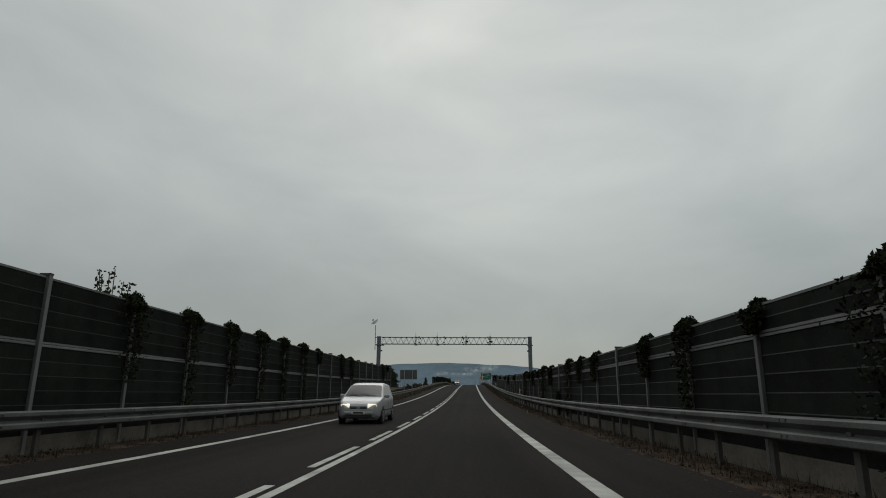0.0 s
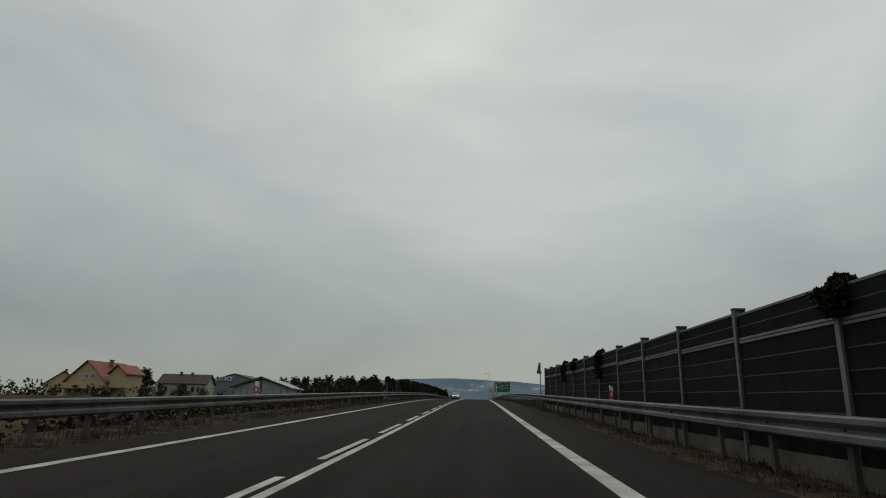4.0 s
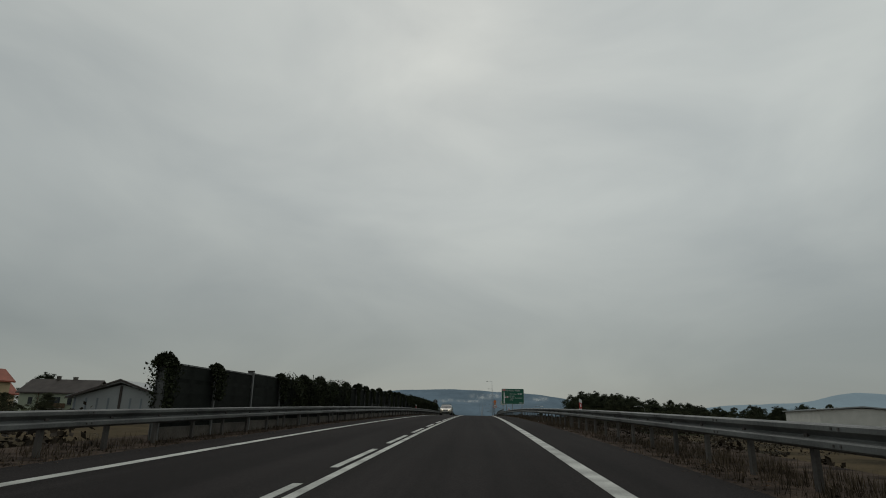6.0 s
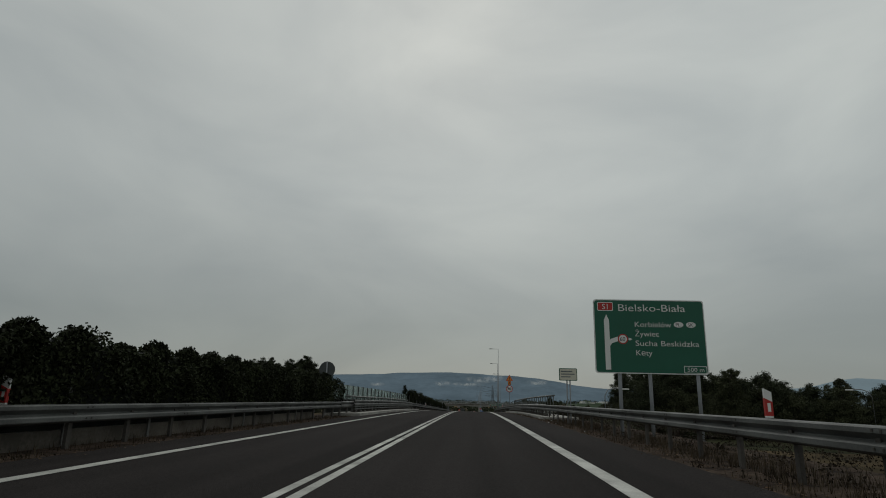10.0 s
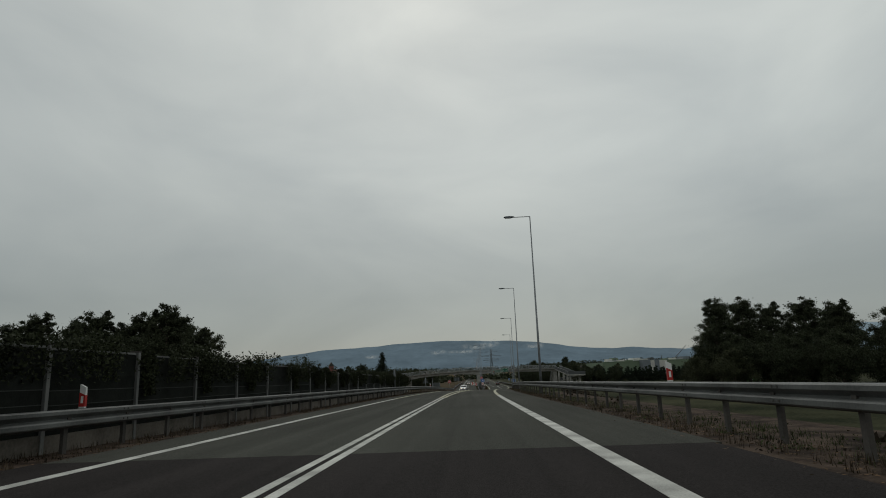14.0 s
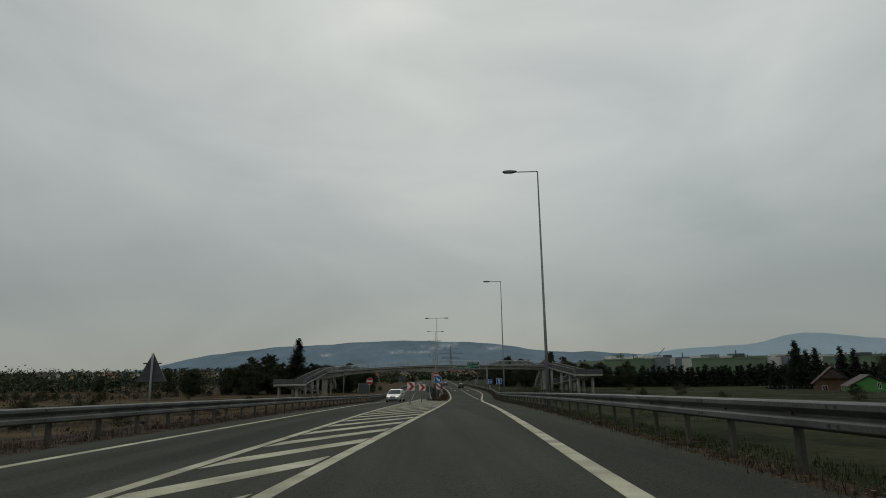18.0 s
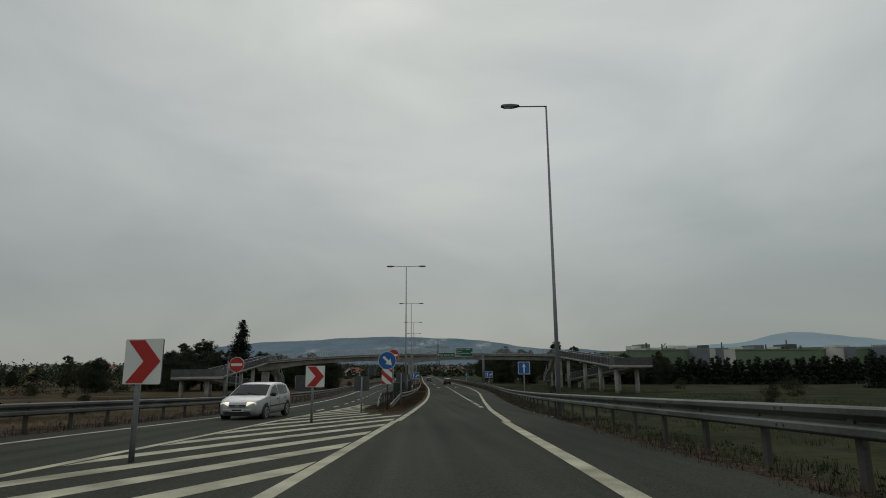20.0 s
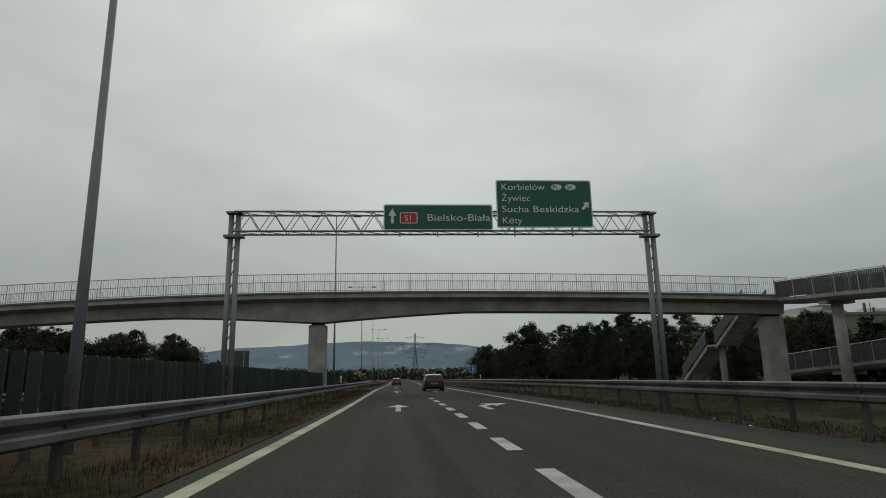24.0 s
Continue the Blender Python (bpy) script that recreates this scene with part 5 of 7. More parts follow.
GLASS = glass_mat()


def glass_barrier(s0, s1, off, h0, h1):
    g = thing("transparent_noise_barrier", at_road(s0, off), "green-tinted glass noise barrier with slim steel posts on the bridge", "noise barrier")
    inv = g.matrix_world.inverted()
    n = round((s1 - s0) / 2.0)
    L = (s1 - s0) / n
    pane = mesh_from(boxes((-0.012, 0.012, 0.05, L - 0.05, h0, h1)), "pane", GLASS)
    rail = mesh_from(boxes((-0.04, 0.04, 0.04, L - 0.04, h0 - 0.06, h0)), "rail", STEEL)
    post = mesh_from(boxes((-0.06, 0.06, -0.04, 0.04, 0.15, h1 + 0.02)), "post", STEEL)
    low = mesh_from(boxes((-0.02, 0.02, 0.05, L - 0.05, 0.15, h0 - 0.06)), "lower_panel", PANEL)
    for i in range(n + 1):
        m = inv @ bay_pose(s0 + L * i, s0 + L * (i + 1), off, off)
        part("post", post, None, g, m=m)
        if i < n:
            p = part("pane", pane, None, g, m=m)
            p.visible_shadow = False
            part("rail", rail, None, g, m=m)
            part("lower_panel", low, None, g, m=m)


glass_barrier(296, 339.2, -8.6, 0.98, 1.86)


# ---------------------------------------------------------------- median: anti-glare fins and guardrails
def median():
    s0, s1, off = 543.5, 640.0, -5.05
    run(520.5, 760, lambda s: -3.35 - 0.15 * (1 - smooth(521, 535, s)), 1, lift=-0.07, drop=0.6)
    run(521.5, 760, lambda s: -4.25 - 0.6 * smooth(521, 529, s) - 0.9 * smooth(530, 560, s) - 0.2 * smooth(560, 620, s), -1, lift=-0.07, drop=0.6)
    g = thing("glare_screen", at_road(s0, off), "dark green upright anti-glare fins on a steel rail in the median", "glare screen")
    inv = g.matrix_world.inverted()
    fin = mesh_from(prism(rounded(-0.1, 0.1, 0.62, 1.58, 0.05), -0.02, 0.02), "fin", FIN)
    post = mesh_from(boxes((-0.05, 0.05, -0.05, 0.05, -0.3, 0.62)), "post", STEEL_OLD)
    rail = mesh_from(boxes((-0.04, 0.04, 0, 2.0, 0.55, 0.65)), "rail", STEEL)
    s = s0
    i = 0
    while s < s1:
        part("fin", fin, None, g, m=inv @ at_road(s, off, 0, -3))
        if i % 5 == 0:
            part("post", post, None, g, m=inv @ at_road(s, off))
            part("rail", rail, None, g, m=inv @ bay_pose(s, s + 2, off, off))
        s += 0.41
        i += 1


median()

# ---------------------------------------------------------------- ivy on the barriers
def ivy_points(rng, n, h, cap, cover, width=0.42):
    """A cap over a post and hair hanging down from it."""
    k = int(n * 0.55)
    a = rng.normal(size=(k, 3))
    a /= np.linalg.norm(a, axis=1)[:, None]
    a *= rng.uniform(0.75, 1.08, k)[:, None]
    a[:, 2] = np.abs(a[:, 2]) - 0.25
    lobe = 1 + 0.14 * np.sin(3.1 * np.arctan2(a[:, 1], a[:, 0]) + 9 * h * cap) + 0.13 * np.sin(7 * a[:, 1] + 5 * a[:, 2] + 30 * cap)
    a *= lobe[:, None] * (cap * 0.75, cap * 1.25, cap * 0.95)
    a[:, 2] += h + 0.02
    m = n - k
    t = rng.uniform(0, 1, m) ** 1.3
    b = np.stack([rng.choice([-1, 1], m) * rng.uniform(0.1, 0.26, m), rng.normal(0, 1, m) * width * (1 - 0.65 * t), h - t * cover], 1)
    return a, b


IVY_CAPS = []
for i, (h, cap, cover, wd) in enumerate(((3.3, 0.4, 1.9, 0.36), (3.3, 0.32, 1.3, 0.26), (3.3, 0.42, 2.6, 0.32), (2.54, 0.24, 0.9, 0.24), (2.54, 0.34, 1.9, 0.32), (2.54, 0.18, 0.4, 0.2), (1.95, 0.32, 1.3, 0.3), (1.98, 0.4, 1.5, 0.42), (1.9, 0.27, 0.9, 0.28),
                                          (3.4, 0.18, 0.7, 0.16), (3.4, 0.2, 0.5, 0.2), (2.55, 0.28, 2.4, 0.5), (1.3, 0.1, 1.2, 0.14))):
    rng = np.random.default_rng(40 + i)
    over, down = ivy_points(rng, 3600, h, cap, cover, wd)
    IVY_CAPS.append((leaf_mesh("leafy_cap", over, 0.042, IVY, 60 + i), leaf_mesh("hanging_vines", down, 0.042, IVY, 80 + i)))


def ivy(s, off, kind, turn=0):
    g = thing("ivy", at_road(s, off, 0, turn), "dark ivy bush capping a barrier post and hanging down", "climbing plant", "ivy on the noise barriers")
    part("leafy_cap", IVY_CAPS[kind][0], None, g)
    part("hanging_vines", IVY_CAPS[kind][1], None, g)
    return g


rng = random.Random(5)
for k, kind in {16: 0, 15: 2, 14: 0, 13: 2, 12: 2, 11: 2, 10: 9, 8: 1, 7: 1, 2: 1, 1: 10}.items():
    ivy(114.4 - 3.19 * k + rng.uniform(-0.1, 0.1), -8.27, kind, rng.choice((0, 180)))
for k, kind in {-1: 11, 0: 5, 1: 4, 2: 3, 4: 3, 5: 3, 6: 11, 7: 12, 8: 3, 9: 4, 10: 5, 11: 3, 12: 5, 13: 11, 17: 5, 20: 3, 22: 5, 26: 5, 31: 3, 33: 5, 34: 3}.items():
    ivy(58.7 + 3.16 * k + rng.uniform(-0.1, 0.1), 5.15, kind, rng.choice((0, 180)))
for s in LEFT2[:2] + LEFT2[3:]:
    for k in range(1 if s < 248 else 2):
        ivy(s + k * 1.6 + rng.uniform(-0.12, 0.12), -8.2, rng.choice((6, 7, 8)), rng.choice((0, 180)))
for i, s in enumerate(LEFT3):
    if i not in (1, 4, 7, 11, 18, 19):
        ivy(s + rng.uniform(0.2, 1.6), left3_off(s), 8, rng.choice((0, 180)))
for s, o, kind in ((339.3, -8.25, 7), (339.9, -8.2, 6), (340.8, -8.2, 7)):
    ivy(s, o, kind, rng.choice((0, 180)))


def ivy_curtain(s0, s1, off, h0, h1, label, seed, per=150, size=0.08, gaps=-9):
    """A hedge-like coat of ivy over a stretch of barrier."""
    g = np.random.default_rng(seed)
    n = int((s1 - s0) * per)
    ss = g.uniform(s0, s1, n)
    ss = ss[np.sin(ss * 0.62 + seed) + 0.7 * np.sin(ss * 1.73 + 1) > gaps]
    n = len(ss)
    top = h1 + 0.16 * np.sin(ss * 1.1 + seed) + 0.14 * np.sin(ss * 2.7) + 0.1 * np.sin(ss * 5.3)
    t = g.uniform(0, 1, n) ** 0.7
    z = h0 + (top - h0) * t
    thick = 0.16 + 0.2 * t + 0.12 * np.sin(ss * 1.9 + 2.1 * z)
    over = g.uniform(0, 1, n) < 0.25
    x = np.where(over, g.uniform(-0.4, 0.4, n), np.where(g.uniform(0, 1, n) < 0.85, 1, -1) * (thick + g.normal(0, 0.05, n)))
    z = np.where(over, top + g.normal(0, 0.07, n), z)
    pts = [rd(a, off + b, c) for a, b, c in zip(ss, x, z)]
    tagged(new("ivy_hedge", leaf_mesh("ivy_hedge", pts, size, IVY, seed + 1)), label, "climbing plant", kind="stuff")


for i in range(1, 6):
    ivy_curtain(243 + 9 * i, 252.3 + 9 * i, -8.25, 0.55, 1.9, "dense dark ivy hedge covering the noise barrier", 100 + i, 900, 0.05)
ivy_curtain(201, 210, -8.25, 0.6, 1.82, "dark ivy covering a stretch of the barrier", 120, 700, 0.05, -0.8)
ivy_curtain(199.6, 213, -8.25, 0.55, 1.88, "dark ivy hanging over the barrier", 128, 560, 0.045, -0.3)
ivy_curtain(244, 252, -8.25, 1.0, 1.98, "dark ivy spreading along the top of the barrier", 125, 420, 0.05, -0.4)
ivy_curtain(339.5, 346, -8.3, 0.5, 2.3, "dense ivy and creeper hanging over the barrier", 126, 700, 0.05)
ivy_curtain(346, 357, -8.3, 1.1, 2.28, "ivy and creeper hanging over the barrier", 121, 700, 0.045, -0.15)
ivy_curtain(357, 381, -8.3, 1.3, 2.12, "ivy and creeper hanging over the barrier", 124, 620, 0.04, -0.8)
ivy_curtain(381, 408, -8.4, 1.15, 1.92, "ivy and creeper hanging over the barrier", 122, 640, 0.04, -1.0)
ivy_curtain(420, 426, -9.0, 0.9, 1.86, "ivy hanging over the end of the barrier", 127, 620, 0.045, -0.5)
ivy_curtain(426, 431, -9.9, 1.15, 1.86, "ivy hanging over the end of the barrier", 130, 560, 0.045, 0.0)
ivy_curtain(408, 420.5, -8.6, 0.6, 1.92, "dense ivy and creeper hanging over the barrier", 123, 800, 0.05)


SCRUB = leafmat("brown_scrub_leaves", (0.036, 0.028, 0.02), 0.55)


# ---------------------------------------------------------------- trees
def broadleaf(seed, h, r, trunk_h, material, clumps=30, leaves=130, size=0.34, airy=0.5, lobes=13):
    """Meshes of a tree: tapered trunk with limbs, and a lobed crown of leaf clumps with gaps and a ragged rim."""
    g = np.random.default_rng(seed)
    bm = bmesh.new()
    tube(bm, [(0, 0, -0.5), (0.08, 0.05, h * 0.3), (0.15, -0.1, h * 0.6), (0.1, 0, h * 0.88)], [0.03 * h ** 0.9, 0.022 * h ** 0.9, 0.012 * h ** 0.9, 0.02], 7)
    core = []
    for i in range(lobes):
        f = (i + 0.5) / lobes
        env = r * math.sin(math.pi * (0.2 + 0.7 * f)) ** 0.8
        a = i * 2.4 + g.uniform(-0.5, 0.5)
        d = env * g.uniform(0.25, 0.72)
        z = trunk_h + (h - trunk_h) * (0.1 + 0.8 * f) + g.normal(0, 0.03 * h)
        c = np.array((d * math.cos(a), d * math.sin(a), z))
        core.append((c, env * g.uniform(0.36, 0.56) + 0.03 * h))
        tube(bm, [(0.1, 0, max(trunk_h * 0.6, z - 0.5 * d - 0.08 * h)), tuple(c * (0.5, 0.5, 1) - (0, 0, 0.03 * h)), tuple(c)], [0.009 * h, 0.006 * h, 0.012], 5, False)
    core.append((np.array((0.1, 0, h * 0.9)), 0.11 * h))
    pts = []
    for i in range(clumps):
        c, rad = core[i % len(core)]
        q = g.normal(size=3)
        q /= np.linalg.norm(q)
        q[2] = q[2] * 0.85 + 0.12
        c = c + q * rad * g.uniform(0.55, 1.05)
        n = int(leaves * g.uniform(0.5, 1.4))
        pts.append(c + g.normal(0, 1, (n, 3)) * rad * g.uniform(0.1, 0.24) * np.array((1.15, 1.15, 0.7)) * airy * 1.5)
    pts = np.concatenate(pts)
    pts = pts[pts[:, 2] > 0.02 * h]
    me = bpy.data.meshes.new("trunk")
    bm.to_mesh(me)
    bm.free()
    me.materials.append(BARK)
    return me, leaf_mesh("crown", pts, size, material, seed + 900)


def spruce(seed, h, r, levels=24, material=None, leaves=60, size=0.3, taper=0.85):
    g = np.random.default_rng(seed)
    bm = bmesh.new()
    tube(bm, [(0, 0, -0.5), (0, 0, h * 0.5), (0, 0, h)], [0.018 * h, 0.01 * h, 0.02], 7)
    pts = []
    for k in range(levels):
        f = k / levels
        z = h * (0.06 + 0.93 * f)
        rr = r * (1 - f) ** taper * (0.9 + 0.2 * math.sin(k * 2.1)) + 0.12
        for b in range(max(4, int(9 * (1 - f) + 3))):
            a = g.uniform(0, 6.283)
            L = rr * g.uniform(0.65, 1.08)
            n = max(6, int(leaves * (L / r)))
            t = g.uniform(0.1, 1, n)
            q = np.stack([t * L * math.cos(a), t * L * math.sin(a), z - 0.28 * t * L + 0.12 * L * t * t], 1) + g.normal(0, 0.05 * r + 0.03, (n, 3))
            pts.append(q)
    me = bpy.data.meshes.new("trunk")
    bm.to_mesh(me)
    bm.free()
    me.materials.append(BARK)
    return me, leaf_mesh("crown", np.concatenate(pts), size, material or NEEDLE, seed + 900, 0.3)


TREES = [broadleaf(1, 13, 4.2, 1.2, LEAF_DARK, 250, 170, 0.115, 0.62, 15), broadleaf(2, 15, 3.7, 1.8, LEAF_DARK, 260, 165, 0.115, 0.56, 17), broadleaf(3, 9, 4.1, 0.2, LEAF_DARK, 220, 160, 0.11, 0.75, 13),
         broadleaf(4, 11, 3.4, 1.0, LEAF_MID, 170, 140, 0.1, 0.6, 13), broadleaf(5, 5.0, 2.8, 0.0, LEAF_MID, 120, 110, 0.085, 0.9, 10), broadleaf(6, 2.4, 1.7, 0.0, LEAF_MID, 60, 100, 0.05, 0.9, 8)]
SPRUCES = [spruce(11, 19, 5.4, 44, None, 170, 0.24, 0.62), spruce(12, 9, 2.7, 24, None, 70, 0.22), spruce(13, 7, 2.4, 18, None, 60, 0.2), spruce(14, 7, 2.8, 14, None, 56, 0.3, 0.7), spruce(15, 7, 2.5, 14, None, 56, 0.3, 0.7)]


def plant(name, meshes, x, y, z, k, turn, label, category="tree", group=""):
    g = thing(name, pose(x, y, z, 0, 0, turn) @ Matrix.Diagonal((k, k, k, 1)), label, category, group)
    part("trunk", meshes[0], None, g)
    part("crown", meshes[1], None, g)
    return g


def tree_at(s, off, kind, height, label="broad dark green tree with an uneven crown", group=""):
    base = (13, 15, 9, 11, 5.0, 2.4)[kind]
    p = rd(s, off)
    z = lie(s, off)
    plant("bush" if kind > 3 else "tree", TREES[kind], p.x, p.y, z - 0.1, (height + grade(s) - z) / base if height > 0 else -height / base, rng.uniform(0, 360), label, "bush" if kind > 3 else "tree", group)


def spruce_at(s, off, kind, height, label="dark green spruce with drooping branches", group=""):
    p = rd(s, off)
    z = lie(s, off)
    plant("spruce", SPRUCES[kind], p.x, p.y, z - 0.1, (height + grade(s) - z) / (19, 9, 7)[kind], rng.uniform(0, 360), label, "tree", group)


# left: wood behind the third barrier
for s, o, k, h in ((455, -110, 1, 15.5), (455, -103, 0, 15.6), (453, -96, 1, 16), (456, -90, 0, 15.6), (453, -83, 1, 17), (456, -77, 0, 16), (453, -71, 1, 16.8), (456, -64.5, 0, 16.2), (453, -58, 1, 17.4), (459, -60.5, 0, 16.2), (463, -57, 1, 13.8),
                   (464, -62, 0, 16), (469, -59, 3, 14.5), (465, -74, 1, 16), (445, -104, 2, 10.5), (444, -95, 2, 10), (445, -86, 2, 11), (444, -78, 2, 10), (446, -70, 2, 11), (445, -62, 2, 10), (449, -59.5, 2, 10.5), (455, -56.5, 2, 7.5),
                   (436, -92, 2, 8), (436, -76, 2, 8), (437, -62, 2, 7.5)):
    tree_at(s, o, k, h, group="wood behind the barrier")
# left: behind the second barrier and the halls
for s, o, k, h in ((300, -96, 3, 5.5), (372, -112, 2, 9), (310, -100, 0, 8), (262, -64, 4, 2.2), (268, -62, 5, 1.5), (256, -66, 4, 2), (430, -76, 1, 9), (436, -82, 0, 10)):
    tree_at(s, o, k, h, group="trees behind the barrier")
# right: row beyond the slip road
for i, (o, h) in enumerate(((30.5, 7.4), (33.5, 8.1), (37.5, 7.6), (41.5, 7.8), (45.5, 6.8), (49, 6.1), (52.5, 5.2), (57, 6.4), (61, 5.1), (64.5, 4.8), (68, 4.1), (72, 4.3), (77, 4.6), (82, 4.6), (88, 4.9), (94, 5.2))):
    s = 368 - 0.38 * (o - 28)
    tree_at(s + rng.uniform(-1.5, 1.5), o, (2, 0, 2, 3)[i % 4], h, group="trees beyond the slip road")
    tree_at(s + 9 + rng.uniform(-2, 2), o * 1.07 + rng.uniform(-1.5, 1.5), (0, 2, 3)[i % 3], h * rng.uniform(0.86, 1.04), group="trees beyond the slip road")
    tree_at(s - 4 + rng.uniform(-2, 2), o + rng.uniform(2, 4), 4, h * rng.uniform(0.45, 0.6), group="trees beyond the slip road")
# right: tall clump
for s, o, k, h in ((480, 47, 1, 17.3), (484, 54, 0, 17.4), (488, 61.5, 1, 17), (478, 64, 0, 16), (494, 51, 3, 13), (470, 66, 1, 14.6), (482, 72, 0, 15), (474, 79, 0, 13.5), (474, 49, 2, 8.5), (478, 56, 2, 9.5), (473, 61, 2, 9), (470, 73, 2, 9), (487, 48, 2, 9), (466, 54, 2, 8), (460, 60, 2, 8), (470, 46, 4, 6), (458, 70, 4, 6), (476, 41, 4, 5), (463, 84, 2, 9), (452, 90, 2, 9),
                   (448, 78, 2, 7), (497, 51, 2, 6.5), (503, 54, 2, 7.2), (508, 50.5, 2, 5.6), (440, 66, 4, 5), (430, 72, 4, 5), (436, 84, 2, 7)):
    tree_at(s, o, k, h, group="tall trees beside the field")
# spruce and neighbours beside the left ramp
spruce_at(656, -53.6, 0, 18.3, "tall dark spruce beside the footbridge ramp")
for s, o, k, h in ((658, -64.5, 0, 12.6), (664, -72.5, 3, 12), (652, -59, 2, 9), (656, -69, 2, 9), (660, -48, 2, 8.2), (661, -44.5, 0, 8.6), (659, -41, 2, 7.6), (661, -36.5, 2, 7.2), (659, -33, 3, 8), (662, -29, 2, 6.6), (667, -39, 2, 8), (668, -31, 2, 7), (664, -49, 2, 9), (652, -72, 2, 9), (668, -58, 3, 9), (640, -84, 2, 7), (646, -95, 3, 8), (690, -40, 3, 10), (700, -52, 2, 9)):
    tree_at(s, o, k, h, group="trees beside the ramp")
for i in range(40):
    s, o = 640 + i * 4.5 + rng.uniform(-3, 3), -52 - rng.uniform(0, 26) - max(0, 662 - 640 - i * 4.5) * 0.6
    tree_at(s, o, rng.choice((0, 2, 3, 2)), 5.2 + rng.uniform(0, 3.4), group="trees beside the ramp")
# wood right behind the footbridge
for i in range(40):
    s, o = 668 + (i % 10) * 11 + rng.uniform(-4, 4), 27 + (i // 10) * 11 + rng.uniform(-4, 4) + max(0, (700 - 668 - (i % 10) * 11)) * 0.25
    if o > 50 and s < 705:
        continue
    tree_at(s, o, rng.choice((0, 1, 2, 2, 3)), 7.5 + rng.uniform(0, 3.5) + (3 if i % 9 == 3 else 0), group="wood behind the footbridge")
def abs_plant(name, meshes, base, x, y, top, label, category, group):
    z = lie(y, x - bend(y))
    plant(name, meshes, x, y, z - 0.1, (top - z) / base, rng.uniform(0, 360), label, category, group)


for x, y, top, k in ((103, 596, 7.8, 0), (107, 598, 5.5, 1), (111, 600, 6.0, 1), (118, 600, 6.3, 1), (124, 603, 5.8, 1), (99, 600, 2.6, 2)):
    abs_plant("spruce", SPRUCES[k], (19, 9, 7)[k], x, y, top, "dark green spruce with drooping branches", "tree", "spruces beside the house")
# dark conifer hedge before the works
for i in range(104):
    f = i / 103
    abs_plant("conifer", SPRUCES[3 + i % 2], 7, 62 + 172 * f + rng.uniform(-0.6, 0.6), 640 + 8 * f + rng.uniform(-1.5, 1.5), 1.7 + rng.uniform(-0.7, 0.6), "dark conifer in a long hedge before the works", "tree", "conifer hedge")
for x, y, top, k in ((44, 648, 3.0, 0), (50, 644, 2.4, 2), (55, 650, 3.2, 0), (60, 646, 2.4, 2), (40, 656, 3.4, 1), (66, 650, 2.8, 2), (47, 636, 0.6, 2), (64, 636, 1.0, 2), (70, 633, 1.8, 2), (75, 647, 3.4, 3), (58, 640, 2.6, 2)):
    abs_plant("tree", TREES[k], (13, 15, 9, 11)[k], x, y, top, "broad dark green tree with an uneven crown", "tree", "trees by the works")
# bushes scattered over the meadow on the left
for i in range(110):
    s, o = rng.uniform(440, 700), -rng.uniform(26, 150)
    if -70 < o < -30 and s > 555:
        o -= 50
    tree_at(s, o, rng.choice((4, 5, 5, 5)), -rng.uniform(0.8, 2.6), "low wild bush in the dry meadow", "bushes in the meadow")
for i in range(40):
    s, o = rng.uniform(640, 950), -rng.uniform(150, 420)
    tree_at(s, o, rng.choice((0, 2, 3)), -rng.uniform(4, 7), "dark field tree in a loose belt", "field trees")
for s, o, h in ((540, 30, 2.0), (560, 44, 2.6), (505, 28, 1.6), (520, 52, 2.2), (590, 20, 1.4), (600, 47, 2.0)):
    tree_at(s, o, 5, -h, "low wild bush in the green field", "bushes in the field")
# young shoots over the barrier tops
for s, o, z in ((63.7, -9.0, 4.35), (432, -12, 2.0), (436, -13, 2.2), (428, -11, 1.9)):
    g = np.random.default_rng(int(s))
    bm = bmesh.new()
    pts = []
    for k in range(7):
        a, L = g.uniform(-0.55, 0.55), g.uniform(0.2, 1.1)
        p0, p1 = np.array((0, 0, z - 3.4)), np.array((a, g.uniform(-0.3, 0.3), z - 0.5 + L * 0.4))
        tube(bm, [tuple(p0), tuple(p1)], 0.012, 4)
        t = g.uniform(0.55, 1, (40, 1))
        pts.append(p0 + (p1 - p0) * t + g.normal(0, 0.05, (40, 3)))
    b = thing("sapling", at_road(s, o), "thin leafy sapling standing above the barrier", "sapling")
    tagged(part("stem_bundle", bm, BARK, b), kind="stuff")
    part("leaves", leaf_mesh("leaves", np.concatenate(pts), 0.06, LEAF_MID, int(s) + 3), None, b)


def woods(name, rows, label, seed, size=1.4, material=None):
    """Far woods: a long belt of leaf clumps with an uneven outline."""
    g = np.random.default_rng(seed)
    pts = []
    for x0, y0, x1, y1, h, depth, n in rows:
        for i in range(n):
            f = g.uniform(0, 1)
            x, y = x0 + (x1 - x0) * f + g.normal(0, depth), y0 + (y1 - y0) * f + g.normal(0, depth)
            hh = h * g.uniform(0.45, 1.25) * (0.7 + 0.5 * noise.noise(Vector((x * 0.02, y * 0.02, seed))))
            k = 16
            q = g.normal(size=(k, 3))
            q /= np.linalg.norm(q, axis=1)[:, None]
            z = lie(y, x - bend(y))
            pts.append(np.array((x, y, z + hh * 0.5)) + q * np.array((hh * 0.5, hh * 0.5, hh * 0.55)))
    tagged(new(name, leaf_mesh(name, np.concatenate(pts), size, material or LEAF_DARK, seed)), label, "trees", kind="stuff")


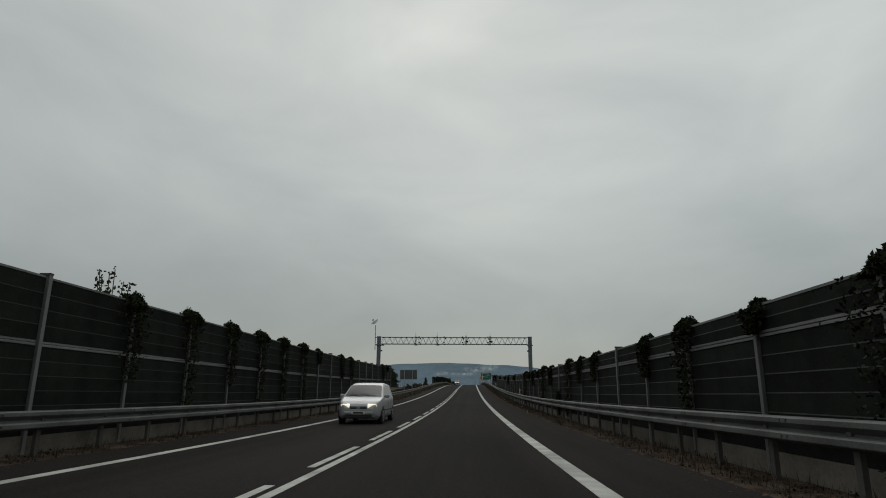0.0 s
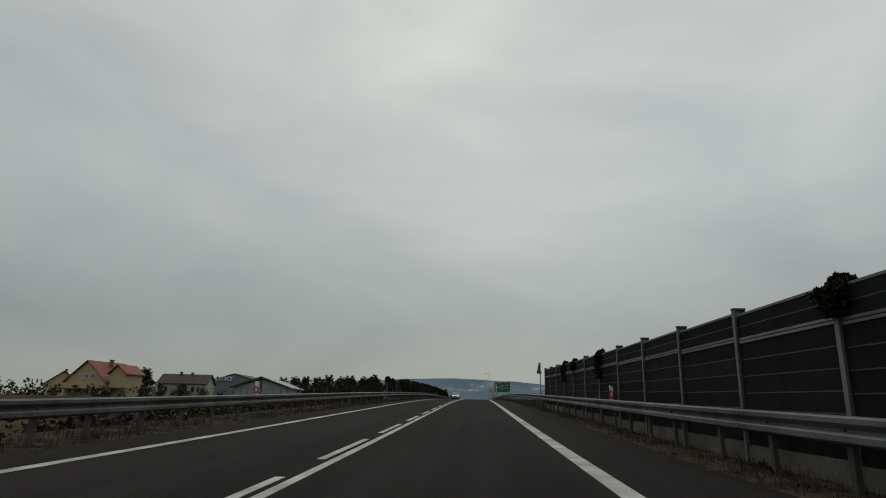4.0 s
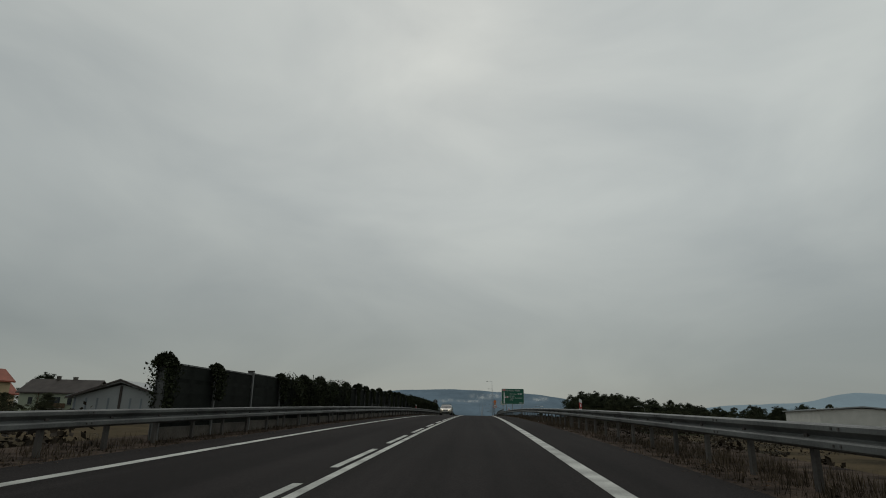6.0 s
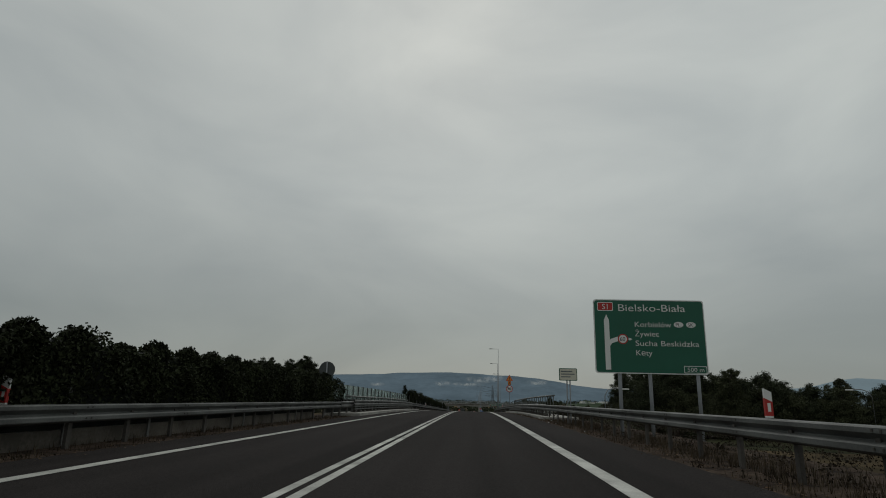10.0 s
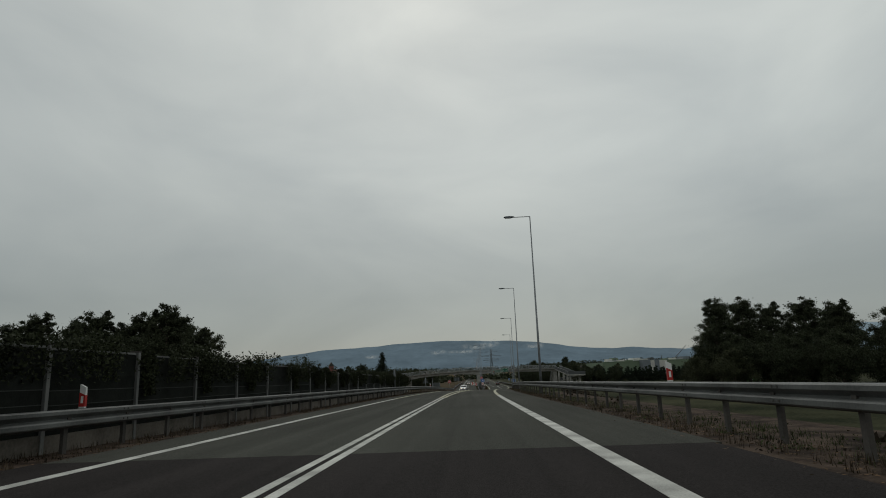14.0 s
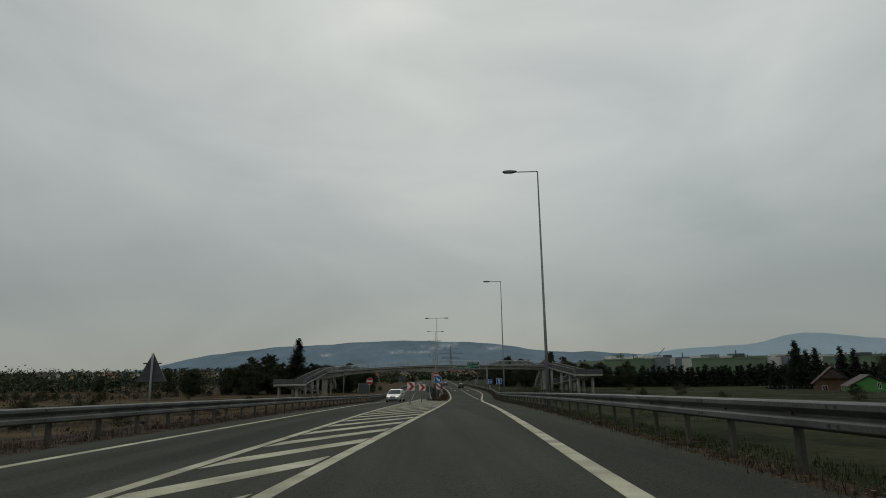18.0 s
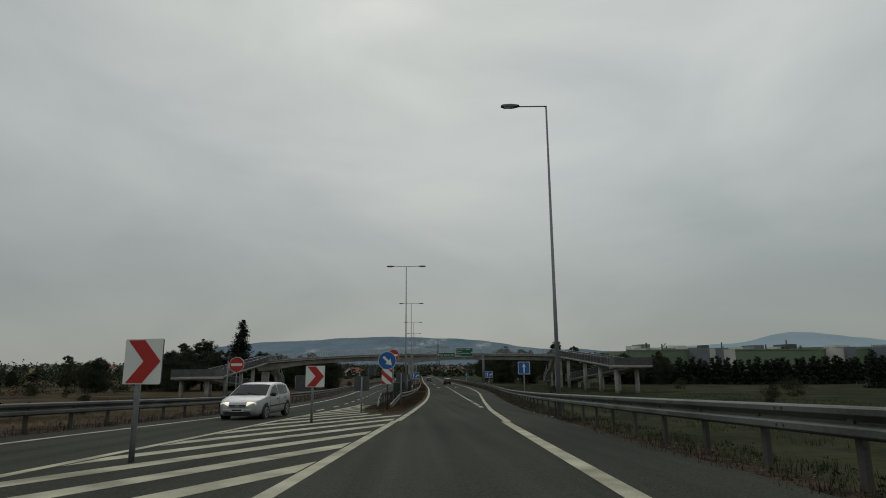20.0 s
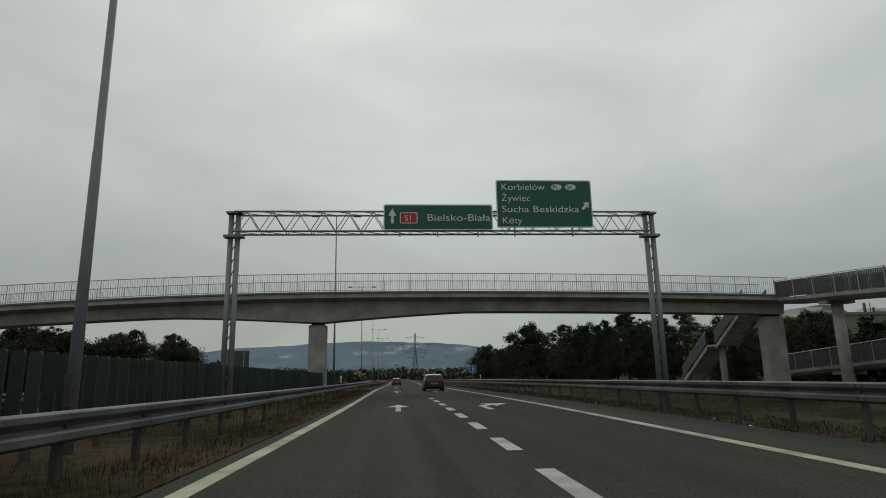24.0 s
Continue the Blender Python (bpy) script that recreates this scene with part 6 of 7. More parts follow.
woods("far_woods", ((-900, 1100, 700, 1250, 11, 60, 700), (-1300, 1500, 1200, 1750, 13, 120, 900), (-700, 700, -160, 760, 8, 25, 350), (-1200, 500, -500, 800, 9, 60, 400), (150, 900, 900, 1000, 10, 50, 500), (-420, 900, 20, 960, 7, 30, 300),
                    (-150, 1000, 160, 1040, 6, 20, 160)), "belt of dark far woods on the plain", 5, 1.5)
woods("hill_woods", ((-1700, 2300, 1600, 2600, 16, 160, 900), (-900, 2900, 1500, 3200, 18, 160, 700)), "dark woods on the rising ground below the hills", 8, 2.6)
woods("meadow_belt", ((-460, 705, -95, 745, 12, 9, 1000), (-520, 640, -330, 700, 9, 9, 360)), "dark belt of bushes and trees behind the dry meadow", 11, 0.5)
woods("meadow_scrub", ((-190, 505, -75, 520, 2.0, 7, 260), (-210, 560, -85, 580, 3.2, 9, 300), (-170, 615, -70, 640, 3.0, 9, 320), (-60, 480, -42, 560, 1.3, 4, 260), (-120, 470, -60, 480, 1.6, 5, 220)), "brown and dark scrub growing in the dry meadow", 12, 0.2, SCRUB)
woods("creeper_thicket", ((bend(433.4) - 10.9, 433.4, bend(440) - 12.4, 440, 1.7, 0.3, 110),), "brown creeper thicket beyond the barrier end", 13, 0.06, SCRUB)
woods("garden_trees", ((-190, 255, -60, 262, 5, 6, 120), (-230, 300, -120, 330, 7, 12, 120), (-160, 360, -90, 380, 6, 10, 90)), "garden trees round the houses", 9, 0.5, LEAF_MID)


for k, (s0, s1, o0, o1, hh, n) in enumerate(((116, 152, -11.2, -11.2, 1.0, 420), (152, 190, -11.2, -11.0, 1.1, 420), (428, 470, -13.2, -15.0, 0.9, 260), (470, 540, -16.0, -19.0, 0.9, 300), (190, 250, 8.2, 8.4, 0.55, 420), (250, 300, 8.4, 8.6, 0.6, 360), (352, 420, 8.1, 7.9, 0.42, 420), (340, 400, 15.0, 14.0, 1.3, 520), (400, 446, 14.0, 13.0, 1.0, 380))):
    woods("roadside_scrub", ((bend(s0) + o0, s0, bend(s1) + o1, s1, hh, 0.9, n),), "low dark scrub and weeds beyond the guardrail", 30 + k, 0.09, SCRUB)


# ---------------------------------------------------------------- grass on the verges
def tufts(name, s0, s1, lo, hi, per, h, material, label, seed, keep=0.0):
    g = np.random.default_rng(seed)
    n = int((s1 - s0) * per)
    vs = np.zeros((n * 5, 3, 3))
    k = 0
    for i in range(n):
        s = g.uniform(s0, s1)
        if noise.noise(Vector((s * 0.3, lo(s), seed))) < keep - 0.35:
            continue
        o = g.uniform(lo(s), hi(s))
        p = rd(s, o)
        z = max(lie(s, o), p.z - 0.05) if abs(o) < abs(rail_l(s)) + 1 and o > rail_l(s) - 1.2 and o < rail_r(s) + 1.2 else lie(s, o)
        for b in range(5):
            a, hh, w = g.uniform(0, 6.283), h * g.uniform(0.2, 0.9), g.uniform(0.004, 0.012)
            dx, dy = math.cos(a), math.sin(a)
            l = hh * g.uniform(0.1, 0.6)
            q = np.array((p.x, p.y, z)) + np.append(g.normal(0, 0.07, 2), 0)
            vs[k] = (q + (-dy * w, dx * w, 0), q + (dy * w, -dx * w, 0), q + (dx * l, dy * l, hh))
            k += 1
    vs = vs[:k].reshape(-1, 3)
    me = bpy.data.meshes.new(name)
    me.vertices.add(3 * k)
    me.vertices.foreach_set("co", vs.ravel())
    me.loops.add(3 * k)
    me.loops.foreach_set("vertex_index", np.arange(3 * k))
    me.polygons.add(k)
    me.polygons.foreach_set("loop_start", np.arange(k) * 3)
    me.materials.append(material)
    me.update(calc_edges=True)
    tagged(new(name, me), label, "grass", kind="stuff")


def weeds(name, s0, s1, lo, hi, per, h, size, material, label, seed):
    """Low leafy weeds in loose clumps."""
    g = np.random.default_rng(seed)
    pts = []
    for i in range(int((s1 - s0) * per)):
        s = g.uniform(s0, s1)
        o = g.uniform(lo(s), hi(s))
        p = rd(s, o)
        hh = h * g.uniform(0.25, 1.2) * (0.6 + 0.6 * noise.noise(Vector((s * 0.35, o, seed))))
        if hh <= 0.03:
            continue
        n = int(14 + 50 * hh)
        q = g.normal(0, 1, (n, 3)) * (0.5 * hh + 0.05, 0.5 * hh + 0.05, 0)
        q[:, 2] = hh * g.uniform(0, 1, n) ** 1.4
        pts.append(q + (p.x, p.y, max(lie(s, o), p.z - 0.06) if abs(o) < 11 else lie(s, o)))
    tagged(new(name, leaf_mesh(name, np.concatenate(pts), size, material, seed)), label, "weeds", kind="stuff")


def fallen(s0, s1, lo, hi, per, seed):
    """Fallen leaves and crumbs of dirt lying on the verge."""
    g = np.random.default_rng(seed)
    n = int((s1 - s0) * per)
    ss = g.uniform(s0, s1, n)
    pts = [rd(a, lo(a) + (hi(a) - lo(a)) * g.beta(2, 1.3), g.uniform(-0.02, 0.012)) for a in ss]
    tagged(new("fallen_leaves", leaf_mesh("fallen_leaves", pts, 0.035, LITTERLEAF, seed, 0.85)), "scattered brown fallen leaves and crumbs along the verge", "leaves", kind="stuff")


fallen(50, 330, lambda s: edge_r(s) + 1.45, rail_r, 60, 61)
fallen(330, 660, lambda s: edge_r(s) + 1.5, lambda s: rail_r(s) + 0.5, 80, 62)
fallen(50, 430, rail_l, lambda s: edge_l(s) - 0.95, 30, 63)
fallen(513, 640, lambda s: -3.3, lambda s: isle_r(s) + 0.12, 60, 64)
weeds("verge_weeds", 50, 325, lambda s: rail_r(s) - 0.75, lambda s: rail_r(s) + 0.5, 5, 0.17, 0.025, SCRUB, "low brown weeds along the guardrail", 65)
weeds("verge_weeds", 345, 660, lambda s: rail_r(s) - 0.55, lambda s: rail_r(s) + 1.6, 4, 0.2, 0.025, GREENGRASS, "low green and brown weeds under the guardrail", 66)
weeds("verge_weeds", 345, 660, lambda s: rail_r(s) - 0.7, lambda s: rail_r(s) + 1.0, 3, 0.15, 0.025, SCRUB, "low brown weeds under the guardrail", 67)
weeds("verge_weeds", 50, 440, lambda s: rail_l(s) - 0.3, lambda s: rail_l(s) + 0.7, 4, 0.14, 0.025, SCRUB, "low brown weeds along the guardrail", 68)
weeds("verge_weeds", 430, 600, lambda s: rail_l(s) - 5, lambda s: rail_l(s), 5, 0.3, 0.03, SCRUB, "brown weeds beyond the guardrail", 69)
weeds("embankment_weeds", 190, 320, lambda s: rail_r(s) + 0.3, lambda s: rail_r(s) + 6, 16, 0.42, 0.03, SCRUB, "dead brown weeds on the embankment", 70)
tufts("orange_grass", 513, 640, lambda s: max(-3.6, isle_l(s) + 0.2), lambda s: isle_r(s) - 0.05, 60, 0.27, ORANGEGRASS, "tall orange-brown dry grass on the traffic island", 71)
tufts("dry_grass", 50, 320, lambda s: rail_r(s) - 0.75, lambda s: rail_r(s) + 0.8, 25, 0.24, DRYGRASS, "dead brown grass tufts along the guardrail", 21)
tufts("dry_grass", 180, 305, lambda s: rail_r(s) - 0.1, lambda s: rail_r(s) + 1.9, 46, 0.34, DRYGRASS, "tall dead grass on the embankment edge", 22)
tufts("dry_grass", 350, 640, lambda s: rail_r(s) - 0.7, lambda s: rail_r(s) + 0.1, 16, 0.2, DRYGRASS, "dead brown grass tufts along the guardrail", 23)
tufts("green_grass", 350, 660, lambda s: rail_r(s) - 0.15, lambda s: rail_r(s) + 5, 110, 0.17, GREENGRASS, "rough green grass beside the road", 24)
tufts("dry_grass", 50, 520, lambda s: rail_l(s) - 1.0, lambda s: rail_l(s) + 0.7, 25, 0.22, DRYGRASS, "dead brown grass tufts along the guardrail", 25)
tufts("dry_grass", 117, 190, lambda s: rail_l(s) - 6, lambda s: rail_l(s), 54, 0.38, DRYGRASS, "tall dry grass beyond the guardrail", 26)
tufts("dry_grass", 425, 560, lambda s: rail_l(s) - 14, lambda s: rail_l(s), 61, 0.34, DRYGRASS, "tall dry grass beyond the guardrail", 27)
tufts("dry_grass", 514, 640, lambda s: isle_l(s) + 0.1, lambda s: -3.3, 60, 0.22, DRYGRASS, "dry brown grass on the traffic island", 28)
tufts("green_grass", 520, 640, lambda s: isle_l(s) + 0.1, lambda s: isle_r(s) - 0.1, 130, 0.17, GREENGRASS, "rough green grass on the traffic island", 29)
tufts("green_grass", 470, 650, lambda s: rail_r(s) + 5, lambda s: rail_r(s) + 34, 110, 0.34, GREENGRASS, "rough green tussocks over the field", 31, 0.3)
tufts("dry_grass", 430, 600, lambda s: rail_l(s) - 44, lambda s: rail_l(s) - 13, 90, 0.42, DRYGRASS, "brown tussocks over the dry meadow", 32, 0.3)
tufts("dry_grass", 200, 330, lambda s: rail_r(s) + 1.8, lambda s: rail_r(s) + 9, 60, 0.32, DRYGRASS, "dead weeds on the embankment slope", 33, 0.2)

# ---------------------------------------------------------------- houses, halls, works
ROOF_RED = mat("red_clay_tiles", (0.24, 0.068, 0.038), 0.75, 0, 0.25, 0.7, 9, 0.5, rand=0.2)
ROOF_DARK = mat("dark_roof_tiles", (0.055, 0.045, 0.04), 0.8, 0, 0.25, 0.7, 9, 0.5)
WALL_CREAM = mat("cream_render", (0.42, 0.33, 0.2), 0.9, 0, 0.12, 0.5, 10, 0.15)
WALL_GREEN = mat("pale_green_render", (0.33, 0.36, 0.27), 0.9, 0, 0.12, 0.5, 10, 0.15)
WALL_GREY = mat("grey_cladding", (0.16, 0.18, 0.2), 0.6, 0.1, 0.12, 0.4, 10, 0.1)
WALL_PALE = mat("pale_grey_cladding", (0.27, 0.285, 0.285), 0.6, 0.1, 0.1, 0.4, 10, 0.1)
WALL_WHITE = mat("white_render", (0.55, 0.54, 0.5), 0.9, 0, 0.1, 0.5, 10, 0.1)
WORKS_GREEN = mat("pale_green_cladding", (0.15, 0.2, 0.13), 0.7, 0, 0.12, 0.1, 6, 0.1)
PANE = mat("dark_window_pane", (0.02, 0.024, 0.028), 0.12, 0, 0.2, 1, 10, 0, spec=0.5)
WOOD = mat("brown_wood", (0.12, 0.07, 0.04), 0.8, 0, 0.3, 2, 14, 0.2)


def window(parent, x, z, w=1.1, h=1.3, y=0.0):
    f = part("window", boxes((x - w / 2 - 0.07, x + w / 2 + 0.07, y - 0.03, y + 0.05, z - 0.07, z), (x - w / 2 - 0.07, x + w / 2 + 0.07, y - 0.03, y + 0.05, z + h, z + h + 0.07), (x - w / 2 - 0.07, x - w / 2, y - 0.03, y + 0.05, z, z + h), (x + w / 2, x + w / 2 + 0.07, y - 0.03, y + 0.05, z, z + h),
                             (x - 0.03, x + 0.03, y - 0.03, y + 0.05, z, z + h)), SIGN_WHITE, parent)
    part("pane", boxes((x - w / 2, x + w / 2, y + 0.0, y + 0.03, z, z + h)), PANE, f)
    part("sill", boxes((x - w / 2 - 0.1, x + w / 2 + 0.1, y - 0.12, y + 0.02, z - 0.11, z - 0.07)), CONCRETE, f)


def gable_house(m, w, d, eave, ridge_h, wall, roof, label, name="house", over=0.5, windows=(), chimney=None, side_windows=()):
    """Gable to the front (-y), ridge running back."""
    g = thing(name, m, label, "house")
    part("wall", prism([(-w / 2, -2.5), (w / 2, -2.5), (w / 2, eave), (0, ridge_h - 0.2), (-w / 2, eave)], 0, d), wall, g)
    k = (ridge_h - eave) / (w / 2)
    for sg in (-1, 1):
        xe = sg * (w / 2 + over)
        ze = eave - k * over
        poly = [(0, ridge_h), (xe, ze), (xe, ze + 0.22), (0, ridge_h + 0.25)]
        part("roof", prism(poly, -over, d + over), roof, g)
    for x, z, *r in windows:
        window(g, x, z, *(r or ()))
    for y, z in side_windows:
        wn = part("side_window", boxes((w / 2 - 0.02, w / 2 + 0.03, y, y + 1.0, z, z + 1.2)), PANE, g)
        part("side_sill", boxes((w / 2, w / 2 + 0.12, y - 0.1, y + 1.1, z - 0.08, z)), CONCRETE, wn)
    if chimney:
        c = part("chimney", boxes((chimney[0] - 0.35, chimney[0] + 0.35, chimney[1], chimney[1] + 0.7, eave, ridge_h + 0.7)), PLINTH, g)
        part("chimney_cap", boxes((chimney[0] - 0.42, chimney[0] + 0.42, chimney[1] - 0.07, chimney[1] + 0.77, ridge_h + 0.7, ridge_h + 0.8)), CONCRETE, c)
    return g


def spot(s, off, turn=0, z=None):
    p = rd(s, off)
    return pose(p.x, p.y, lie(s, off) if z is None else grade(s) + z, 0, 0, turn)


h = gable_house(spot(270, -91.5, -6, -0.3) @ Matrix.Diagonal((0.98, 0.98, 0.98, 1)), 10.6, 13, 3.0, 7.6, WALL_CREAM, ROOF_RED, "cream rendered house with a steep red tiled roof", windows=((-2.6, 0.4), (1.6, 0.2, 1.6, 1.4), (-1.4, 3.5, 0.9, 1.1), (0.1, 3.5, 0.9, 1.1), (1.6, 3.5, 0.9, 1.1)), chimney=(1.3, 6), side_windows=((2, 0.6), (6, 0.6)))
dm = part("dormer", prism([(5.2, 1.5), (9.2, 1.5), (9.2, 5.0), (7.2, 6.6), (5.2, 5.0)], -4.2, 2.0), WALL_CREAM, h, "cream cross gable", m=Matrix.Translation((0.5, 5, 0)) @ Matrix.Rotation(radians(0), 4, "Z"))
part("dormer_roof", prism([(7.2, 6.7), (4.6, 4.55), (4.6, 4.8), (7.2, 6.95), (9.8, 4.8), (9.8, 4.55)], -4.8, 2.4), ROOF_RED, dm)
part("porch_roof", prism([(-5.5, 1.0), (3.5, 1.0), (3.5, 1.15), (-5.5, 1.15)], -2.6, 0), ROOF_RED, h)
h = gable_house(spot(272, -62.4, 100, -1.0) @ Matrix.Diagonal((0.8, 0.8, 0.8, 1)), 9.5, 13, 4.2, 6.7, WALL_GREEN, ROOF_DARK, "pale green house with a low dark roof and balcony", windows=((-2.4, 2.2), (2.0, 2.2)), chimney=(0.3, 5), side_windows=((2, 2.0), (9.5, 2.0)))
bal = part("balcony", boxes((-6.6, -4.78, 4.2, 8.4, 1.0, 1.18)), CONCRETE, h)
part("balcony_rail", boxes((-6.6, -6.52, 4.2, 8.4, 1.18, 2.1), (-6.5, -4.8, 4.2, 4.28, 1.18, 2.1), (-6.5, -4.8, 8.32, 8.4, 1.18, 2.1)), WOOD, bal)
part("balcony_door", boxes((-4.81, -4.76, 5.3, 7.5, 1.2, 3.3)), PANE, h)
for y in (1.6, 3.1, 10.4):
    wn = part("side_window", boxes((-4.8, -4.76, y, y + 0.8, 1.9, 3.2)), PANE, h)
    part("side_sill", boxes((-4.9, -4.77, y - 0.08, y + 0.88, 1.8, 1.88)), CONCRETE, wn)
part("downpipe", tubes(([(-4.85, 9.4, -1), (-4.85, 9.4, 4.0)], 0.07), seg=6), WOOD, h)
c = part("chimney", boxes((-0.7, 0.0, 8.0, 8.6, 6.2, 7.5)), PLINTH, h)
part("chimney_cap", boxes((-0.78, 0.08, 7.92, 8.68, 7.5, 7.6)), CONCRETE, c)
g = gable_house(spot(236, -37.2, 6, 0), 9.5, 12, 1.3, 2.8, WALL_PALE, WALL_PALE, "pale grey metal hall with a low pitched roof", "metal_hall")
for i in range(9):
    part("cladding_rib", boxes((-4.6 + i * 1.12, -4.44 + i * 1.12, -0.05, 0.02, -1, 1.2)), WALL_GREY, g)
part("corner_post", boxes((-0.12, 0.12, -0.08, 0.03, -1, 2.5)), ROOF_DARK, g)
for sg in (-1, 1):
    part("verge_trim", prism([(0, 2.95), (sg * 5.3, 1.05), (sg * 5.3, 1.25), (0, 3.15)], -0.62, -0.52), ROOF_DARK, g)
g = gable_house(spot(400, -110, 4, 0), 27, 26, 8.2, 12.2, WALL_GREY, ROOF_DARK, "dark grey hall with a shallow roof and rooftop units", "metal_hall")
for i in range(3):
    u = part("rooftop_unit", boxes((-8.0 + i * 2.6, -6.1 + i * 2.6, -0.9, 0.2, 9.2, 10.9), bevel=0.05), SIGN_WHITE, g)
    part("fan_grille", prism(disc_poly(0.6, 16, -7.05 + i * 2.6, 10.05), -0.95, -0.9), SIGN_BACK, u)
gable_house(spot(415, -96, 5, 0), 14, 18, 7.5, 10.5, WALL_GREY, WALL_GREY, "second grey hall with a single pitched roof", "metal_hall")
gable_house(spot(300, -118, 35, -0.6), 9, 10, 3, 6.6, WALL_CREAM, ROOF_RED, "small house with a red roof among garden trees", chimney=(0.4, 4), windows=((-2, 0.6), (2, 0.6)))
gable_house(spot(262, -130, 15, -0.6), 10, 10, 3, 6.4, WALL_WHITE, ROOF_RED, "white house with an orange-red roof behind bushes", chimney=(0.4, 4), windows=((-2, 0.6), (2, 0.6)))
# right: cream shed beyond the embankment, brown-roofed house, bright green shed
g = gable_house(spot(305, 79, -10, -1.5), 16, 22, 4.0, 4.6, WALL_WHITE, WALL_PALE, "long cream shed with a flat roof below the embankment", "shed")
ROOF_BROWN = mat("dull_brown_tiles", (0.052, 0.038, 0.033), 0.8, 0, 0.25, 0.7, 9, 0.5)
h = gable_house(spot(584, 91, -30, -1.6), 8, 7, 2.6, 6.2, WOOD, ROOF_BROWN, "house with a steep brown roof beside spruces", chimney=(0.4, 3), windows=((-2, 0.5), (2, 0.5)))
part("roof_hood", prism([(-2.6, 3.6), (2.6, 3.6), (0, 5.6)], -1.2, 0.2), ROOF_BROWN, h)
h = gable_house(spot(566, 86.5, -28, -2.6), 7.6, 10, 3.0, 5.2, mat("bright_green_cladding", (0.075, 0.24, 0.055), 0.6, 0, 0.12, 0.4, 8, 0.05), ROOF_BROWN, "bright green shed with a brown roof beside the spruces", "shed", 0.35, windows=((1.5, 2.6, 0.5, 1.1),))


def works():
    """The long low factory beyond the conifer hedge."""
    L, z, top = 178.0, -4.9, 8.7
    g = thing("factory", pose(70, 657.3, z, 0, 0, 3), "long pale green factory with white bays and rooftop plant", "factory")
    part("wall", boxes((0, L, 0, 34, -3, top)), WORKS_GREEN, g)
    part("parapet", boxes((-0.2, L + 0.2, -0.2, 0.5, top, top + 0.35)), WORKS_GREEN, g)
    rr = random.Random(3)
    for x, w, d, h, m in ((18.6, 3.9, 5.0, 0.7, WALL_GREY), (22.5, 2.3, 4.2, 0.3, WALL_WHITE), (24.8, 2.2, 4.6, 0.6, WALL_GREY), (27.0, 4.5, 3.0, 0.2, WALL_WHITE), (62.5, 3.5, 3.0, 0.3, WALL_WHITE), (66.0, 3.0, 4.2, 0.8, WALL_GREY), (77.0, 2.4, 4.2, 0.8, WALL_GREY),
                          (79.4, 3.0, 3.0, 0.1, WALL_WHITE), (112, 4, 3.5, 0.4, WALL_WHITE), (120, 3, 4, 1.4, WALL_GREY), (150, 5, 3.5, 0.4, WALL_WHITE)):
        part("bay", boxes((x, x + w, -d, 0, -3, top + h)), m, g)
    for i in range(95):
        x, w, hh = rr.uniform(2, L - 10), rr.uniform(0.6, 5.0), rr.choice((0.2, 0.4, 0.6, 0.9, 1.5)) * rr.uniform(0.7, 1.2)
        y = 1 + rr.uniform(0, 10)
        part("rooftop_unit", boxes((x, x + w, y, y + rr.uniform(2, 8), top, top + 0.35 + hh)), rr.choice((WALL_GREY, WALL_WHITE, WALL_WHITE, SIGN_BACK, WALL_PALE, SIGN_WHITE, WORKS_GREEN)), g)
    for i in range(16):
        x = rr.uniform(4, L - 6)
        part("chimney", tubes(([(x, 4, top), (x, 4, top + rr.uniform(1.4, 3.2))], rr.choice((0.06, 0.2, 0.3))), seg=8), SIGN_BACK, g)
    for i in range(12):
        x = 39 + 2.4 * i
        part("window_band", boxes((x, x + 1.9, -0.06, 0.02, top - 5.4, top - 4.4)), PANE, g)


works()
g = thing("mobile_crane", pose(247, 1102, -3.5, 0, 0, 0), "slim crane boom raised above the factory roof", "crane")
part("boom", tubes(([(0, 0, 2), (25, 0, 26)], [0.7, 0.35]), seg=6), STEEL_DARK, g)
part("cab", boxes((-2.5, 1.5, -1.2, 1.2, 0, 3.2), bevel=0.1), SIGN_YELLOW, g)

# village: small houses on the rising plain, each one a thing
VILLAGE_ROOFS = (ROOF_RED, ROOF_DARK, ROOF_DARK, mat("brown_roof_tiles", (0.14, 0.06, 0.04), 0.8, 0, 0.2, 0.7, 9, 0.3))
VILLAGE_WALLS = (WALL_WHITE, WALL_CREAM, WALL_WHITE, WALL_GREEN)
protos = []
for i in range(4):
    g = thing("village_house", pose(0, -3000, -400), "small village house with a pitched roof on the plain", "house", "village houses")
    w, d = 9 + i, 10 + i
    part("wall", prism([(-w / 2, -3), (w / 2, -3), (w / 2, 4.2), (0, 8), (-w / 2, 4.2)], 0, d), VILLAGE_WALLS[i], g)
    for sg in (-1, 1):
        part("roof", prism([(0, 8.2), (sg * (w / 2 + 0.6), 3.8), (sg * (w / 2 + 0.6), 4.1), (0, 8.5)], -0.6, d + 0.6), VILLAGE_ROOFS[i], g)
    for x in (-2.2, 1.2):
        part("window", boxes((x, x + 1.1, -0.05, 0.02, 1.2, 2.5)), PANE, g)
    protos.append(g)
vr = random.Random(12)
placed = 0
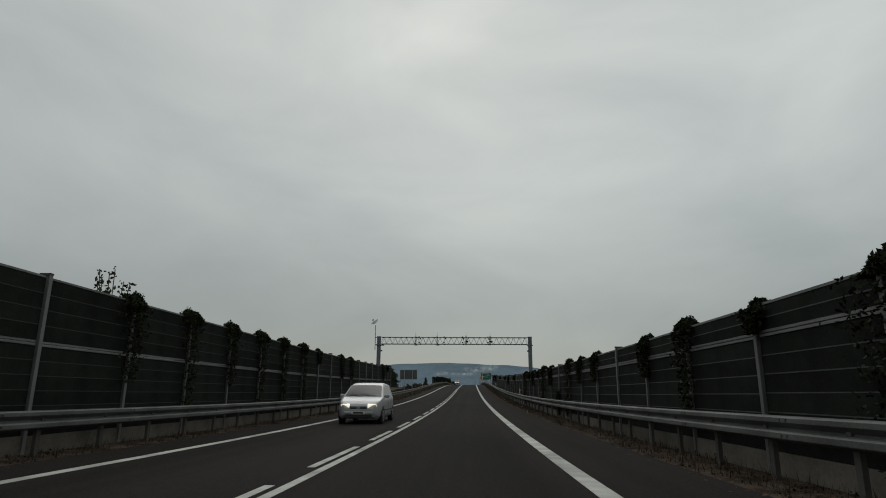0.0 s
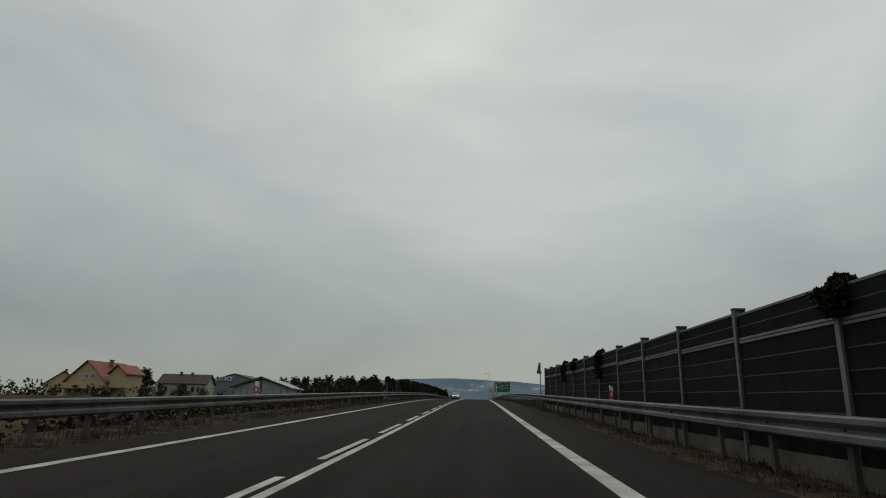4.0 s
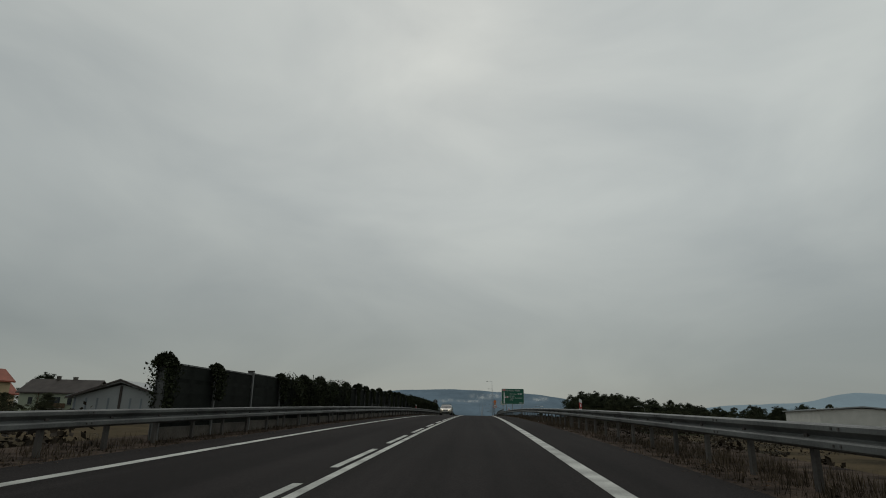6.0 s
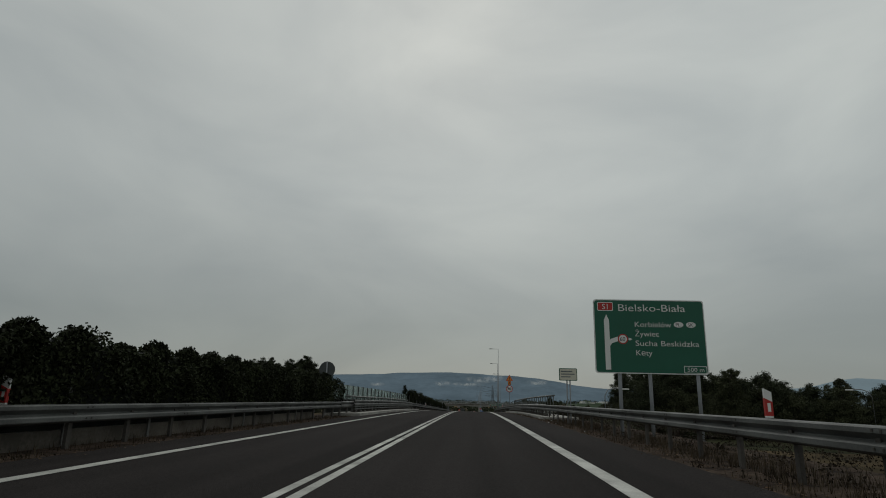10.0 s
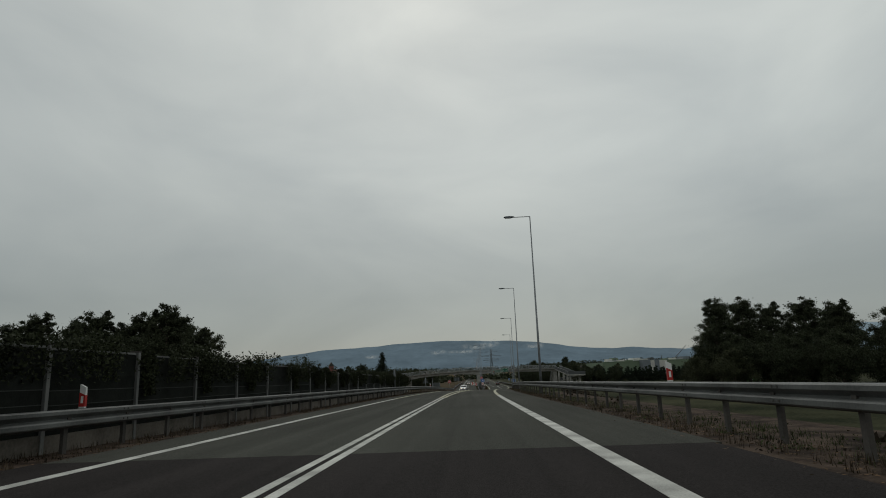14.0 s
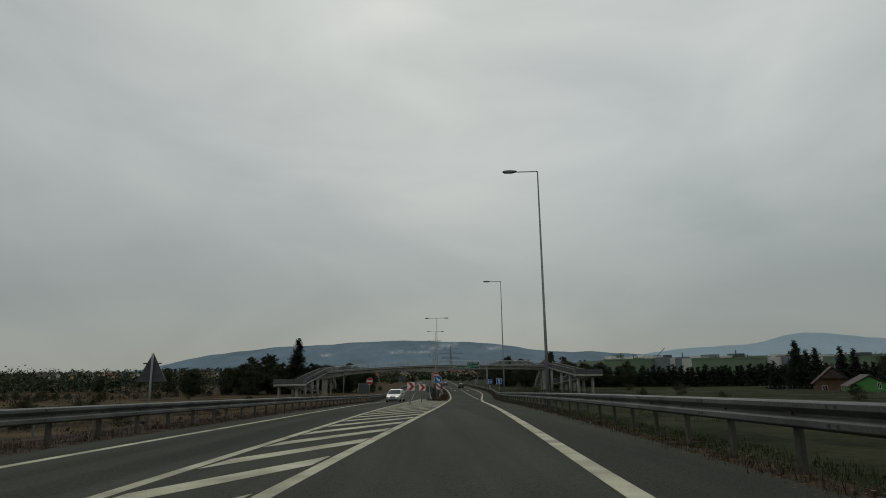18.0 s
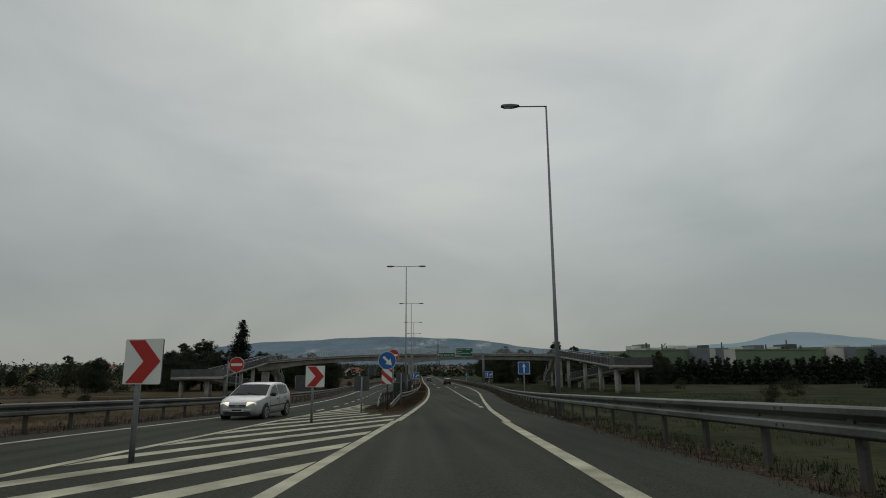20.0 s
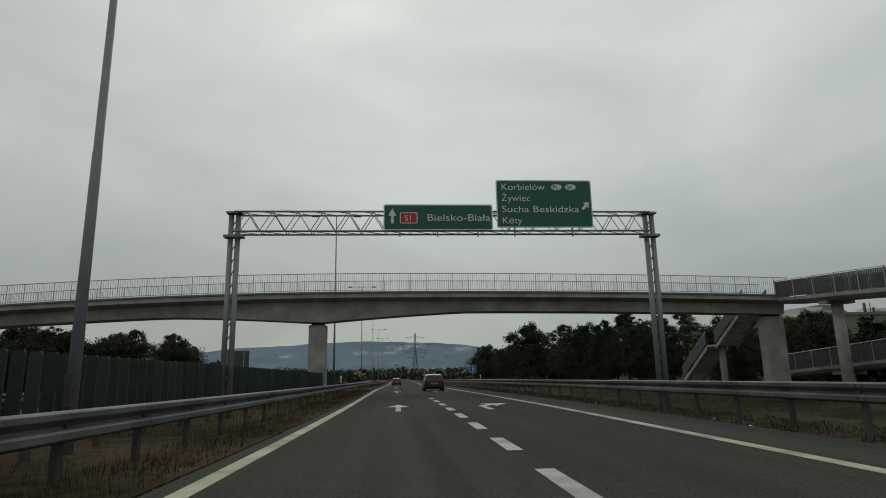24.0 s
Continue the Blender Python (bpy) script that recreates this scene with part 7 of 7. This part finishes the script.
for i in range(90):
    if i < 34:
        s, o = vr.uniform(1080, 1500), vr.uniform(-560, -30)
    elif i < 66:
        s, o = vr.uniform(1150, 1700), vr.uniform(-60, 420)
    else:
        s, o = vr.uniform(700, 1150), vr.uniform(-760, -330)
    p = rd(s, o)
    m = pose(p.x, p.y, lie(s, o) + 0.3, 0, 0, vr.uniform(0, 360))
    if placed < 4:
        protos[placed].matrix_world = m
    else:
        copy_thing(protos[i % 4], m)
    placed += 1
# red church on the hill
p = rd(1150, -188)
g = thing("church", pose(p.x, p.y, lie(1150, -188), 0, 0, 20), "dark red brick church with a squat tower among trees", "church")
BRICKRED = mat("dark_red_brick", (0.16, 0.06, 0.05), 0.85, 0, 0.2, 0.5, 8, 0.2)
part("nave", prism([(-8, -3), (8, -3), (8, 11), (0, 18), (-8, 11)], 0, 30), BRICKRED, g)
part("tower", boxes((-12, -6, -4, 4, -3, 22), bevel=0.2), BRICKRED, g)
part("tower_roof", prism([(-12.6, 22), (-5.4, 22), (-9, 27)], -4.4, 4.4), ROOF_DARK, g)


def pylon(s, o, h):
    g = thing("power_pylon", spot(s, o, 10), "steel lattice power pylon on the plain", "pylon")
    bm = bmesh.new()
    for sx in (-1, 1):
        for sy in (-1, 1):
            tube(bm, [(sx * 2.6, sy * 2.6, -1), (sx * 0.7, sy * 0.7, h * 0.6), (sx * 0.35, sy * 0.35, h)], 0.14, 4)
    for k in range(10):
        z = h * k / 10
        w0, w1 = 2.6 - 1.9 * min(1, z / (h * 0.6)), 2.6 - 1.9 * min(1, (z + h / 10) / (h * 0.6))
        tube(bm, [(-w0, -w0, z), (w1, -w1, z + h / 10)], 0.07, 4)
        tube(bm, [(w0, -w0, z), (-w1, -w1, z + h / 10)], 0.07, 4)
    part("mast", bm, STEEL_DARK, g)
    for z, w in ((0.62, 9), (0.76, 11), (0.9, 7)):
        bm = bmesh.new()
        tube(bm, [(-w, 0, h * z), (w, 0, h * z)], 0.12, 4)
        tube(bm, [(-w, 0, h * z), (0, 0, h * z + 1.6)], 0.08, 4)
        tube(bm, [(w, 0, h * z), (0, 0, h * z + 1.6)], 0.08, 4)
        part("crossarm", bm, STEEL_DARK, g)


pylon(990, 12, 31)
pylon(1180, 18, 32)
pylon(820, -330, 30)


# ---------------------------------------------------------------- fences, solar lamp, small things
def wire_fence(name, s0, s1, off, h, label, gap=3.0, rails=5):
    f = off if callable(off) else (lambda s: off)
    g = thing(name, at_road(s0, f(s0)), label, "fence")
    inv = g.matrix_world.inverted()
    post = mesh_from(tubes(([(0, 0, -0.4), (0, 0, h)], 0.035), seg=6), "post", STEEL)
    n = round((s1 - s0) / gap)
    tops = []
    for i in range(n + 1):
        s = s0 + (s1 - s0) * i / n
        p = rd(s, f(s))
        p.z = lie(s, f(s))
        q = inv @ p
        part("post", post, None, g, m=Matrix.Translation(q))
        tops.append(q)
    bm = bmesh.new()
    for k in range(rails):
        z = 0.15 + (h - 0.2) * k / (rails - 1)
        for a, b in zip(tops, tops[1:]):
            tube(bm, [a + Vector((0, 0, z)), b + Vector((0, 0, z))], 0.006, 3, False)
    part("wire", bm, STEEL_OLD, g)


wire_fence("wire_fence", 640, 760, lambda s: 15.5 + 0.02 * (s - 640), 1.9, "slim wire fence with pale posts before the wood", 3.6)
wire_fence("wire_fence", 428, 480, lambda s: -15.5 - 0.06 * (s - 428), 1.9, "wire mesh fence with posts beside the dry meadow", 4.5, 8)
wire_fence("wire_fence", 120, 186, -13, 1.8, "slim wire fence beside the gardens", 4.0, 5)
wire_fence("field_fence", 520, 600, lambda s: 58 + 0.3 * (s - 520), 1.3, "low wooden post fence across the field", 4.0, 3)
g = thing("solar_lamp", at_road(537.5, -19.3), "slim post with a tilted solar panel and a battery box", "lamp")
part("post", tubes(([(0, 0, -0.6), (0, 0, 4.0)], 0.06), seg=8), POLE, g)
part("battery_box", boxes((0.02, 0.3, -0.12, 0.12, 3.6, 3.95), bevel=0.02), STEEL_OLD, g)
part("solar_panel", boxes((-0.35, 0.35, -0.02, 0.02, -0.35, 0.35)), BLACK, g, m=pose(-0.12, 0, 4.22, 38, 0, 90))
for s, o, hgt, sg in ((325, 40.4, 6.6, 1), (325, 13.6, 6.0, -1)):
    g = thing("street_lamp", spot(s, o), "curved street lamp of the slip road below the embankment", "street lamp")
    part("pole", tubes(([(0, 0, 0), (0, 0, hgt - 0.8), (-0.3 * sg, 0, hgt - 0.2), (-1.0 * sg, 0, hgt), (-1.9 * sg, 0, hgt - 0.05)], 0.05), seg=8), POLE, g)
    part("lamp_head", boxes((min(-2.5 * sg, -1.8 * sg), max(-2.5 * sg, -1.8 * sg), -0.12, 0.12, hgt - 0.14, hgt - 0.02), bevel=0.02), SIGN_WHITE, g)
# litter on the verges
lr = random.Random(9)
for i in range(70):
    s = lr.uniform(80, 610)
    o = rail_r(s) - lr.uniform(0.1, 0.9)
    k = lr.uniform(0.012, 0.035)
    bm = bmesh.new()
    bmesh.ops.create_icosphere(bm, subdivisions=1, radius=k)
    for v in bm.verts:
        v.co += Vector((lr.uniform(-k, k), lr.uniform(-k, k), lr.uniform(-k, k))) * 0.5
    me = bpy.data.meshes.new("litter")
    bm.to_mesh(me)
    bm.free()
    me.materials.append(SIGN_WHITE)
    ob = new("litter", me)
    ob.matrix_world = at_road(s, o, k * 0.6 - 0.03)
    tagged(ob, "crumpled white scrap of litter on the verge", "litter", "litter on the verge")

# ---------------------------------------------------------------- cars
CARGLASS = mat("car_glass", (0.012, 0.014, 0.015), 0.08, 0, 0.1, 1, 10, 0, spec=0.3)
CHROME = mat("wheel_alloy", (0.4, 0.41, 0.42), 0.35, 0.8, 0.1, 3, 20, 0)
LAMP_ON = mat("lit_headlight", (0.8, 0.75, 0.62), 0.3, 0, 0.05, 1, 10, 0, emit=(1.0, 0.85, 0.6, 0.9))
TAIL = mat("tail_light_red", (0.3, 0.012, 0.012), 0.25, 0, 0.1, 3, 20, 0)
PLATE = mat("number_plate_white", (0.6, 0.6, 0.58), 0.5, 0, 0.05, 3, 20, 0)


def car_paint(name, col):
    return mat(name, col, 0.3, 0.25, 0.05, 0.6, 6, 0, spec=0.5)


PROFILE = {
    "hatch": [(0, 0.58), (0.05, 0.7), (0.3, 0.8), (0.95, 0.93), (1.75, 1.37), (2.05, 1.42), (2.5, 1.44), (3.1, 1.42), (3.5, 1.36), (3.92, 0.98), (4.05, 0.86), (4.1, 0.6)],
    "estate": [(0, 0.58), (0.05, 0.7), (0.3, 0.8), (1.0, 0.94), (1.8, 1.38), (2.1, 1.43), (2.6, 1.45), (3.5, 1.43), (3.95, 1.37), (4.22, 0.98), (4.3, 0.86), (4.35, 0.6)],
    "tall": [(0, 0.6), (0.05, 0.74), (0.35, 0.88), (0.95, 1.02), (1.85, 1.5), (2.2, 1.57), (2.7, 1.6), (3.5, 1.57), (4.0, 1.47), (4.4, 1.08), (4.52, 0.9), (4.56, 0.6)]}


def slab(parent, name, rows, push, material):
    """A thin curved plate from a grid of points and the way it is pushed inwards."""
    bm = bmesh.new()
    a = [[bm.verts.new(q) for q in r] for r in rows]
    b = [[bm.verts.new(Vector(q) + push) for q in r] for r in rows]
    n, k = len(rows), len(rows[0])
    for i in range(n - 1):
        for j in range(k - 1):
            bm.faces.new((a[i][j], a[i][j + 1], a[i + 1][j + 1], a[i + 1][j]))
            bm.faces.new((b[i][j], b[i + 1][j], b[i + 1][j + 1], b[i][j + 1]))
    rim = [(0, j) for j in range(k)] + [(i, k - 1) for i in range(1, n)] + [(n - 1, j) for j in range(k - 2, -1, -1)] + [(i, 0) for i in range(n - 2, 0, -1)]
    for (i, j), (p, q) in zip(rim, rim[1:] + rim[:1]):
        bm.faces.new((a[i][j], b[i][j], b[p][q], a[p][q]))
    bmesh.ops.recalc_face_normals(bm, faces=bm.faces)
    return part(name, bm, material, parent)


def car(m, paint, label, kind="hatch", lights=True, rack=False):
    """A car, nose towards +y: one smooth shell, with panes, seams, lamps and wheels on it."""
    g = thing("car", m, label, "car")
    prof = PROFILE[kind]
    L = prof[-1][0]
    y1 = L / 2
    b0, b1 = (0.95, 1.06) if kind == "tall" else (0.87, 0.94)

    def up(d): return table(prof, d)
    def wide(d): return table([(0, 0.55), (0.06, 0.68), (0.35, 0.81), (0.9, 0.86), (L - 0.9, 0.86), (L - 0.3, 0.81), (L - 0.06, 0.72), (L, 0.6)], d)
    def belt(d): return min(b0 + (b1 - b0) * d / L, up(d) - 0.025)
    def roof_w(d): return wide(d) * 0.97 - 0.32 * max(0, up(d) - 0.05 - belt(d))

    def side(d, z):
        lo, hi = belt(d), up(d) - 0.05
        f = min(1, max(0, (z - lo) / max(0.01, hi - lo)))
        return wide(d) * 0.97 + (roof_w(d) - wide(d) * 0.97) * f

    secs = []
    for d in sorted(set([x for x, _ in prof] + [L * i / 34 for i in range(35)] + [0.02, L - 0.02])):
        w, bl, u = wide(d), belt(d), up(d)
        zb = 0.2 + 0.1 * (1 - smooth(0, 0.25, min(d, L - d)))
        wr = roof_w(d)
        half = [(w * 0.88, zb), (w * 0.98, zb + 0.1), (w * 1.01, (zb + bl) / 2), (w, bl - 0.08), (w * 0.97, bl), (wr, max(bl + 0.004, u - 0.05)), (wr * 0.88, u - 0.012), (wr * 0.45, u)]
        secs.append([(x, y1 - d, z) for x, z in half] + [(-x, y1 - d, z) for x, z in half[::-1]])
    body = loft(secs, paint, g, "body")
    for q in body.data.polygons:
        q.use_smooth = True
    # windscreen and rear window lie on the shell
    ws = {"hatch": (1.0, 1.72), "estate": (1.05, 1.77), "tall": (1.0, 1.82)}[kind]
    rw = {"hatch": (3.54, 3.88), "estate": (3.98, 4.2), "tall": (4.04, 4.36)}[kind]
    for nm, (da, db) in (("windscreen", ws), ("rear_window", rw)):
        rows = []
        for i in range(7):
            d = da + (db - da) * i / 6
            w = roof_w(d) * 0.9
            rows.append([(w * (k / 4 - 1), y1 - d, up(d) + 0.01 - 0.018 * abs(k / 4 - 1) ** 3) for k in range(9)])
        slab(g, nm, rows, Vector((0, 0, -0.03)), CARGLASS)
    cut = {"hatch": ((1.28, 2.22), (2.3, 3.05), (3.1, 3.4)), "estate": ((1.33, 2.27), (2.35, 3.15), (3.22, 3.95)), "tall": ((1.25, 2.42), (2.5, 3.45), (3.52, 4.05))}[kind]
    for sx in (-1, 1):
        for da, db in cut:
            rows = []
            for i in range(7):
                d = da + (db - da) * i / 6
                lo, hi = belt(d) + 0.025, max(belt(d) + 0.05, up(d) - 0.105)
                rows.append([(sx * (side(d, lo + (hi - lo) * k / 3) + 0.006), y1 - d, lo + (hi - lo) * k / 3) for k in range(4)])
            slab(g, "side_window", rows, Vector((-0.03 * sx, 0, 0)), CARGLASS)
        for d in (1.22, 2.26, 3.08):
            slab(g, "door_seam", [[(sx * (wide(d) * q + 0.003), y1 - d - o, z) for q, z in ((0.985, 0.32), (1.01, (0.2 + belt(d)) / 2), (1.0, belt(d) - 0.08), (0.97, belt(d)))] for o in (0, 0.012)], Vector((-0.02 * sx, 0, 0)), BLACK)
        for d in (2.08, 2.95):
            part("door_handle", boxes((min(sx * 0.85, sx * 0.885), max(sx * 0.85, sx * 0.885), y1 - d - 0.1, y1 - d + 0.1, belt(d) - 0.15, belt(d) - 0.115), bevel=0.008), paint if kind == "tall" else BLACK, g)
        part("side_strip", boxes((min(sx * 0.855, sx * 0.885), max(sx * 0.855, sx * 0.885), y1 - L + 1.05, y1 - 1.15, 0.5, 0.55), bevel=0.01), BLACK, g)
        part("mirror", boxes((min(sx * 0.83, sx * 1.02), max(sx * 0.83, sx * 1.02), y1 - 1.5, y1 - 1.36, belt(1.4), belt(1.4) + 0.15), bevel=0.04), paint if kind == "tall" else BLACK, g)
        hl = part("headlight", prism(rounded(-0.18, 0.18, -0.075, 0.075, 0.05), -0.07, 0.05), LAMP_ON if lights else SIGN_WHITE, g, m=pose(sx * 0.52, y1 - 0.1, up(0.05) - 0.06, -14, 0, -sx * 20))
        part("tail_light", boxes((min(sx * 0.54, sx * 0.745), max(sx * 0.54, sx * 0.745), y1 - L - 0.01, y1 - L + 0.1, 0.7, 0.95), bevel=0.03), TAIL, g)
        for d in (0.82, L - 0.82):
            y = y1 - d
            wheel = part("wheel", tubes(([(sx * 0.68, y, 0.3), (sx * 0.872, y, 0.3)], 0.3), seg=24), RUBBER, g)
            part("rim", tubes(([(sx * 0.8, y, 0.3), (sx * 0.88, y, 0.3)], 0.2), seg=16), CHROME, wheel)
            part("rim_spokes", boxes(*[(min(sx * 0.87, sx * 0.886), max(sx * 0.87, sx * 0.886), y + 0.11 * math.cos(k * 1.257) - 0.035, y + 0.11 * math.cos(k * 1.257) + 0.035, 0.3 + 0.11 * math.sin(k * 1.257) - 0.035, 0.3 + 0.11 * math.sin(k * 1.257) + 0.035) for k in range(5)]), RUBBER, wheel)
            part("arch", tubes(([(sx * 0.7, y, 0.33), (sx * 0.867, y, 0.33)], 0.345), seg=24), BLACK, g)
    gz = up(0.05)
    part("grille", boxes((-0.33, 0.33, y1 - 0.1, y1 + 0.012, gz - 0.16, gz - 0.07), (-0.52, 0.52, y1 - 0.14, y1 + 0.006, 0.27, 0.37)), BLACK, g)
    part("grille_bar", boxes((-0.32, 0.32, y1 + 0.01, y1 + 0.02, gz - 0.13, gz - 0.115), (-0.07, 0.07, y1 + 0.012, y1 + 0.026, gz - 0.15, gz - 0.08)), CHROME, g)
    part("bumper", boxes((-0.58, 0.58, y1 - 0.2, y1 + 0.02, 0.37, 0.5), bevel=0.04), paint, g)
    part("bumper", boxes((-0.7, 0.7, y1 - L - 0.03, y1 - L + 0.2, 0.32, 0.5), bevel=0.04), paint, g)
    part("number_plate", boxes((-0.26, 0.26, y1 + 0.02, y1 + 0.03, 0.38, 0.49)), PLATE, g)
    part("plate_bar", boxes((-0.2, 0.2, y1 + 0.03, y1 + 0.034, 0.405, 0.465)), BLACK, g)
    part("number_plate", boxes((-0.26, 0.26, y1 - L - 0.03, y1 - L + 0.05, 0.6, 0.71)), PLATE, g)
    part("plate_bar", boxes((-0.2, 0.2, y1 - L - 0.034, y1 - L - 0.03, 0.625, 0.685)), BLACK, g)
    z = up(1.0) + 0.03
    part("wiper", tubes(([(-0.5, y1 - 1.0, z), (0.08, y1 - 1.12, z + 0.07)], 0.01), ([(0.05, y1 - 1.0, z), (0.58, y1 - 1.1, z + 0.06)], 0.01), seg=5), BLACK, g)
    if rack:
        H = up(2.8)
        part("roof_rack", boxes((-0.6, 0.6, y1 - 2.35, y1 - 2.3, H + 0.07, H + 0.11), (-0.6, 0.6, y1 - 3.3, y1 - 3.25, H + 0.07, H + 0.11), (-0.6, -0.56, y1 - 3.6, y1 - 2.0, H - 0.06, H + 0.07), (0.56, 0.6, y1 - 3.6, y1 - 2.0, H - 0.06, H + 0.07)), STEEL, g)
    return g


WHITE_CAR, BEIGE_CAR, DARK_CAR, BLACK_CAR = car_paint("silver_white_car_paint", (0.4, 0.41, 0.42)), car_paint("beige_car_paint", (0.3, 0.28, 0.23)), car_paint("dark_grey_car_paint", (0.03, 0.032, 0.036)), car_paint("dark_maroon_car_paint", (0.025, 0.012, 0.013))
car(at_road(74.5, -3.95, 0, 180), WHITE_CAR, "silver-white people carrier with lit headlights on the opposite lane", "tall")
car(at_road(263.2, -4.5, 0, 180), BEIGE_CAR, "beige estate car with a roof rack and lit headlights", "estate", rack=True)
car(at_road(509.5, -8.0, 0, 176), WHITE_CAR, "white five-door hatchback on the opposite carriageway")
car(at_road(630.5 + 2.0, 3.4, 0, 0), BLACK_CAR, "dark maroon hatchback driving ahead in the exit lane", lights=False)
car(at_road(700, 0.2, 0, 0), DARK_CAR, "dark car far ahead on the through lane", lights=False)
car(at_road(690, -10.5, 0, 180), DARK_CAR, "dark car far off on the opposite carriageway")
